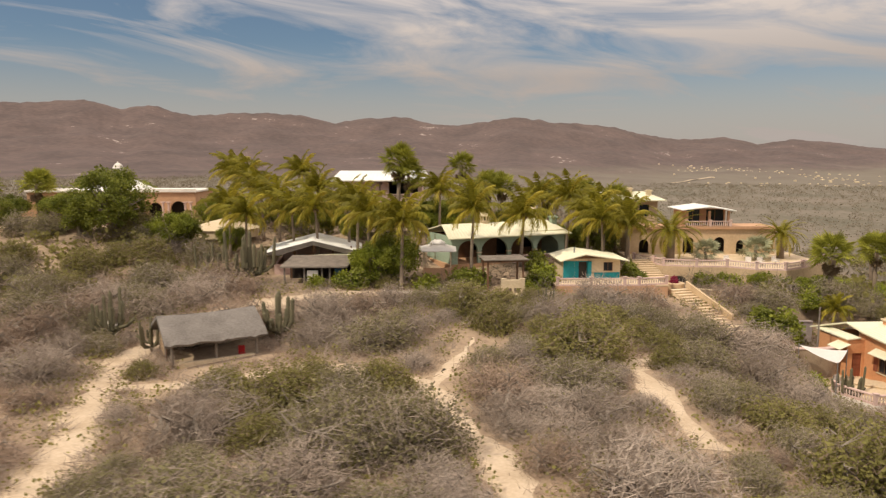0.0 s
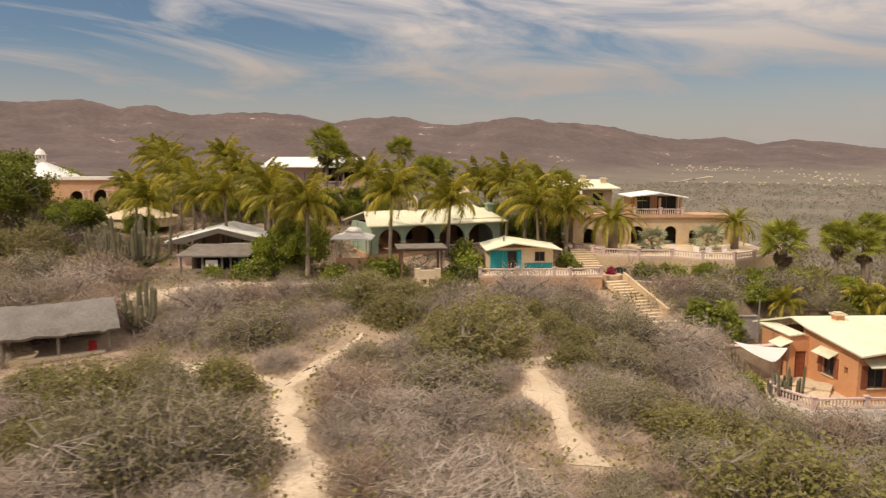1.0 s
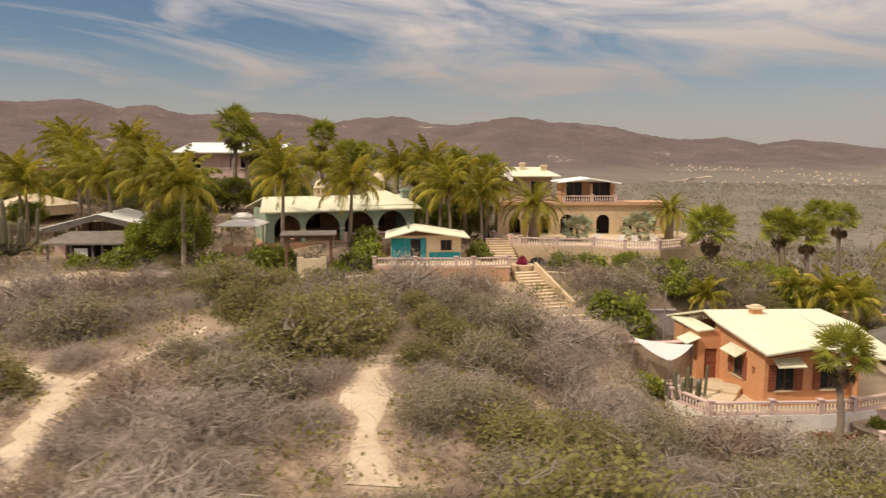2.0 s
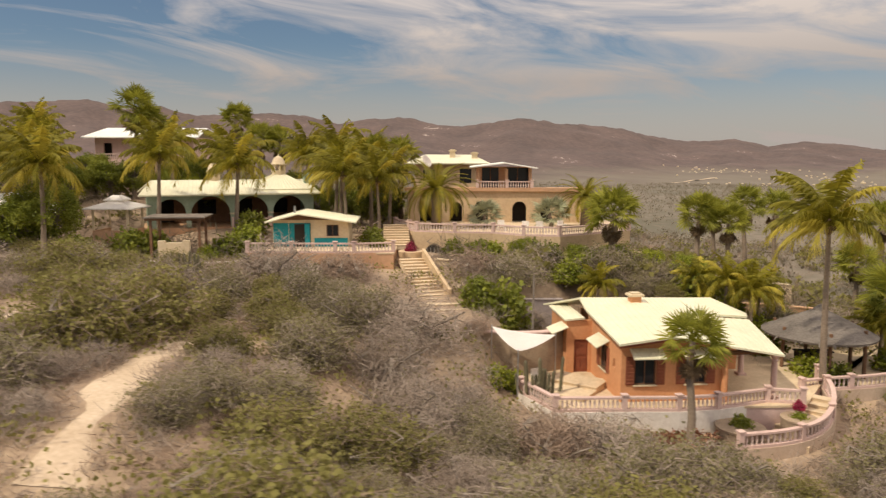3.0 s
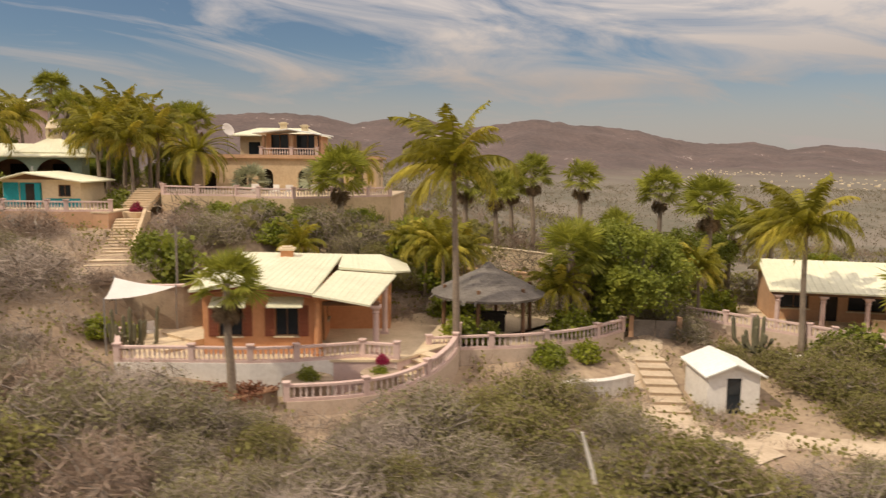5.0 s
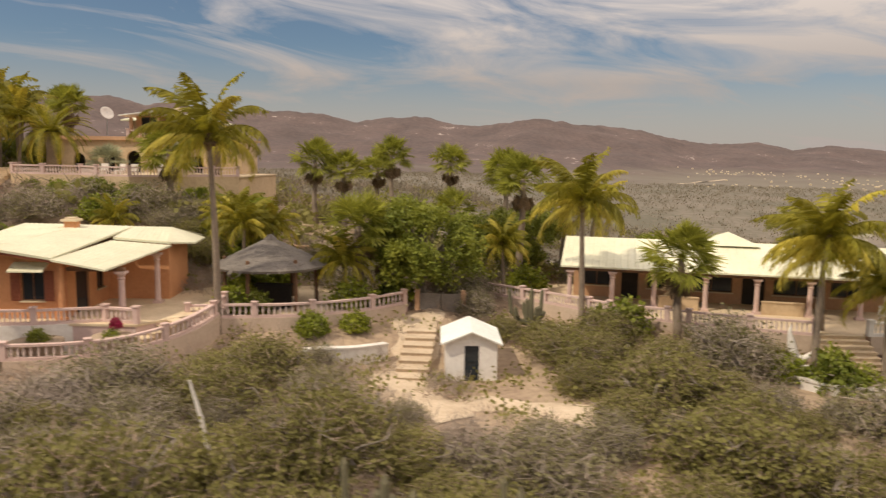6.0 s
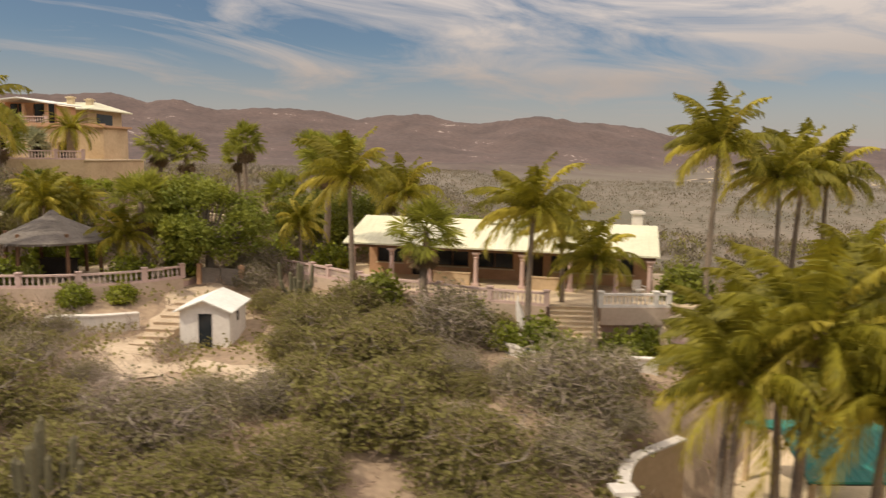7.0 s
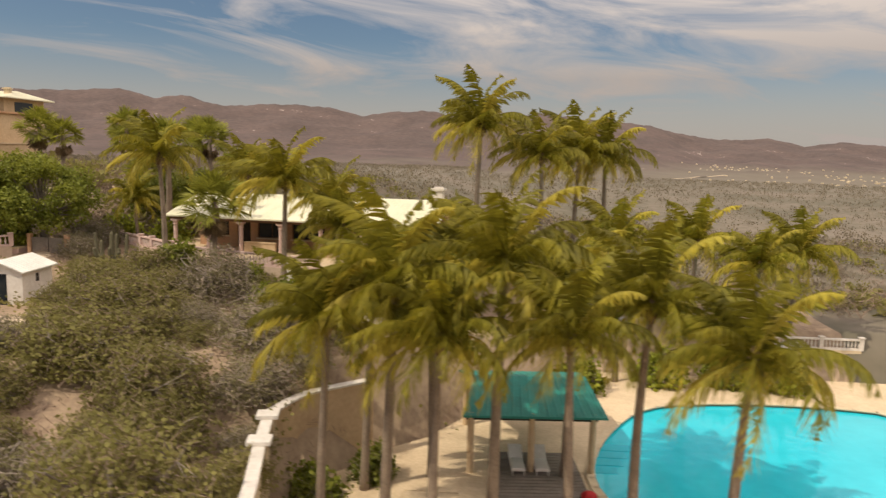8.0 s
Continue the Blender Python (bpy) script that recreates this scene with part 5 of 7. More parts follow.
part("seat", Mesh().box(0.5, 1.8, -0.9, -0.004, -0.4, 0.55).box(0.45, 1.85, -0.95, -0.004, 0.554, 0.64), CREAM, bench)
garden_wall([(-6, 70.2, 11.6), (2, 69.4, 11.6), (8.2, 69.2, 11.3), (11.4, 71.8, 11.2)], 0.9, 0.3, WHITE, "low pale retaining wall below the pergola", depth=1.2)

# ---- thatched restaurant and sheds ----
rest = thing("open_restaurant", pose(-18.5, 78.2, 13.0, 0, 0, 6), "open-fronted dining hall with a low gabled thatched roof", "dining hall")
part("wall", Mesh().box(0, 8.6, 0, 0.25, -1.0, 1.0).box(0, 0.25, 0.254, 6, -1.0, 1.0).box(8.35, 8.6, 0.254, 6, -1.0, 2.4).box(0.25, 8.35, 5.75, 6, -1, 2.4), PINK, rest)
for x in (0.1, 2.2, 4.3, 6.4, 8.4):
    part("post", Mesh().tube([(x, 0.12, 1.0), (x, 0.12, 2.6 + (0.7 if x == 4.3 else 0.3))], [0.1, 0.09], 7), WOOD, rest)
r = Mesh()
roof_plane(r, (-0.9, 7, 2.4), (-0.9, -1.0, 2.4), (4.3, -1.0, 3.7), (4.3, 7, 3.7), 0.2, 0.3)
roof_plane(r, (9.5, -1.0, 2.4), (9.5, 7, 2.4), (4.304, 7, 3.7), (4.304, -1.0, 3.7), 0.2, 0.3)
part("roof", r, WHITE_ROOF, rest, "pale sheet roof with a thatched verge")
part("verge", Mesh().add([(-0.9, -1.05, 2.35), (4.3, -1.05, 3.65), (9.5, -1.05, 2.35), (8.2, -1.0, 2.1), (4.3, -1.0, 3.2), (0.6, -1.0, 2.1)], [(0, 1, 4, 5), (1, 2, 3, 4)]), THATCH, rest)
part("door", Mesh().box(3.4, 4.2, -0.03, -0.004, -0.6, 1.0), REDWOOD, rest)
lean = thing("lean_to_shed", pose(-16.2, 73.0, 12.3, 0, 0, 2), "low open timber shed with a grey slatted roof", "shed")
r = Mesh()
roof_plane(r, (-0.4, -0.6, 2.35), (6.4, -0.6, 2.35), (7.2, 3.6, 2.95), (0.2, 3.6, 2.95), 0.14, 0.3)
part("roof", r, GREYWOOD, lean, "weathered plank roof")
for x in (0, 2, 3.8, 4.6, 5.9):
    part("post", Mesh().tube([(x, -0.2, -0.5), (x, -0.2, 2.35)], [0.11, 0.1], 7), GREYWOOD, lean)
# back wall coloured near-black for the shade under the plank roof
part("back_wall", Mesh().box(0, 6.4, 3.0, 3.2, -0.5, 2.75), DARK, lean)
part("panel", Mesh().box(2.3, 3.4, -0.3, -0.22, -0.1, 1.9), WHITE, lean, "white painted board leaning on a post")
part("panel", Mesh().box(5.0, 5.9, 0.8, 0.9, 0, 1.9), BLUE, lean, "blue painted board")
low = thing("low_roof_shelter", pose(-13.5, 76.0, 13.0, 0, 0, 12), "low shelter with a long pale sheet roof", "shelter")
r = Mesh()
roof_plane(r, (-3, -0.4, 1.7), (6.5, -0.4, 2.1), (7.5, 2.2, 2.4), (-2, 2.2, 2.0), 0.1, 0.35)
part("roof", r, ROOF, low)
for x in (-2.6, 1.5, 6.0):
    part("post", Mesh().box(x - 0.08, x + 0.08, 0.2, 0.36, -0.8, 1.75), WOOD, low)
tent = thing("round_tent", pose(-28.0, 92, 15.6), "round pale canvas tent with a low conical top", "tent")
part("canvas", Mesh().lathe([(4.2, 0), (4.2, 1.0), (4.4, 1.05), (1.6, 1.9), (0.3, 2.2)], 20), CREAM, tent)
tank = thing("water_basin", pose(-31.0, 88.5, 14.6), "blue painted round water basin", "basin")
part("shell", Mesh().lathe([(1.9, -0.8), (1.9, 0.7), (1.75, 0.7), (1.75, 0.4)], 20), BLUE, tank)

# ---- white house on the rise ----
wh = thing("white_roofed_house", pose(-14.5, 101, 16.8), "two-storey pale house with a white roof and balcony", "house")
part("wall", wall_panel(11.6, 5.6, 0.3, [(5.6, 8.0, 3.4, 4.9), (8.4, 11.0, 3.4, 4.9), (1.0, 4.6, 3.4, 4.9)], [(2, 4.5, 1.2), (6, 8.5, 1.2)]).box(0, 0.3, 0.3, 7, 0, 5.6).box(11.3, 11.6, 0.3, 7, 0, 5.6), PINK, wh)
# near-black sheet in place of shaded rooms behind the balcony and arches
part("inner_shade_sheet", Mesh().box(0.3, 11.3, 1.2, 1.3, 0, 5.5), DARK, wh)
r = Mesh()
roof_plane(r, (-1, -1.2, 5.6), (12.6, -1.2, 5.6), (12.0, 4, 6.8), (-0.4, 4, 6.8), 0.14, 0.5)
roof_plane(r, (12.6, 8.5, 5.6), (-1, 8.5, 5.6), (-0.4, 4.004, 6.8), (12.0, 4.004, 6.8), 0.14, 0.5)
part("roof", r, WHITE_ROOF, wh, "white sheet roof")
balustrade([(-14.5, 99.9, 19.7), (-2.9, 99.9, 19.7)], "pale balcony balustrade of the white-roofed house", base=0.4)
for x in (-14.2, -10.4, -6.8, -3.1):
    part("balcony_post", Mesh().box(x + 14.5 - 0.14, x + 14.5 + 0.14, -1.0, -0.72, -0.5, 2.5), PINK, wh)

# ---- domed mansion ----
man = thing("domed_mansion", pose(-60.5, 105, 16.2), "long salmon house with flat roofs, arches and a domed lantern", "house")
part("wall", wall_panel(24.5, 4.3, 0.35, [(2, 3.2, 1.2, 2.8), (6, 7.2, 1.2, 2.8)], [(17.6, 19.6, 1.8), (20.8, 23.2, 1.8)]).box(24.15, 24.5, 0.35, 8, 0, 4.3).box(0, 0.35, 0.35, 8, 0, 4.3), SALMON, man)
# near-black sheet, shade put into colour behind windows and arches
part("inner_shade_sheet", Mesh().box(0.35, 24.1, 1.8, 1.9, 0, 4.2), DARK, man)
part("roof_slab", Mesh().box(-0.2, 24.8, -0.3, 8, 4.3, 4.55).box(16.5, 24.7, -0.25, 0.0, 4.554, 4.75), WHITE, man, "flat white-edged roof")
for x in (20.2, 21.0, 23.4, 24.2):
    column(man, x, -1.2, 0, 3.0, 0.18, PINK)
r = Mesh()
for k in range(4):
    P = [(7.5, 1.0, 4.556), (15.5, 1.0, 4.556), (15.5, 8, 4.556), (7.5, 8, 4.556)]
    r.add([P[k], P[(k + 1) % 4], (11.5, 4.5, 7.0)], [(0, 1, 2)])
part("roof", r, WHITE_ROOF, man, "white pyramid roof")
cupola(man, 11.5, 4.5, 6.9, 0.65)
part("gate_wall", Mesh().box(-7, 0, 2, 2.3, 0, 2.4), SALMON, man)
floor_plate("mansion_court", [(-60, 92), (-33, 96), (-33, 104), (-60, 104)], 16.5, 2.0, PAVING, "pale court before the mansion")

# ---- thatched hut in the scrub ----
hut = thing("thatched_hut", pose(-19.6, 50.8, 10.45, 0, 0, 30), "small rustic hut with a low weathered palm-thatch roof", "hut")
r = Mesh()
cols, rows = 22, 7
for side_ in (0, 1):
    k0 = len(r.v)
    for j in range(rows + 1):
        for i in range(cols + 1):
            u, v = i / cols, j / rows
            x = -0.6 + 7.4 * u
            y = -0.8 + 3.4 * v if side_ == 0 else 6.0 - 3.4 * v
            z = 2.05 + 1.5 * v ** 0.85 + 0.10 * noise.noise((x * 1.3, y * 1.3, side_)) - 0.12 * math.sin(math.pi * u) * v
            if j == 0:
                z -= 0.15 * random.random()
            r.v.append((x, y, z))
    for j in range(rows):
        for i in range(cols):
            a = k0 + j * (cols + 1) + i
            r.f.append((a, a + 1, a + cols + 2, a + cols + 1) if side_ == 0 else (a + 1, a, a + cols + 1, a + cols + 2))
th = part("thatch", r, PALETHATCH, hut, "sagging grey palm thatch")
so = th.modifiers.new("thick", "SOLIDIFY"); so.thickness = 0.22; so.offset = -1
for x, y in ((0, 0), (3.1, 0), (6.2, 0), (0, 5.2), (6.2, 5.2), (0, 2.6)):
    part("post", Mesh().tube([(x, y, -0.6), (x + random.uniform(-0.1, 0.1), y, 2.15 if y != 2.6 else 3.3)], [0.12, 0.1], 7), BARK, hut)
for k in range(12):
    y = 2.4 + k * 0.24
    part("board", Mesh().box(-0.06, 0.0, y, y + 0.2, 0.3, 2.3 - 0.1 * random.random()), OCHRE if k % 3 else WOOD, hut)
part("low_wall", Mesh().box(0.3, 5.9, -0.2, 0.15, -0.6, 0.45), CREAM, hut)
# shade below the thatch is put into this wall's near-black colour
part("back_wall", Mesh().box(0.3, 5.9, 5.1, 5.25, -0.4, 2.0), DARK, hut)
chair = thing("folding_chair", pose(-15.6, 53.6, 10.4, 0, 0, 20), "folded red and black camp chair under the thatch", "chair")
part("seat", Mesh().box(0, 0.5, 0, 0.5, 0.4, 0.46), RED, chair)
part("backrest", Mesh().box(0, 0.5, 0.46, 0.52, 0.46, 1.0), RED, chair)
for x, y in ((0, 0), (0.45, 0), (0, 0.45), (0.45, 0.45)):
    part("leg", Mesh().box(x, x + 0.05, y, y + 0.05, -0.6, 0.4), DARK, chair)
slabw = thing("concrete_cover", pose(-29.8, 58.0, grade(-29.8, 58.0) + 0.05, 0, 0, 10), "pale concrete cistern cover among the bushes", "cistern cover")
part("slab", Mesh().box(0, 2.6, 0, 2.0, -0.4, 0.35), WHITE, slabw)
part("lid", Mesh().box(1.2, 2.2, 0.4, 1.4, 0.354, 0.75), WHITE, slabw)
stone_slab = thing("stone_slab", pose(10.4, 46.6, grade(10.4, 46.6) + 0.1, 4, 3, 20), "flat pale stone slab lying on the track", "stone")
part("rock", Mesh().prism([(0, 0), (1.3, -0.1), (1.5, 0.5), (0.9, 0.9), (0.1, 0.7)], -0.1, 0.14), WHITE, stone_slab)


def garden_chair(m, label):
    ob = thing("garden_chair", m, label, "chair", "terrace chairs")
    part("seat", Mesh().box(0, 0.6, 0, 0.55, 0.36, 0.44), WHITE, ob)
    part("backrest", Mesh().box(0, 0.6, 0.55, 0.63, 0.36, 0.95), WHITE, ob)
    for x in (0, 0.54):
        part("armrest", Mesh().box(x, x + 0.06, 0, 0.55, 0.58, 0.64), WHITE, ob)
        for y in (0, 0.49):
            part("leg", Mesh().box(x, x + 0.06, y, y + 0.06, 0, 0.36), WHITE, ob)
    return ob


gc = garden_chair(pose(31.6, 79.6, TZ, 0, 0, 10), "white garden chair on the upper terrace")
for x, y, a in ((33.4, 78.8, -20), (34.8, 78.4, 5), (37.0, 79.2, 30)):
    copy_thing(gc, pose(x, y, TZ, 0, 0, a))
gp = copy_thing(gc, pose(88.3, 62.6, LZ, 0, 0, 20)); tagged(gp, "white garden chair on the long house terrace")
gp = copy_thing(gc, pose(90.0, 62.9, LZ, 0, 0, -20)); tagged(gp, "white garden chair on the long house terrace")
gp = copy_thing(gc, pose(32.6, 57.3, VZ, 0, 0, 30)); tagged(gp, "white garden chair on the villa patio")
steps = stair((33.6, 55.6, VZ), (35.6, 58.6, VZ + 0.36), 2, 3.0, "low pale step across the villa patio")
dead = thing("dead_trunk", pose(55.2, 43.2, 3.6), "bleached leaning dead tree trunk among the bushes", "dead tree")
part("trunk", Mesh().tube([(0.2, 0, -0.5), (0, 0, 1.2), (-0.35, 0.1, 2.8), (-0.75, 0.1, 4.2)], [0.12, 0.1, 0.08, 0.04], 7), WHITE, dead)

# ---- plants ----
rnd = random.Random(7)


def twig(me, p, q, r):
    """A thin tapering three-sided twig."""
    p, q = Vector(p), Vector(q)
    d = q - p
    s = d.cross(Vector((0.3, 0.2, 1))).normalized() * r
    u = d.cross(s).normalized() * r
    k = len(me.v)
    me.v += [tuple(p + s), tuple(p - s * 0.5 + u * 0.87), tuple(p - s * 0.5 - u * 0.87), tuple(q)]
    me.f += [(k, k + 1, k + 3), (k + 1, k + 2, k + 3), (k + 2, k, k + 3)]


def leaf(me, p, size, rg):
    d = Vector((rg.gauss(0, 1), rg.gauss(0, 1), rg.gauss(0, 0.7))).normalized()
    s = d.cross(Vector((rg.gauss(0, 1), rg.gauss(0, 1), rg.gauss(0, 1)))).normalized() * size * 0.45
    d = d * size
    p = Vector(p)
    k = len(me.v)
    me.v += [tuple(p), tuple(p + d * 0.5 + s), tuple(p + d), tuple(p + d * 0.5 - s)]
    me.f += [(k, k + 1, k + 2, k + 3)]


def shrub_meshes(seed, spread, height, twigs, leaves, leaf_size, leaf_mat, twig_mat):
    """Branch, twig and foliage meshes of a thorny dry shrub with an uneven domed crown."""
    rg = random.Random(seed)
    wood, fine, fol = Mesh(), Mesh(), Mesh()
    stems = rg.randint(6, 9)
    lobes = [(rg.uniform(0, 6.28), rg.uniform(0.55, 1.0)) for _ in range(5)]

    def reach(a):
        return 0.5 + 0.5 * max(s * max(0, math.cos(a - b)) for b, s in lobes)

    knots = []
    for i in range(stems):
        a = 2 * math.pi * (i + rg.random()) / stems
        out = spread * rg.uniform(0.4, 0.85)
        h = height * rg.uniform(0.5, 0.85)
        bend = rg.uniform(-0.5, 0.5)
        pts, rad = [], []
        for k in range(5):
            u = k / 4
            aa = a + bend * u
            pts.append((out * u * math.cos(aa) + rg.uniform(-.1, .1), out * u * math.sin(aa) + rg.uniform(-.1, .1), h * u ** 0.75 - 0.2))
            rad.append(0.065 * (1 - 0.75 * u) + 0.01)
        wood.tube(pts, rad, 4, False)
        knots += [Vector(q) for q in pts[1:]]
    for _ in range(twigs):
        a, u = rg.uniform(0, 6.28), rg.random() ** 0.5 * rg.choice((0.8, 1.0, 1.0, 1.18))
        el = math.asin(rg.uniform(0.02, 1.0))
        R = reach(a)
        c = Vector((spread * R * u * math.cos(el) * math.cos(a), spread * R * u * math.cos(el) * math.sin(a), height * (0.8 + 0.2 * R) * u * math.sin(el)))
        if rg.random() < 0.10:
            near = min(knots, key=lambda k: (k - c).length_squared)
            twig(wood, near, c, 0.024)
        d = (c.normalized() * 0.7 + Vector((rg.gauss(0, 1), rg.gauss(0, 1), rg.gauss(0.25, 0.8))).normalized()).normalized()
        L = rg.uniform(0.3, 0.9)
        p, q = c - d * L * 0.5, c + d * L * 0.5
        q.z = max(0.03, q.z)
        twig(fine, p, q, rg.uniform(0.008, 0.019))
        for _ in range(leaves):
            leaf(fol, p.lerp(q, rg.uniform(0.1, 1.1)) + Vector((rg.gauss(0, 0.05), rg.gauss(0, 0.05), rg.gauss(0, 0.05))), leaf_size * rg.uniform(0.6, 1.4), rg)
    return wood.data("branch", BARK), fine.data("brushwood", twig_mat), (fol.data("foliage", leaf_mat) if leaves else None)


BARE = [shrub_meshes(s, sp, h, 2300, 0, 0, None, m) for s, sp, h, m in ((1, 2.3, 2.5, TWIG), (2, 2.5, 2.2, TWIG), (3, 2.0, 2.1, TWIGBROWN), (4, 2.6, 2.8, TWIG), (5, 2.2, 2.4, TWIGBROWN))]
GREENISH = [shrub_meshes(s, sp, h, 2000, 3, 0.10, LEAFGREY, TWIG) for s, sp, h in ((11, 2.3, 2.6), (12, 2.5, 2.3), (13, 2.0, 2.3))]
LEAFY = [shrub_meshes(s, sp, h, 2000, 6, 0.115, LEAFOLIVE, TWIGBROWN) for s, sp, h in ((21, 2.4, 2.5), (22, 2.1, 2.2), (23, 2.6, 2.8))]
GARDEN = [shrub_meshes(s, sp, h, 700, 8, 0.17, mt, TWIG) for s, sp, h, mt in ((24, 1.2, 1.4, LEAFDARK), (25, 1.1, 1.2, LEAFLIME), (26, 1.3, 1.7, MAGENTA))]


def shrub(meshes, m, label, group):
    ob = thing("shrub", m, label, "shrub", group)
    for nm, me in zip(("branch", "brushwood", "foliage"), meshes):
        if me:
            tagged(shared(nm, me, ob, Matrix.Identity(4)), kind="" if nm == "branch" else "stuff")
    return ob


def put(x, y, rz=0.0, s=1.0, dz=0.0, sz=None):
    return Matrix.Translation((x, y, grade(x, y) + dz)) @ pose(0, 0, 0, 0, 0, rz) @ Matrix.Diagonal((s, s, sz or s, 1))


PATH_LINES = [[(4.5, 22), (3.4, 29.5), (2.6, 35), (0.6, 41), (-0.6, 46), (-4, 48.3), (-9, 50.5), (-16, 47), (-24, 46)],
              [(-18, 24), (-19, 32), (-20, 38.5), (-22, 44), (-24.5, 52), (-22, 62), (-12, 68), (0, 70)],
              [(-0.6, 46), (1.5, 53), (2.5, 57)], [(15, 38), (14.4, 41), (13.8, 46), (13.5, 51), (16.4, 53.6)],
              [(60, 66), (61, 60), (60.5, 55), (62, 51.5), (63.4, 49.6)]]
CLEAR_VILLA = [(33, 57, 3.6), (37, 57, 5), (42, 57, 5.6), (46.5, 57.5, 4.6), (44.5, 52.5, 2.4), (40, 63, 4), (52.5, 63, 4.6), (57, 64, 3.2), (57.5, 58.6, 1.8), (64, 58, 2.6), (61, 59, 2.4), (70, 68, 4.4), (75, 66, 4.8), (80, 64, 4.8), (86, 63, 4.8), (84, 58, 1.8), (80.8, 54.4, 1.4), (75.5, 60.6, 0.6), (13.5, 76, 3.6), (19, 76, 3.6), (25.6, 69, 1.2), (26.4, 66.5, 1.6), (24.5, 72, 1.8), (27.4, 63.6, 2.4), (26, 84, 5)]
CLEAR_UPPER = [(32, 83, 6), (38, 83, 6), (4, 81, 4), (9, 83, 5), (14, 86, 4), (-17, 53.5, 3.4), (-15, 75, 3.6), (-11, 76, 3), (-14, 81, 4.5), (93.5, 47, 6.6), (88.6, 42, 3.0), (98, 40, 9), (104, 54, 13), (116, 54, 13), (6, 71, 2.6), (6, 69, 1.6), (-28, 91, 4.6), (44, 79, 2.2), (-1, 77, 2.2), (-46, 102, 9), (-40, 104, 8), (-54, 104, 8), (-9, 104, 8), (27, 107, 8)]
CLEAR_REST = [(66.0, 52.6, 1.8), (68.2, 50.8, 1.2), (-21.5, 40, 1.2), (88, 58, 2), (60.5, 54.5, 1.6), (65.8, 53.5, 1.4), (63, 51.5, 1.2), (-17.6, 50, 2.2), (-13.5, 52.5, 1.6)]
KEEP_CLEAR = CLEAR_VILLA + CLEAR_UPPER + CLEAR_REST


def near_path(x, y):
    best = 1e9
    for line in PATH_LINES:
        for (x0, y0), (x1, y1) in zip(line, line[1:]):
            dx, dy = x1 - x0, y1 - y0
            k = max(0, min(1, ((x - x0) * dx + (y - y0) * dy) / (dx * dx + dy * dy)))
            best = min(best, math.hypot(x - x0 - k * dx, y - y0 - k * dy))
    return best


def free(x, y, r=0.0):
    return all(math.hypot(x - a, y - b) > c + r for a, b, c in KEEP_CLEAR)


placed = []
tries = 0
while len(placed) < 270 and tries < 40000:
    tries += 1
    x = rnd.uniform(56, 87) if rnd.random() < 0.4 else rnd.uniform(-36, 56)
    low = float(np.interp(x, [-40, 0, 20, 35, 60, 90], [26, 25, 31, 37, 37, 33]))
    y = low + (73 - low) * rnd.random() ** 1.1
    if (y > 66 and x < -24) or x < -0.63 * y - 3 or x > 88:
        continue
    s = rnd.uniform(0.6, 1.85)
    if near_path(x, y) < 0.6 + 1.75 * s or not free(x, y, 1.9 * s) or any(math.hypot(x - a, y - b) < 1.2 * (s + c) for a, b, c in placed):
        continue
    green = 0.9 * noise.noise((x * 0.05, y * 0.05, 21)) + rnd.gauss(0, 0.22) + float(np.interp(x, [-50, 10, 25, 45, 62, 75], [0.02, 0.04, 0.30, 0.34, 0.42, 0.62]))
    placed.append((x, y, s))
    m = put(x, y, rnd.uniform(0, 360), s, -0.05, s * rnd.uniform(0.62, 0.9))
    if green > 0.42:
        shrub(rnd.choice(LEAFY), m, "dense olive green leafy bush on the sandy slope", "green bushes")
    elif green > 0.05:
        shrub(rnd.choice(GREENISH), m, "grey-green half-dry thorny bush", "half-dry bushes")
    else:
        shrub(rnd.choice(BARE), m, "leafless grey thorn bush on sandy ground", "dry bushes")


rg_west = random.Random(29)
for k in range(46):
    x, y = rg_west.uniform(-62, -22), rg_west.uniform(58, 90)
    sc = rg_west.uniform(0.8, 1.6)
    if not free(x, y, 1.5 * sc) or near_path(x, y) < 1.2 + 1.6 * sc:
        continue
    kind = rg_west.choice((LEAFY, GREENISH, GREENISH, BARE))
    shrub(rg_west.choice(kind), put(x, y, rg_west.uniform(0, 360), sc, -0.05, sc * 0.85), "dense olive green leafy bush on the sandy slope" if kind is LEAFY else "grey-green half-dry thorny bush" if kind is GREENISH else "leafless grey thorn bush on sandy ground", "green bushes" if kind is LEAFY else "half-dry bushes" if kind is GREENISH else "dry bushes")


def undergrowth(name, label, count, area, size, mat, seed, clear=0.7, leafy=False, mask=-0.15):
    """Countless low tufts of dry brush, strewn over the slope."""
    rg = random.Random(seed)
    me = Mesh()
    n = tries = 0
    while n < count and tries < count * 6:
        tries += 1
        x, y = rg.uniform(area[0], area[1]), rg.uniform(area[2], area[3])
        if near_path(x, y) < 0.55 + 0.9 * rg.random() or not free(x, y, -1.0 + clear) or noise.noise((x * 0.12, y * 0.12, seed)) < mask:
            continue
        n += 1
        g = Vector((x, y, grade(x, y)))
        h = size * rg.uniform(0.4, 1.3)
        for _ in range(9):
            d = Vector((rg.gauss(0, 1), rg.gauss(0, 1), abs(rg.gauss(0.7, 0.6)))).normalized()
            b = g + Vector((rg.gauss(0, 0.3), rg.gauss(0, 0.3), rg.uniform(0, 0.4) * h))
            if leafy:
                leaf(me, b + d * h * 0.6, 0.22, rg)
            else:
                twig(me, b, b + d * h, 0.02)
    return tagged(new(name, me.data(name, mat)), label, "undergrowth", kind="stuff")


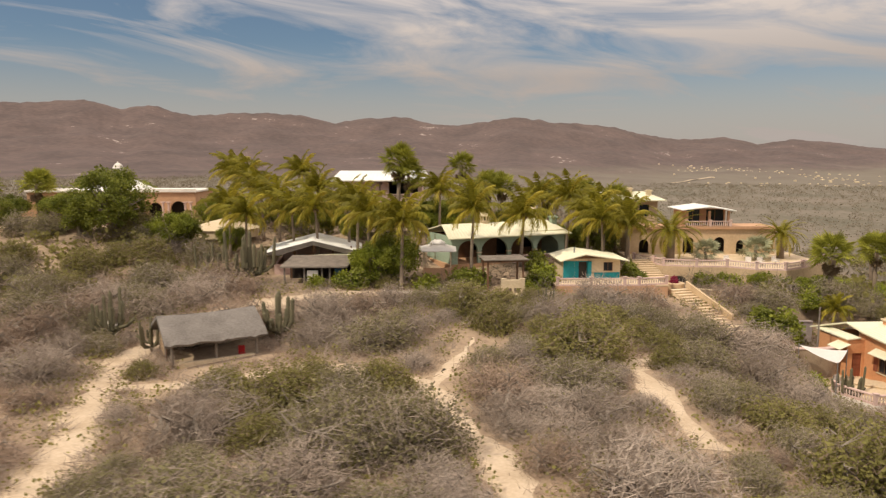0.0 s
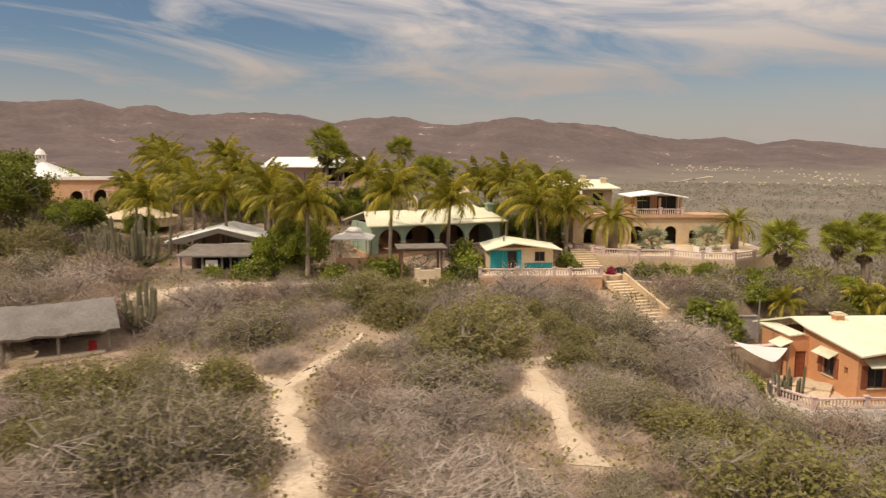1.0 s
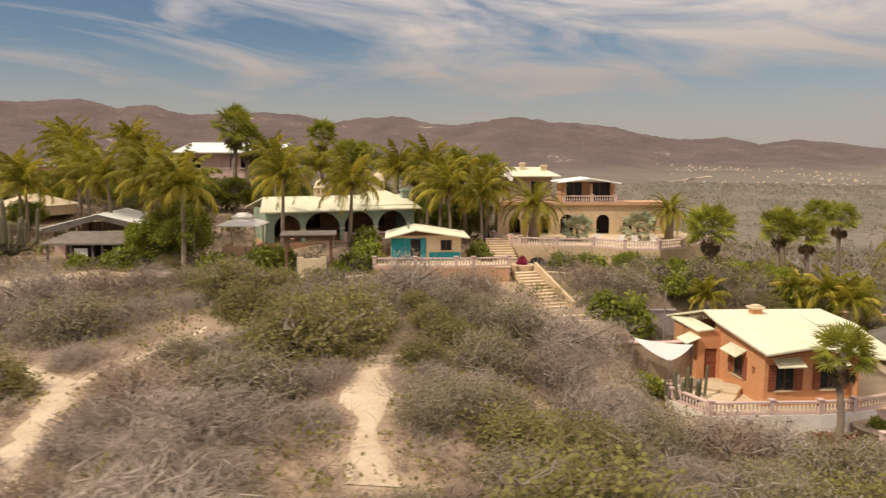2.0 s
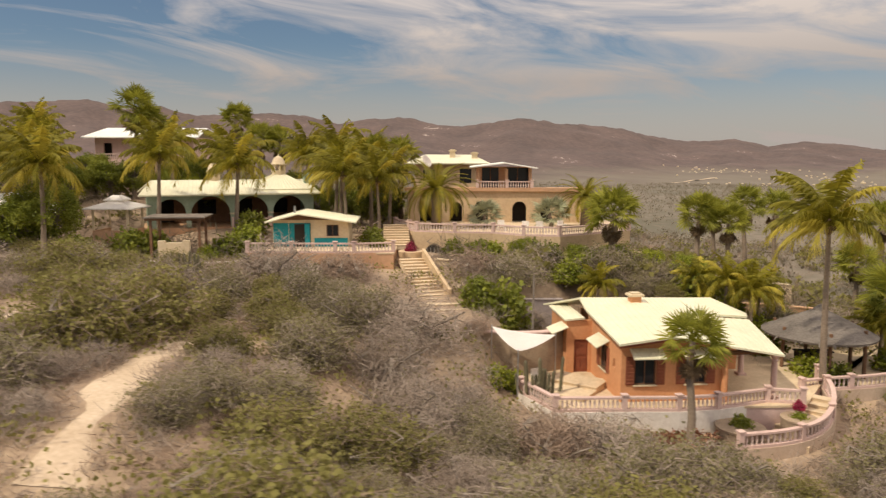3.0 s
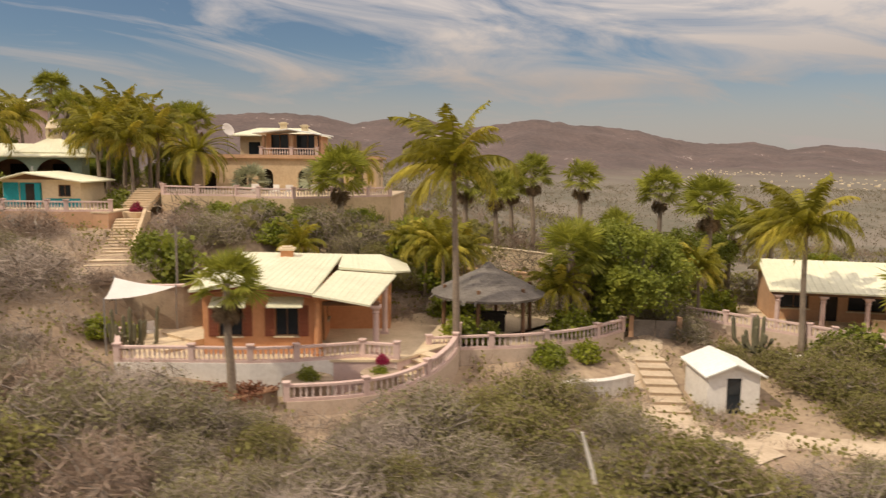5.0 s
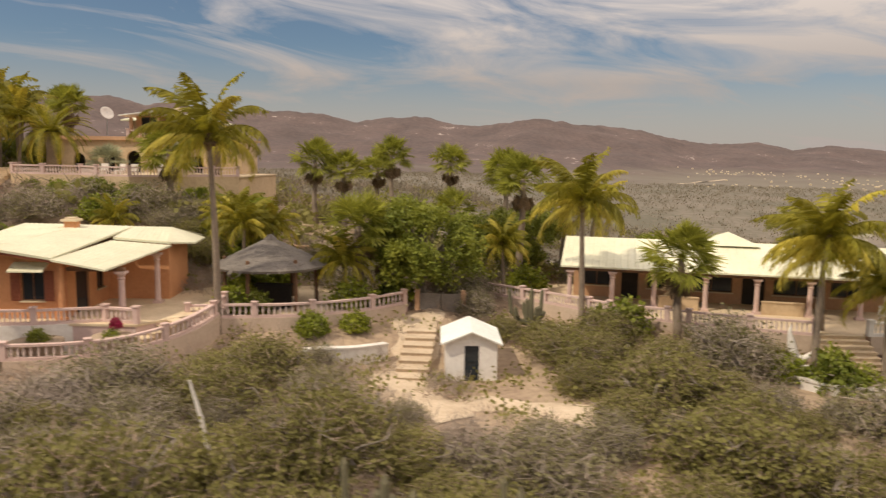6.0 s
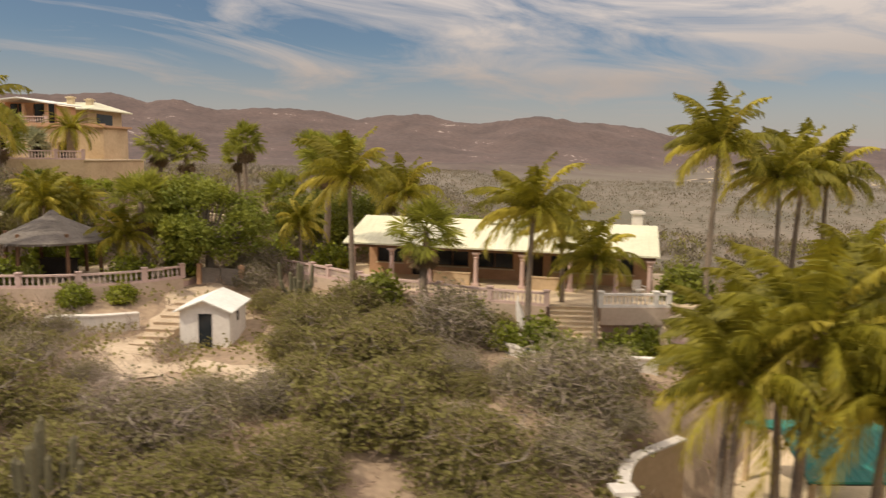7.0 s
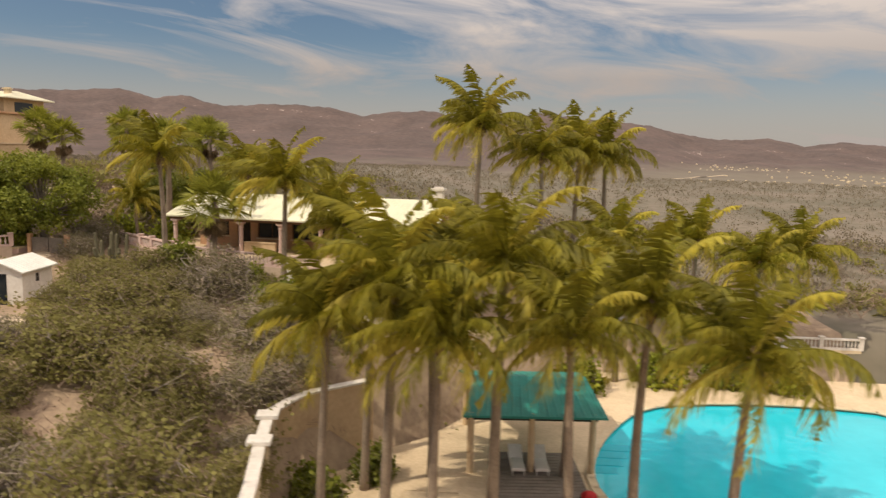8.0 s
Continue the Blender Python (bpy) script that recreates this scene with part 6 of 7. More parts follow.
undergrowth("dry_brush", "tangle of low dry grey brush covering the slope", 10000, (-46, 64, 24, 76), 0.9, TWIG, 71)
undergrowth("valley_brush", "low dry grey brush on the open slope", 5000, (-60, 112, -25, 26), 1.1, TWIG, 74)
undergrowth("brown_brush", "low brown dead brush between the bushes", 8000, (-46, 92, 24, 76), 0.7, TWIGBROWN, 72)
undergrowth("green_brush", "low olive green growth between the bushes", 5000, (-40, 92, 24, 72), 0.9, LEAFOLIVE, 73, leafy=True)


def bed_cover(name, label, pts, mat, seed, count=260):
    """Low spreading plants that fill a bed."""
    rg = random.Random(seed)
    me = Mesh()
    for _ in range(count):
        k = rg.random() * (len(pts) - 1)
        (xa, ya, za), (xb, yb, zb) = pts[int(k)], pts[int(k) + 1]
        u = k - int(k)
        p = Vector((xa + (xb - xa) * u + rg.gauss(0, 0.45), ya + (yb - ya) * u + rg.gauss(0, 0.4), za + (zb - za) * u))
        for _ in range(12):
            leaf(me, p + Vector((rg.gauss(0, 0.15), rg.gauss(0, 0.15), rg.uniform(0, 0.4))), 0.16, rg)
    return tagged(new(name, me.data(name, mat)), label, "ground cover", kind="stuff")


RUST = material("rust_red_leaf", (0.30, 0.13, 0.07), 0.8, (0.20, 0.09, 0.05), 0.8, bump=0, island=0.3, trans=0.2)
bed_cover("red_groundcover", "rust red low ground cover in the villa planting bed", [(34.6, 51.4, 5.85), (37.4, 51.2, 5.85), (40.2, 52.0, 5.85)], RUST, 92, 420)


def far_scrub(name, label, count, area, mat, seed, size, leafy=False, per=36):
    """Scattered scrub bushes on the plain and the hill behind the houses."""
    rg = random.Random(seed)
    me = Mesh()
    n = 0
    while n < count:
        x, y = rg.uniform(area[0], area[1]), area[2] + (area[3] - area[2]) * rg.random() ** 1.6
        if not (free(x, y, 1.5) or y > 130) or abs(x - 40) > 60 + y * 0.75:
            n += 0.2
            continue
        n += 1
        g = Vector((x, y, grade(x, y)))
        r = rg.uniform(0.6, 1.4) * size
        for _ in range(per):
            v = Vector((rg.gauss(0, 1), rg.gauss(0, 1), 0)) * r * 0.5
            q = g + v + Vector((0, 0, rg.uniform(0.0, 0.9) * r))
            if leafy:
                leaf(me, q, r * rg.uniform(0.22, 0.42), rg)
            else:
                twig(me, q, q + Vector((rg.gauss(0, 1), rg.gauss(0, 1), abs(rg.gauss(0.4, 0.8)))).normalized() * r * 0.7, 0.02 * r)
    return tagged(new(name, me.data(name, mat)), label, "scrub", kind="stuff")


far_scrub("hill_scrub", "grey dry scrub bushes on the slope behind the houses", 2300, (-90, 190, 72, 230), SCRUB, 81, 1.5)
far_scrub("hill_scrub_brown", "brown dry scrub bushes on the slope behind the houses", 1500, (-90, 190, 72, 230), TWIGBROWN, 85, 1.5)
far_scrub("hill_scrub_green", "olive scrub bushes on the slope behind the houses", 1300, (-90, 190, 72, 230), LEAFOLIVE, 82, 1.5, True, 60)
far_scrub("plain_scrub", "olive and grey scrub dotted over the far plain", 15000, (-500, 800, 150, 1000), SCRUB, 83, 2.2, True, 12)

def coconut_palm(height, lean, seed, fronds=22, yellow=4):
    """Meshes of a feather palm: a leaning trunk, and fronds swept by the wind."""
    rg = random.Random(seed)
    tr = Mesh()
    n = 9
    pts = [(lean * (k / n) ** 1.6, 0.15 * math.sin(3 * k / n), height * k / n - (0.5 if k == 0 else 0)) for k in range(n + 1)]
    tr.tube(pts, [0.20 - 0.09 * (k / n) + (0.08 if k == 0 else 0) for k in range(n + 1)], 9)
    top = Vector(pts[-1])
    out = [("trunk", tr.data("trunk", TRUNK, True))]
    boss = Mesh().lathe([(0.1, -0.7), (0.28, -0.3), (0.24, 0.1), (0.08, 0.5)], 8, tuple(top))
    for _ in range(6):
        a = rg.uniform(0, 6.28)
        boss.lathe([(0.02, -0.14), (0.13, -0.06), (0.13, 0.06), (0.02, 0.14)], 6, (top.x + 0.3 * math.cos(a), top.y + 0.3 * math.sin(a), top.z - 0.35))
    out.append(("crown_base", boss.data("crown_base", DEADFROND, True)))
    for i in range(fronds):
        a = 2 * math.pi * i * 0.382 + rg.uniform(-0.2, 0.2)
        old = i / fronds
        rise = 1.42 - 1.75 * old + rg.uniform(-0.15, 0.15)
        L = rg.uniform(3.0, 4.2)
        me = Mesh()
        d = Vector((math.cos(a), math.sin(a), 0))
        p, slope = top.copy(), rise
        wind = Vector((-0.3, 0.1, 0))
        seg = 11
        prev = p.copy()
        pts2 = [tuple(p)]
        for k in range(seg):
            step = (d * math.cos(slope) + Vector((0, 0, math.sin(slope))) + wind * (k / seg)).normalized() * (L / seg)
            q = p + step
            side = step.cross(Vector((0, 0, 1)))
            side = side.normalized() if side.length > 1e-4 else Vector((-d.y, d.x, 0))
            f = step.normalized()
            for h in (0.0, 0.25, 0.5, 0.75):
                b = p.lerp(q, h)
                u = (k + h) / seg
                ll = 1.1 * math.sin(math.pi * min(1, 0.12 + u * 0.9)) ** 0.7 * rg.uniform(0.8, 1.1)
                for sg in (-1, 1):
                    if rg.random() < 0.12:
                        continue
                    tip = b + side * sg * ll * 0.55 + f * ll * 0.5 + Vector((rg.gauss(0, 0.08), rg.gauss(0, 0.08), -0.5 * ll - 0.15 * old + rg.gauss(0, 0.1))) + wind * 0.6 * ll
                    w = f * 0.05
                    me.add([b - w, b + w, b.lerp(tip, 0.55) + w + Vector((0, 0, 0.05)), tip], [(0, 1, 2, 3)])
            pts2.append(tuple(q))
            p = q
            slope -= (0.12 + 0.09 * old) * (0.3 + 1.5 * k / seg)
        me.tube(pts2, [0.035 * (1 - k / (seg + 1)) + 0.006 for k in range(seg + 1)], 4, False)
        out.append(("frond", me.data("frond", FRONDYEL if (i >= fronds - yellow or (i % 6 == 5)) else FROND)))
    return out


def fan_palm(height, seed, fronds=26, mat=None, skirt=True, size=1.0):
    """Meshes of a fan palm with a skirt of dead leaves."""
    rg = random.Random(seed)
    mat = mat or FROND
    tr = Mesh()
    n = 6
    pts = [(0.1 * math.sin(k), 0.08 * math.cos(k * 1.3), height * k / n - (0.5 if k == 0 else 0)) for k in range(n + 1)]
    tr.tube(pts, [0.24 - 0.08 * k / n for k in range(n + 1)], 9)
    out = [("trunk", tr.data("trunk", TRUNK, True))]
    top = Vector(pts[-1])
    groups = {}
    for i in range(fronds + (8 if skirt else 0)):
        dead = i >= fronds
        a = i * 2.4 + rg.uniform(-0.3, 0.3)
        el = -1.25 + rg.uniform(-0.15, 0.2) if dead else 1.35 - 1.85 * (i / fronds) + rg.uniform(-0.15, 0.15)
        L = (rg.uniform(0.5, 0.9) if dead else rg.uniform(0.75, 1.05)) * size
        d = Vector((math.cos(a) * math.cos(el), math.sin(a) * math.cos(el), math.sin(el)))
        d = (d + Vector((0.12, 0.02, 0))).normalized()
        c = top + d * L + Vector((0, 0, -0.1 if not dead else -0.5))
        side = d.cross(Vector((0, 0, 1)))
        side = side.normalized() if side.length > 1e-3 else Vector((1, 0, 0))
        up = side.cross(d)
        roll = rg.uniform(-0.8, 0.8)
        side, up = side * math.cos(roll) + up * math.sin(roll), up * math.cos(roll) - side * math.sin(roll)
        me = Mesh()
        me.tube([tuple(top + Vector((0, 0, -0.3 if dead else 0))), tuple(c)], [0.03, 0.015], 4, False)
        R = (0.85 if not dead else 0.5) * size
        m = 21
        for k in range(m):
            th = radians(-115 + 230 * k / (m - 1))
            tip = c + (d * math.cos(th) + side * math.sin(th)) * R * rg.uniform(0.85, 1.1) + up * (-0.16 * R + 0.12 * abs(math.sin(th))) - Vector((0, 0, 0.22 * R * rg.random()))
            w = (side * math.cos(th) - d * math.sin(th)) * 0.046 * size
            mid = c.lerp(tip, 0.55) + up * 0.03
            me.add([c, mid + w, tip, mid - w], [(0, 1, 2, 3)])
        out.append(("dead_frond" if dead else "frond", me.data("frond", DEADFROND if dead else mat)))
    return out


def date_palm(height, seed, fronds=42):
    rg = random.Random(seed)
    tr = Mesh().tube([(0, 0, -0.5), (0.05, 0, height * 0.5), (0, 0, height)], [0.42, 0.34, 0.4], 10)
    out = [("trunk", tr.data("trunk", TRUNK, True))]
    for i in range(fronds):
        a = i * 2.4 + rg.uniform(-0.2, 0.2)
        slope = 1.3 - 1.75 * i / fronds
        L = rg.uniform(2.3, 3.0)
        d = Vector((math.cos(a), math.sin(a), 0))
        p = Vector((0, 0, height)) + d * 0.2
        me = Mesh()
        seg = 9
        for k in range(seg):
            step = (d * math.cos(slope) + Vector((0, 0, math.sin(slope)))).normalized() * (L / seg)
            q = p + step
            f = step.normalized()
            side = f.cross(Vector((0, 0, 1)))
            side = side.normalized() if side.length > 1e-3 else Vector((-d.y, d.x, 0))
            for h in (0, 0.33, 0.66):
                b = p.lerp(q, h)
                u = (k + h) / seg
                ll = 0.5 * math.sin(math.pi * min(1, 0.15 + 0.85 * u)) ** 0.6
                for sg in (-1, 1):
                    tip = b + side * sg * ll * 0.8 + f * ll * 0.55 + Vector((0, 0, 0.12 * ll))
                    w = f * 0.045
                    me.add([b - w, b + w, tip], [(0, 1, 2)])
            me.tube([tuple(p), tuple(q)], [0.025, 0.022], 3, False)
            p = q
            slope -= 0.13 + 0.08 * i / fronds
        out.append(("frond", me.data("frond", FROND if i < fronds - 6 else FRONDYEL)))
    return out


def place_plant(name, meshes, m, label, category, group):
    ob = thing(name, m, label, category, group)
    for nm, me in meshes:
        shared(nm, me, ob, Matrix.Identity(4))
    return ob


COCO = [coconut_palm(6.5, 0.3, 1, 25, 5), coconut_palm(6.5, -0.25, 2, 23, 4), coconut_palm(6.5, 0.15, 3, 27, 6)]
FANGREEN = material("fan_palm_frond", (0.35, 0.34, 0.045), 0.6, (0.19, 0.20, 0.025), 0.5, bump=0, island=0.35, trans=0.42)
FAN = [fan_palm(5.0, 31, 30, FANGREEN, True, 1.2), fan_palm(5.0, 32, 26, FANGREEN, True, 1.2), fan_palm(5.0, 33, 30, FANGREEN, True, 1.25)]
SILVER = fan_palm(1.6, 35, 26, FRONDGREY, False, 1.35)
DATE = date_palm(2.6, 41)


def palm_at(kind, x, y, top_z, s=1.0, rz=0.0, label="", base=None):
    """A palm whose crown stands at height top_z."""
    g = grade(x, y) if base is None else base
    src, h0, cat, grp = {"coco": (COCO, 6.5, "coconut palm", "coconut palms"), "fan": (FAN, 5.0, "fan palm", "fan palms")}[kind]
    meshes = src[int(abs(x * 7 + y * 3)) % len(src)]
    h = max(1.5, top_z - g)
    ob = thing(cat.replace(" ", "_"), pose(x, y, g, 0, 0, rz), label or ("tall coconut palm with windblown feathery fronds" if kind == "coco" else "fan palm with a skirt of dead brown leaves"), cat, grp)
    for nm, me in meshes:
        if nm == "trunk":
            shared(nm, me, ob, Matrix.Diagonal((s, s, h / h0, 1)))
        else:
            shared(nm, me, ob, Matrix.Translation((0, 0, h - h0 * s)) @ Matrix.Diagonal((s, s, s, 1)))
    return ob


def tree_meshes(seed, r, h, clumps, per, size, mat):
    """A broadleaf tree: forking limbs and a crown of many leaves in uneven clumps."""
    rg = random.Random(seed)
    wood, fol = Mesh(), Mesh()
    base = h * 0.38
    wood.tube([(0, 0, -0.5), (0.1, 0.05, base * 0.5), (0, 0, base)], [0.3, 0.24, 0.2], 8, False)
    for i in range(clumps):
        while True:
            d = Vector((rg.uniform(-1, 1), rg.uniform(-1, 1), rg.uniform(-0.75, 1)))
            if 0.35 < d.length < 1:
                break
        d = d.normalized() * rg.uniform(0.6, 1.0)
        c = Vector((d.x * r, d.y * r, h * 0.58 + d.z * h * 0.42))
        mid = Vector((c.x * 0.4, c.y * 0.4, base + (c.z - base) * 0.35))
        wood.tube([(0, 0, base * 0.9), tuple(mid), tuple(c)], [0.11, 0.06, 0.02], 4, False)
        cr = rg.uniform(0.16, 0.30) * r
        for _ in range(per):
            v = Vector((rg.gauss(0, 1), rg.gauss(0, 1), rg.gauss(0, 0.75)))
            v = v.normalized() * cr * rg.uniform(0.5, 1.1)
            leaf(fol, c + v, size * rg.uniform(0.6, 1.3), rg)
    return [("trunk", wood.data("trunk", BARK)), ("crown", fol.data("crown", mat))]


TREE_DARK = [tree_meshes(51, 3.0, 6.0, 84, 230, 0.17, LEAFDARK), tree_meshes(52, 3.0, 5.5, 72, 230, 0.17, LEAFDARK)]
TREE_LIME = [tree_meshes(53, 2.5, 4.5, 60, 210, 0.16, LEAFLIME)]


def tree_at(meshes, x, y, s, label, group, sz=None, dz=0.0):
    return place_plant("tree", meshes, Matrix.Translation((x, y, grade(x, y) + dz)) @ pose(0, 0, 0, 0, 0, x * 37 % 360) @ Matrix.Diagonal((s, s, sz or s, 1)), label, "tree", group)


tree_at(TREE_DARK[0], 60.6, 65.6, 1.15, "large round dark green tree beside the thatched shelter", "green trees")
tree_at(TREE_DARK[1], 65.0, 75.0, 0.95, "round green tree behind the shelter", "green trees")
tree_at(TREE_DARK[1], 67.5, 75.5, 1.0, "round green tree behind the long house", "green trees")
tree_at(TREE_DARK[0], -38.5, 84.0, 1.35, "broad dark green tree before the mansion", "green trees", 1.4)
tree_at(TREE_DARK[1], -43.5, 86.0, 1.0, "broad dark green tree before the mansion", "green trees")
tree_at(TREE_LIME[0], -31.5, 83.0, 1.0, "bright yellow-green tree beside the dark tree", "lime trees")
tree_at(TREE_DARK[1], -5.2, 74.0, 0.95, "dense dark green tree beside the gazebo", "green trees")
tree_at(TREE_LIME[0], -7.2, 73.2, 0.9, "bright yellow-green tree beside the timber shed", "lime trees")
tree_at(TREE_LIME[0], 78.0, 76, 0.9, "bright yellow-green tree behind the long house", "lime trees")
tree_at(TREE_LIME[0], 86, 78, 0.8, "bright yellow-green tree behind the long house", "lime trees")
tree_at(TREE_DARK[0], 20, 92, 0.9, "dark green tree behind the arcade house", "green trees")
tree_at(TREE_DARK[1], -48, 112, 1.2, "green tree behind the mansion", "green trees")

for x, y, sc in ((41.4, 77.6, 0.62), (44.8, 80.6, 0.6), (37.6, 73.6, 0.55), (46.4, 74.2, 0.6), (33.2, 74.8, 0.45)):
    tree_at(TREE_LIME[0], x, y, sc, "small yellow-green tree below the upper terrace", "terrace trees")
for x, y, sc in ((-66, 100, 1.2), (-58, 96, 0.9), (-52, 97, 0.8), (-56, 114, 1.3), (-70, 92, 1.1)):
    tree_at(TREE_DARK[1], x, y, sc, "green tree beside the mansion court", "green trees")
# dense green garden planting behind the upper houses
rg_tree = random.Random(19)
for k in range(34):
    x = -34 + 54 * (k + rg_tree.random()) / 34
    y = rg_tree.uniform(86, 108) if x > -4 else rg_tree.uniform(80, 108)
    if not free(x, y, 1.2):
        y += 7
    tree_at((TREE_DARK[0], TREE_LIME[0], TREE_DARK[1])[k % 3], x, y, rg_tree.uniform(0.6, 0.85), "leafy green garden tree among the palms", "garden trees")

# palms, from the villa outwards
palm_at("fan", 39.5, 51.2, 11.3, 0.95, 0, "fan palm with a slim trunk before the orange villa")
palm_at("coco", 49.7, 58.5, 16.6, 1.15, 0)
for x, y, z, s in ((48.4, 66.5, 11.0, 0.75), (49.8, 68.6, 10.8, 0.7), (47.2, 68.2, 11.4, 0.75), (46.0, 70.4, 11.0, 0.7), (55.8, 63.6, 9.2, 0.7), (38.2, 69.0, 11.0, 0.6), (66.0, 69.0, 9.8, 0.7)):
    palm_at("coco", x, y, z, s, (x * 57) % 360, "slender yellow-green feather palm in the garden")
VILLAGE_PALMS = [(3.0, 76, 20.0, 1.05), (8.6, 79, 19.2, 1.1), (-4.2, 71.5, 18.4, 1.15), (-7.8, 74, 18.8, 1.0), (-14, 80, 19, 1.0), (-17, 82, 18.5, 1.0), (-11, 84, 19.5, 1.0), (-20, 88, 19.8, 1.0), (18, 80.5, 18.5, 1.0), (21, 80.5, 18.0, 0.9), (17, 84, 19.0, 1.1), (19.5, 87, 19.5, 1.1), (-23, 92, 20.5, 1.0), (-26, 98, 22, 1.1), (72.5, 74, 11.5, 1.0), (-25, 84, 19, 1.0)]
GROVE_PALMS = [(-22, 80, 18.2, 0.95), (-9.5, 79, 19.5, 1.05), (-16, 92, 20.6, 1.0), (-19, 97, 22.5, 1.0), (-29, 102, 22.5, 1.1), (15.5, 90, 20.6, 1.1), (12, 92, 20.3, 1.05), (21.5, 84, 18.6, 1.0), (4, 92, 20.5, 1.0), (-0.5, 88, 20.5, 1.0), (70.7, 63.6, 12.9, 1.05), (81.4, 56.0, 11.7, 1.0), (83.6, 60.3, 10.4, 0.9), (85.0, 56.2, 9.2, 0.8), (92.0, 61.5, 15.2, 1.1), (96.4, 62.4, 13.4, 1.0), (98.6, 66, 13.6, 1.1)]
EAST_PALMS = [(101.0, 66.8, 13.4, 1.1)]
for x, y, z, s in VILLAGE_PALMS + GROVE_PALMS + EAST_PALMS:
    palm_at("coco", x, y, z + (1.2 if x < 0 else 0.3), s, (x * 31 + y * 17) % 40 - 20)
FAN_PALMS_NEAR = [(56.7, 64.3, 11.4, 1.25), (40.3, 73.9, 15.9, 1.25), (75.6, 60.3, 10.3, 1.15), (67.2, 71.7, 14.2, 1.2), (-5.6, 92, 25.2, 1.3), (-4.4, 92.4, 23.6, 1.2), (2.5, 100, 24.5, 1.1), (6, 97, 22, 1.2), (8, 98, 21.8, 1.1), (22, 92, 20.5, 1.2), (19, 96, 21.0, 1.1), (14, 96, 20.6, 1.1), (49.7, 81.9, 15.3, 1.1), (52.3, 81.5, 14.6, 1.05)]
FAN_PALMS_FAR = [(54, 90, 14.6, 1.0), (55.8, 86.8, 15.8, 1.1), (66.3, 82.2, 14.7, 1.1), (61, 92, 15.2, 1.2), (-55, 98, 22, 1.3), (-62, 97, 22, 1.4), (-66, 100, 22, 1.4), (-60, 108, 22, 1.2), (58.2, 65.5, 10.0, 1.1), (71.0, 78, 12.0, 1.1), (62, 78, 11.5, 1.0)]
for x, y, z, s in FAN_PALMS_NEAR + FAN_PALMS_FAR:
    palm_at("fan", x, y, z, s, (x * 13) % 360)
# the palm grove round the pool
for x, y, z, s in ((87.2, 41.6, 7.6, 1.0), (89.6, 42.2, 9.0, 1.2), (91.6, 41.0, 7.2, 1.05), (93.8, 43.0, 9.6, 1.25), (96.6, 41.2, 7.4, 1.0), (99.3, 43.4, 8.2, 1.15), (102.2, 40.8, 6.9, 1.15), (88.2, 45.4, 7.6, 1.0), (97.0, 47.6, 8.2, 1.05), (91.0, 47.0, 8.2, 1.05), (101.5, 62.5, 8.6, 1.0), (107, 66.5, 8.0, 1.1), (110.5, 64, 7.0, 1.0), (114, 67, 7.4, 1.1)):
    palm_at("coco", x, y, z, s, (x * 31) % 40 - 20, "coconut palm with yellowing windblown fronds beside the pool", base=PZ)
for x, y, s in ((30.5, 83.0, 0.85), (36.6, 83.6, 0.95)):
    place_plant("silver_palm", SILVER, pose(x, y, TZ) @ Matrix.Diagonal((s, s, s * 0.9, 1)), "silvery blue fan palm on the upper terrace", "fan palm", "silver palms")
for x, y, s, z in ((26.0, 82.0, 1.4, TZ), (39.9, 84.6, 1.1, TZ)):
    place_plant("date_palm", DATE, pose(x, y, z) @ Matrix.Diagonal((s, s, s, 1)), "stout date palm with arching feather fronds", "date palm", "date palms")


def cardon(seed, h, arms):
    rg = random.Random(seed)
    out = []
    for i in range(arms):
        a = 2 * math.pi * i / max(1, arms - 1)
        r = 0 if i == 0 else rg.uniform(0.5, 1.8) * h / 4
        hh = h * (1 if i == 0 else rg.uniform(0.5, 1.0))
        z0 = 0 if i == 0 else rg.uniform(0.4, 0.9) * h / 4
        me = Mesh()
        pts = [(0, 0, -0.3), (0, 0, hh * 0.5), (0, 0, hh * 0.93), (0, 0, hh)] if i == 0 else [(0, 0, z0), (r * 0.7 * math.cos(a), r * 0.7 * math.sin(a), z0 + 0.25), (r * math.cos(a), r * math.sin(a), z0 + 0.7), (r * 1.1 * math.cos(a), r * 1.1 * math.sin(a), hh * 0.95), (r * 1.1 * math.cos(a), r * 1.1 * math.sin(a), hh)]
        me.tube(pts, [0.16, 0.16, 0.13, 0.03] if i == 0 else [0.1, 0.12, 0.13, 0.11, 0.03], 9)
        out.append(("stem", me.data("stem", CACTUS)))
    return out


CARDON = [cardon(61, 4.2, 17), cardon(62, 3.6, 13), cardon(63, 2.8, 10)]
for x, y, k, s in ((-19.6, 72.6, 0, 1.35), (-24.5, 76, 1, 1.05), (-13.2, 56.5, 2, 1.4), (-27.0, 57.5, 1, 1.15), (32.6, 55.8, 1, 0.8), (9.5, 65.5, 2, 0.7), (62.0, 38.5, 1, 1.0), (65.8, 39.0, 1, 0.9),
                   (82, 84, 0, 1.2), (86, 86, 1, 1.2), (88.5, 88, 0, 1.0), (-23, 55.5, 1, 0.8), (67.5, 62.5, 2, 1.0)):
    place_plant("cardon_cactus", CARDON[k], put(x, y, x * 41 % 360, s), "clustered columnar cactus with upright grey-green stems", "cactus", "columnar cacti")

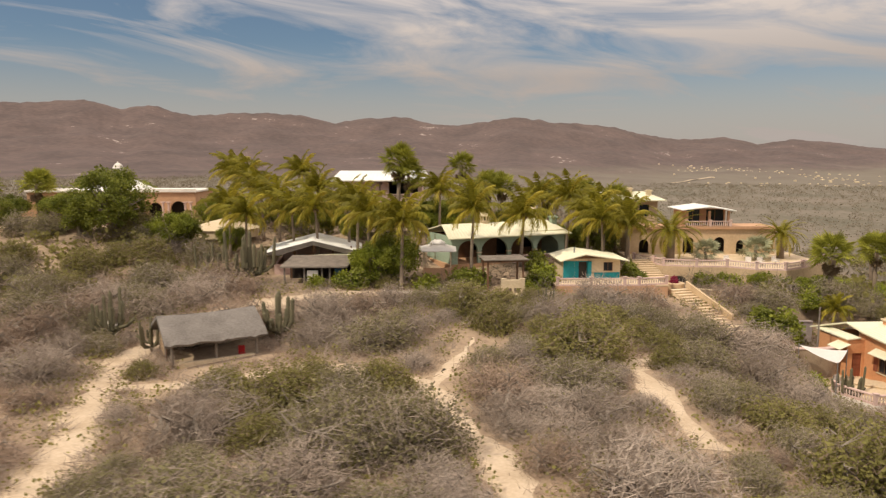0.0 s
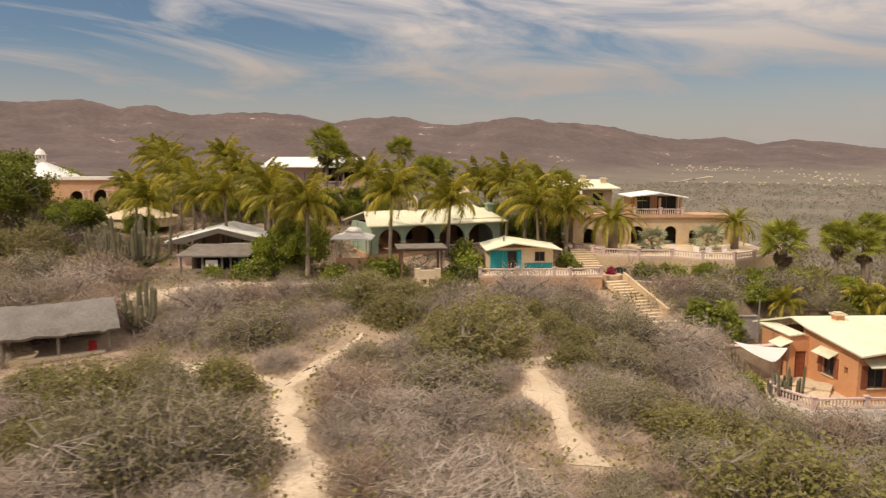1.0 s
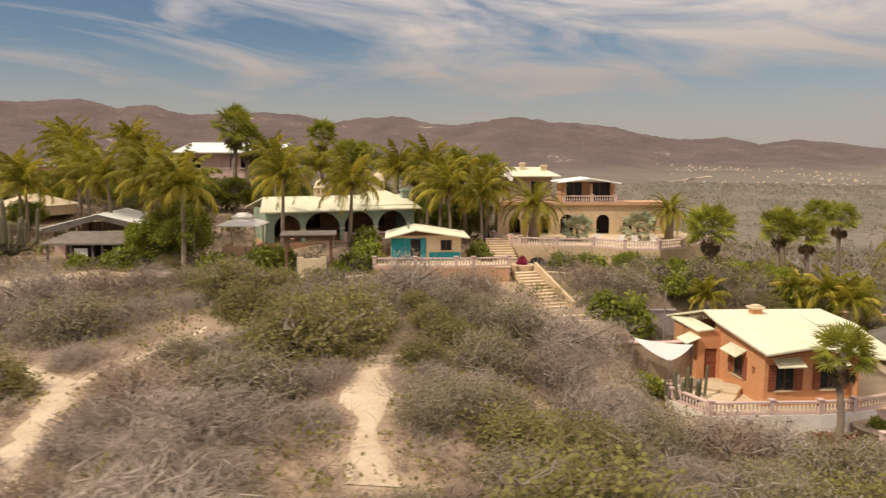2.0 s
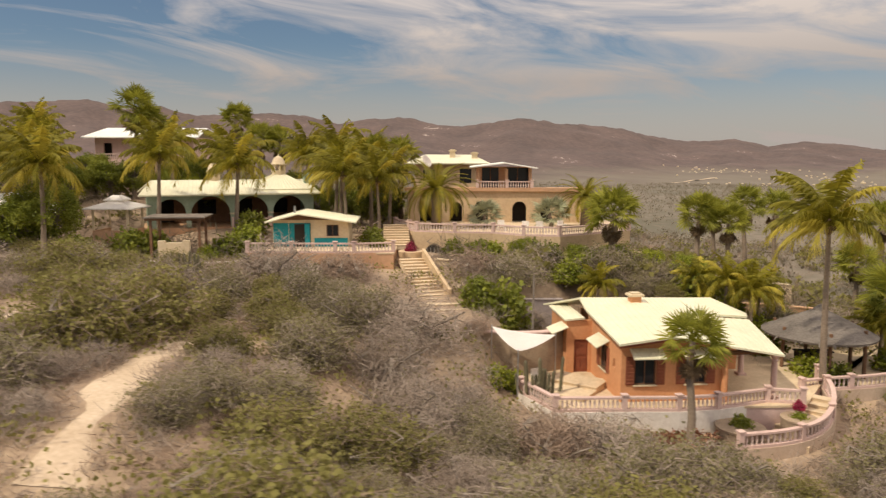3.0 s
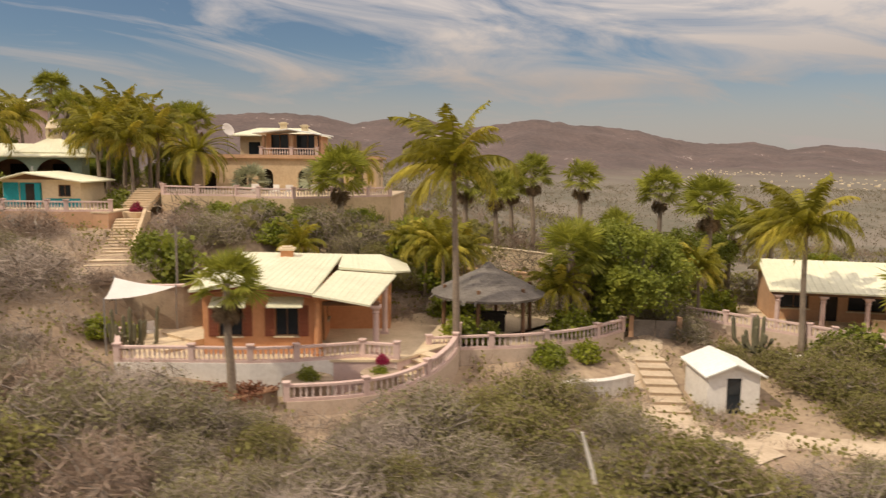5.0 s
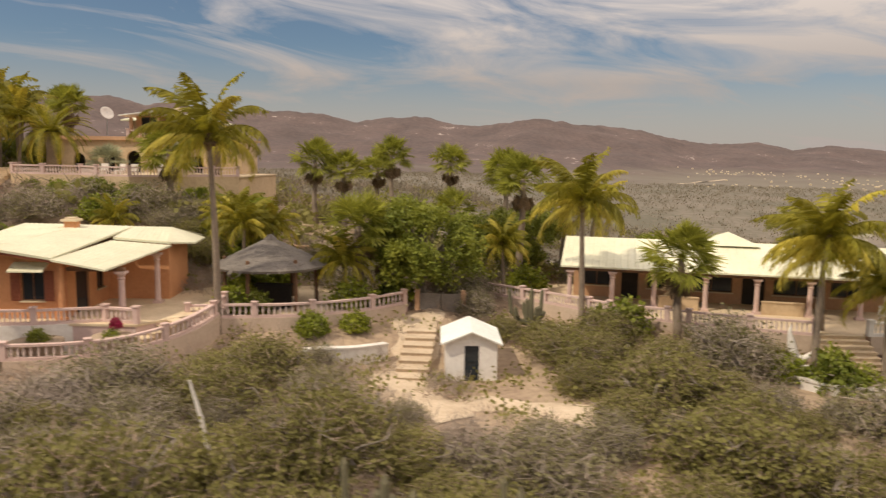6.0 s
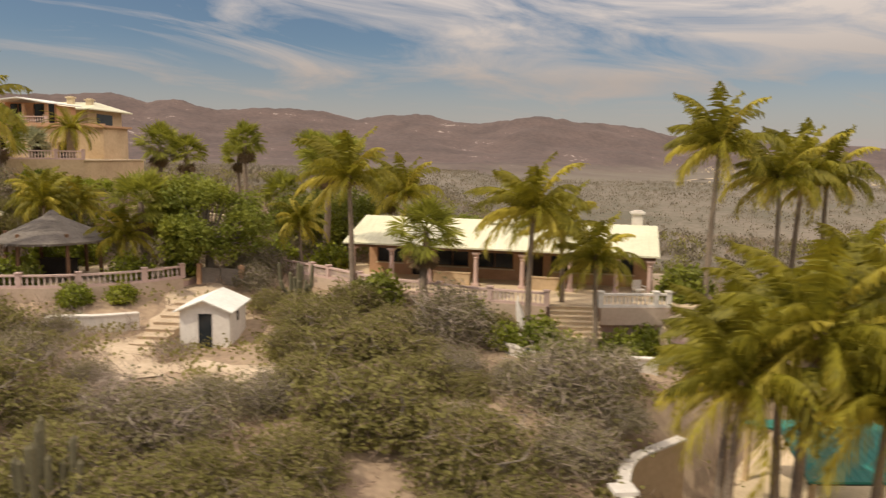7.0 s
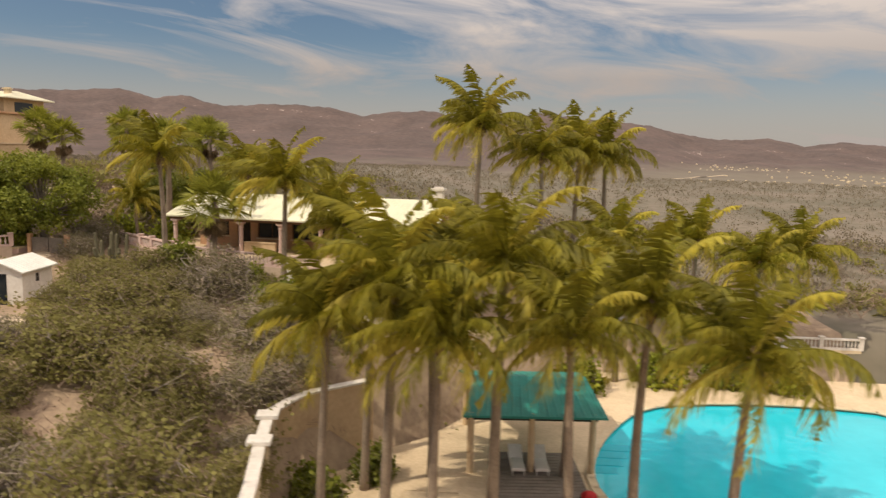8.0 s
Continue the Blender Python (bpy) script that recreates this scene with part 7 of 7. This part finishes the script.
# ---- garden planting ----
SHRUBS_UPPER = [(-1.5, 71.2, 1, 1.2, None), (2.0, 72.6, 0, 1.5, None), (3.4, 73.5, 0, 1.4, None), (9.8, 73.0, 1, 1.3, None), (10.8, 75.2, 1, 1.4, None), (8.6, 71.5, 1, 0.8, None), (10.2, 78, 0, 1.3, None), (-10.0, 72.0, 1, 1.1, None), (-8.5, 71.2, 0, 1.3, None), (-12.8, 71.0, 1, 0.9, None), (20.6, 78.8, 0, 1.2, None), (21.2, 76.4, 0, 1.0, None), (29.0, 77.0, 0, 0.8, None), (50.2, 60.6, 1, 1.2, 6.45), (51.6, 59.9, 0, 0.8, 6.45)]
SHRUBS_SHELTER = [(54.8, 59.2, 1, 0.9, None), (57.2, 60.4, 1, 0.8, None), (56.6, 62.6, 1, 1.2, 6.45), (59.0, 65.0, 1, 1.1, 6.45), (49.0, 65.5, 1, 1.3, 6.45), (49.8, 68.5, 1, 1.6, 6.45), (47.5, 69.5, 1, 1.5, None), (45.5, 70.5, 0, 1.4, None), (73.0, 61.2, 0, 1.5, None), (71.6, 61.8, 0, 1.1, None), (78.5, 59.0, 1, 0.9, None), (80.2, 56.4, 1, 0.9, None), (82.0, 55.6, 0, 1.3, None), (83.4, 55.2, 1, 1.0, None), (86.3, 56.2, 1, 1.1, None)]
SHRUBS_SLOPE = [(27.6, 76.4, 0, 1.0, None), (31.0, 75.6, 1, 1.0, None), (35.2, 73.2, 0, 1.3, None), (37.4, 72.0, 1, 1.2, None), (36.2, 70.4, 1, 1.1, None), (31.2, 64.4, 0, 1.9, None), (29.4, 65.2, 0, 1.3, None), (39.0, 72.6, 1, 1.1, None), (42.7, 52.9, 0, 0.55, 6.1), (46.1, 53.7, 1, 0.4, 6.3), (47.6, 72.0, 1, 1.4, None), (30.0, 76.2, 0, 1.0, None), (34.0, 74.6, 0, 1.2, None), (38.6, 74.6, 0, 1.2, None)]
SHRUBS_EAST = [(88.2, 58.6, 1, 1.1, None), (90.5, 61.8, 0, 1.3, 6.35), (92, 64, 1, 1.2, 6.35), (-47.0, 99, 2, 1.6, 16.5), (24.2, 74.4, 2, 0.4, 12.6), (46.2, 54.0, 2, 0.26, 6.9), (86.0, 44.5, 1, 1.0, -0.9), (87.0, 43.0, 0, 1.1, -0.9), (88.4, 46.6, 0, 1.0, -0.9), (86.2, 40.0, 1, 1.0, -0.9), (31.3, 58.2, 1, 0.9, None), (30.2, 57.0, 1, 0.8, None), (63.6, 70.5, 1, 1.4, None), (67.5, 71, 1, 1.4, None), (104.5, 62.5, 1, 1.6, -0.9)]
SHRUBS_POOL = [(108.5, 63, 1, 1.5, -0.9), (112, 62.4, 1, 1.6, -0.9), (99.0, 60.5, 1, 1.5, -0.9)]
for x, y, k, s, z in SHRUBS_UPPER + SHRUBS_SLOPE + SHRUBS_SHELTER + SHRUBS_EAST + SHRUBS_POOL:
    lb = ("glossy green garden shrub", "bright yellow-green garden shrub", "magenta flowering bougainvillea")[k] + (" on a terrace" if z else " beside a garden wall")
    shrub(GARDEN[k], Matrix.Translation((x, y, grade(x, y) if z is None else z)) @ pose(0, 0, 0, 0, 0, x * 53 % 360) @ Matrix.Diagonal((s, s, s, 1)), lb, "garden shrubs")


def agave_mesh(seed):
    rg = random.Random(seed)
    me = Mesh()
    for i in range(26):
        a, el = i * 2.4, 1.35 - 1.1 * i / 26
        d = Vector((math.cos(a) * math.cos(el), math.sin(a) * math.cos(el), math.sin(el)))
        s = Vector((-math.sin(a), math.cos(a), 0)) * 0.07
        L = rg.uniform(0.7, 1.0)
        me.add([-s * 0.7, s * 0.7, d * L * 0.5 + s, d * L - Vector((0, 0, 0.1)), d * L * 0.5 - s], [(0, 1, 2, 3, 4)])
    return me.data("leaf_rosette", FRONDGREY)


AGAVE = agave_mesh(91)
for x, y, s in ((36.2, 51.2, 1.1), (35.0, 51.5, 0.8), (37.8, 51.4, 0.9), (30.0, 75.8, 1.1), (33.0, 74.2, 1.1), (56.0, 57.8, 0.7), (8.8, 70.2, 0.8), (75.0, 62.2, 0.7)):
    ob = thing("agave", put(x, y, 0, s), "grey-green agave with spiky leaves in a planting bed", "agave", "agaves")
    shared("leaf_rosette", AGAVE, ob, Matrix.Identity(4))
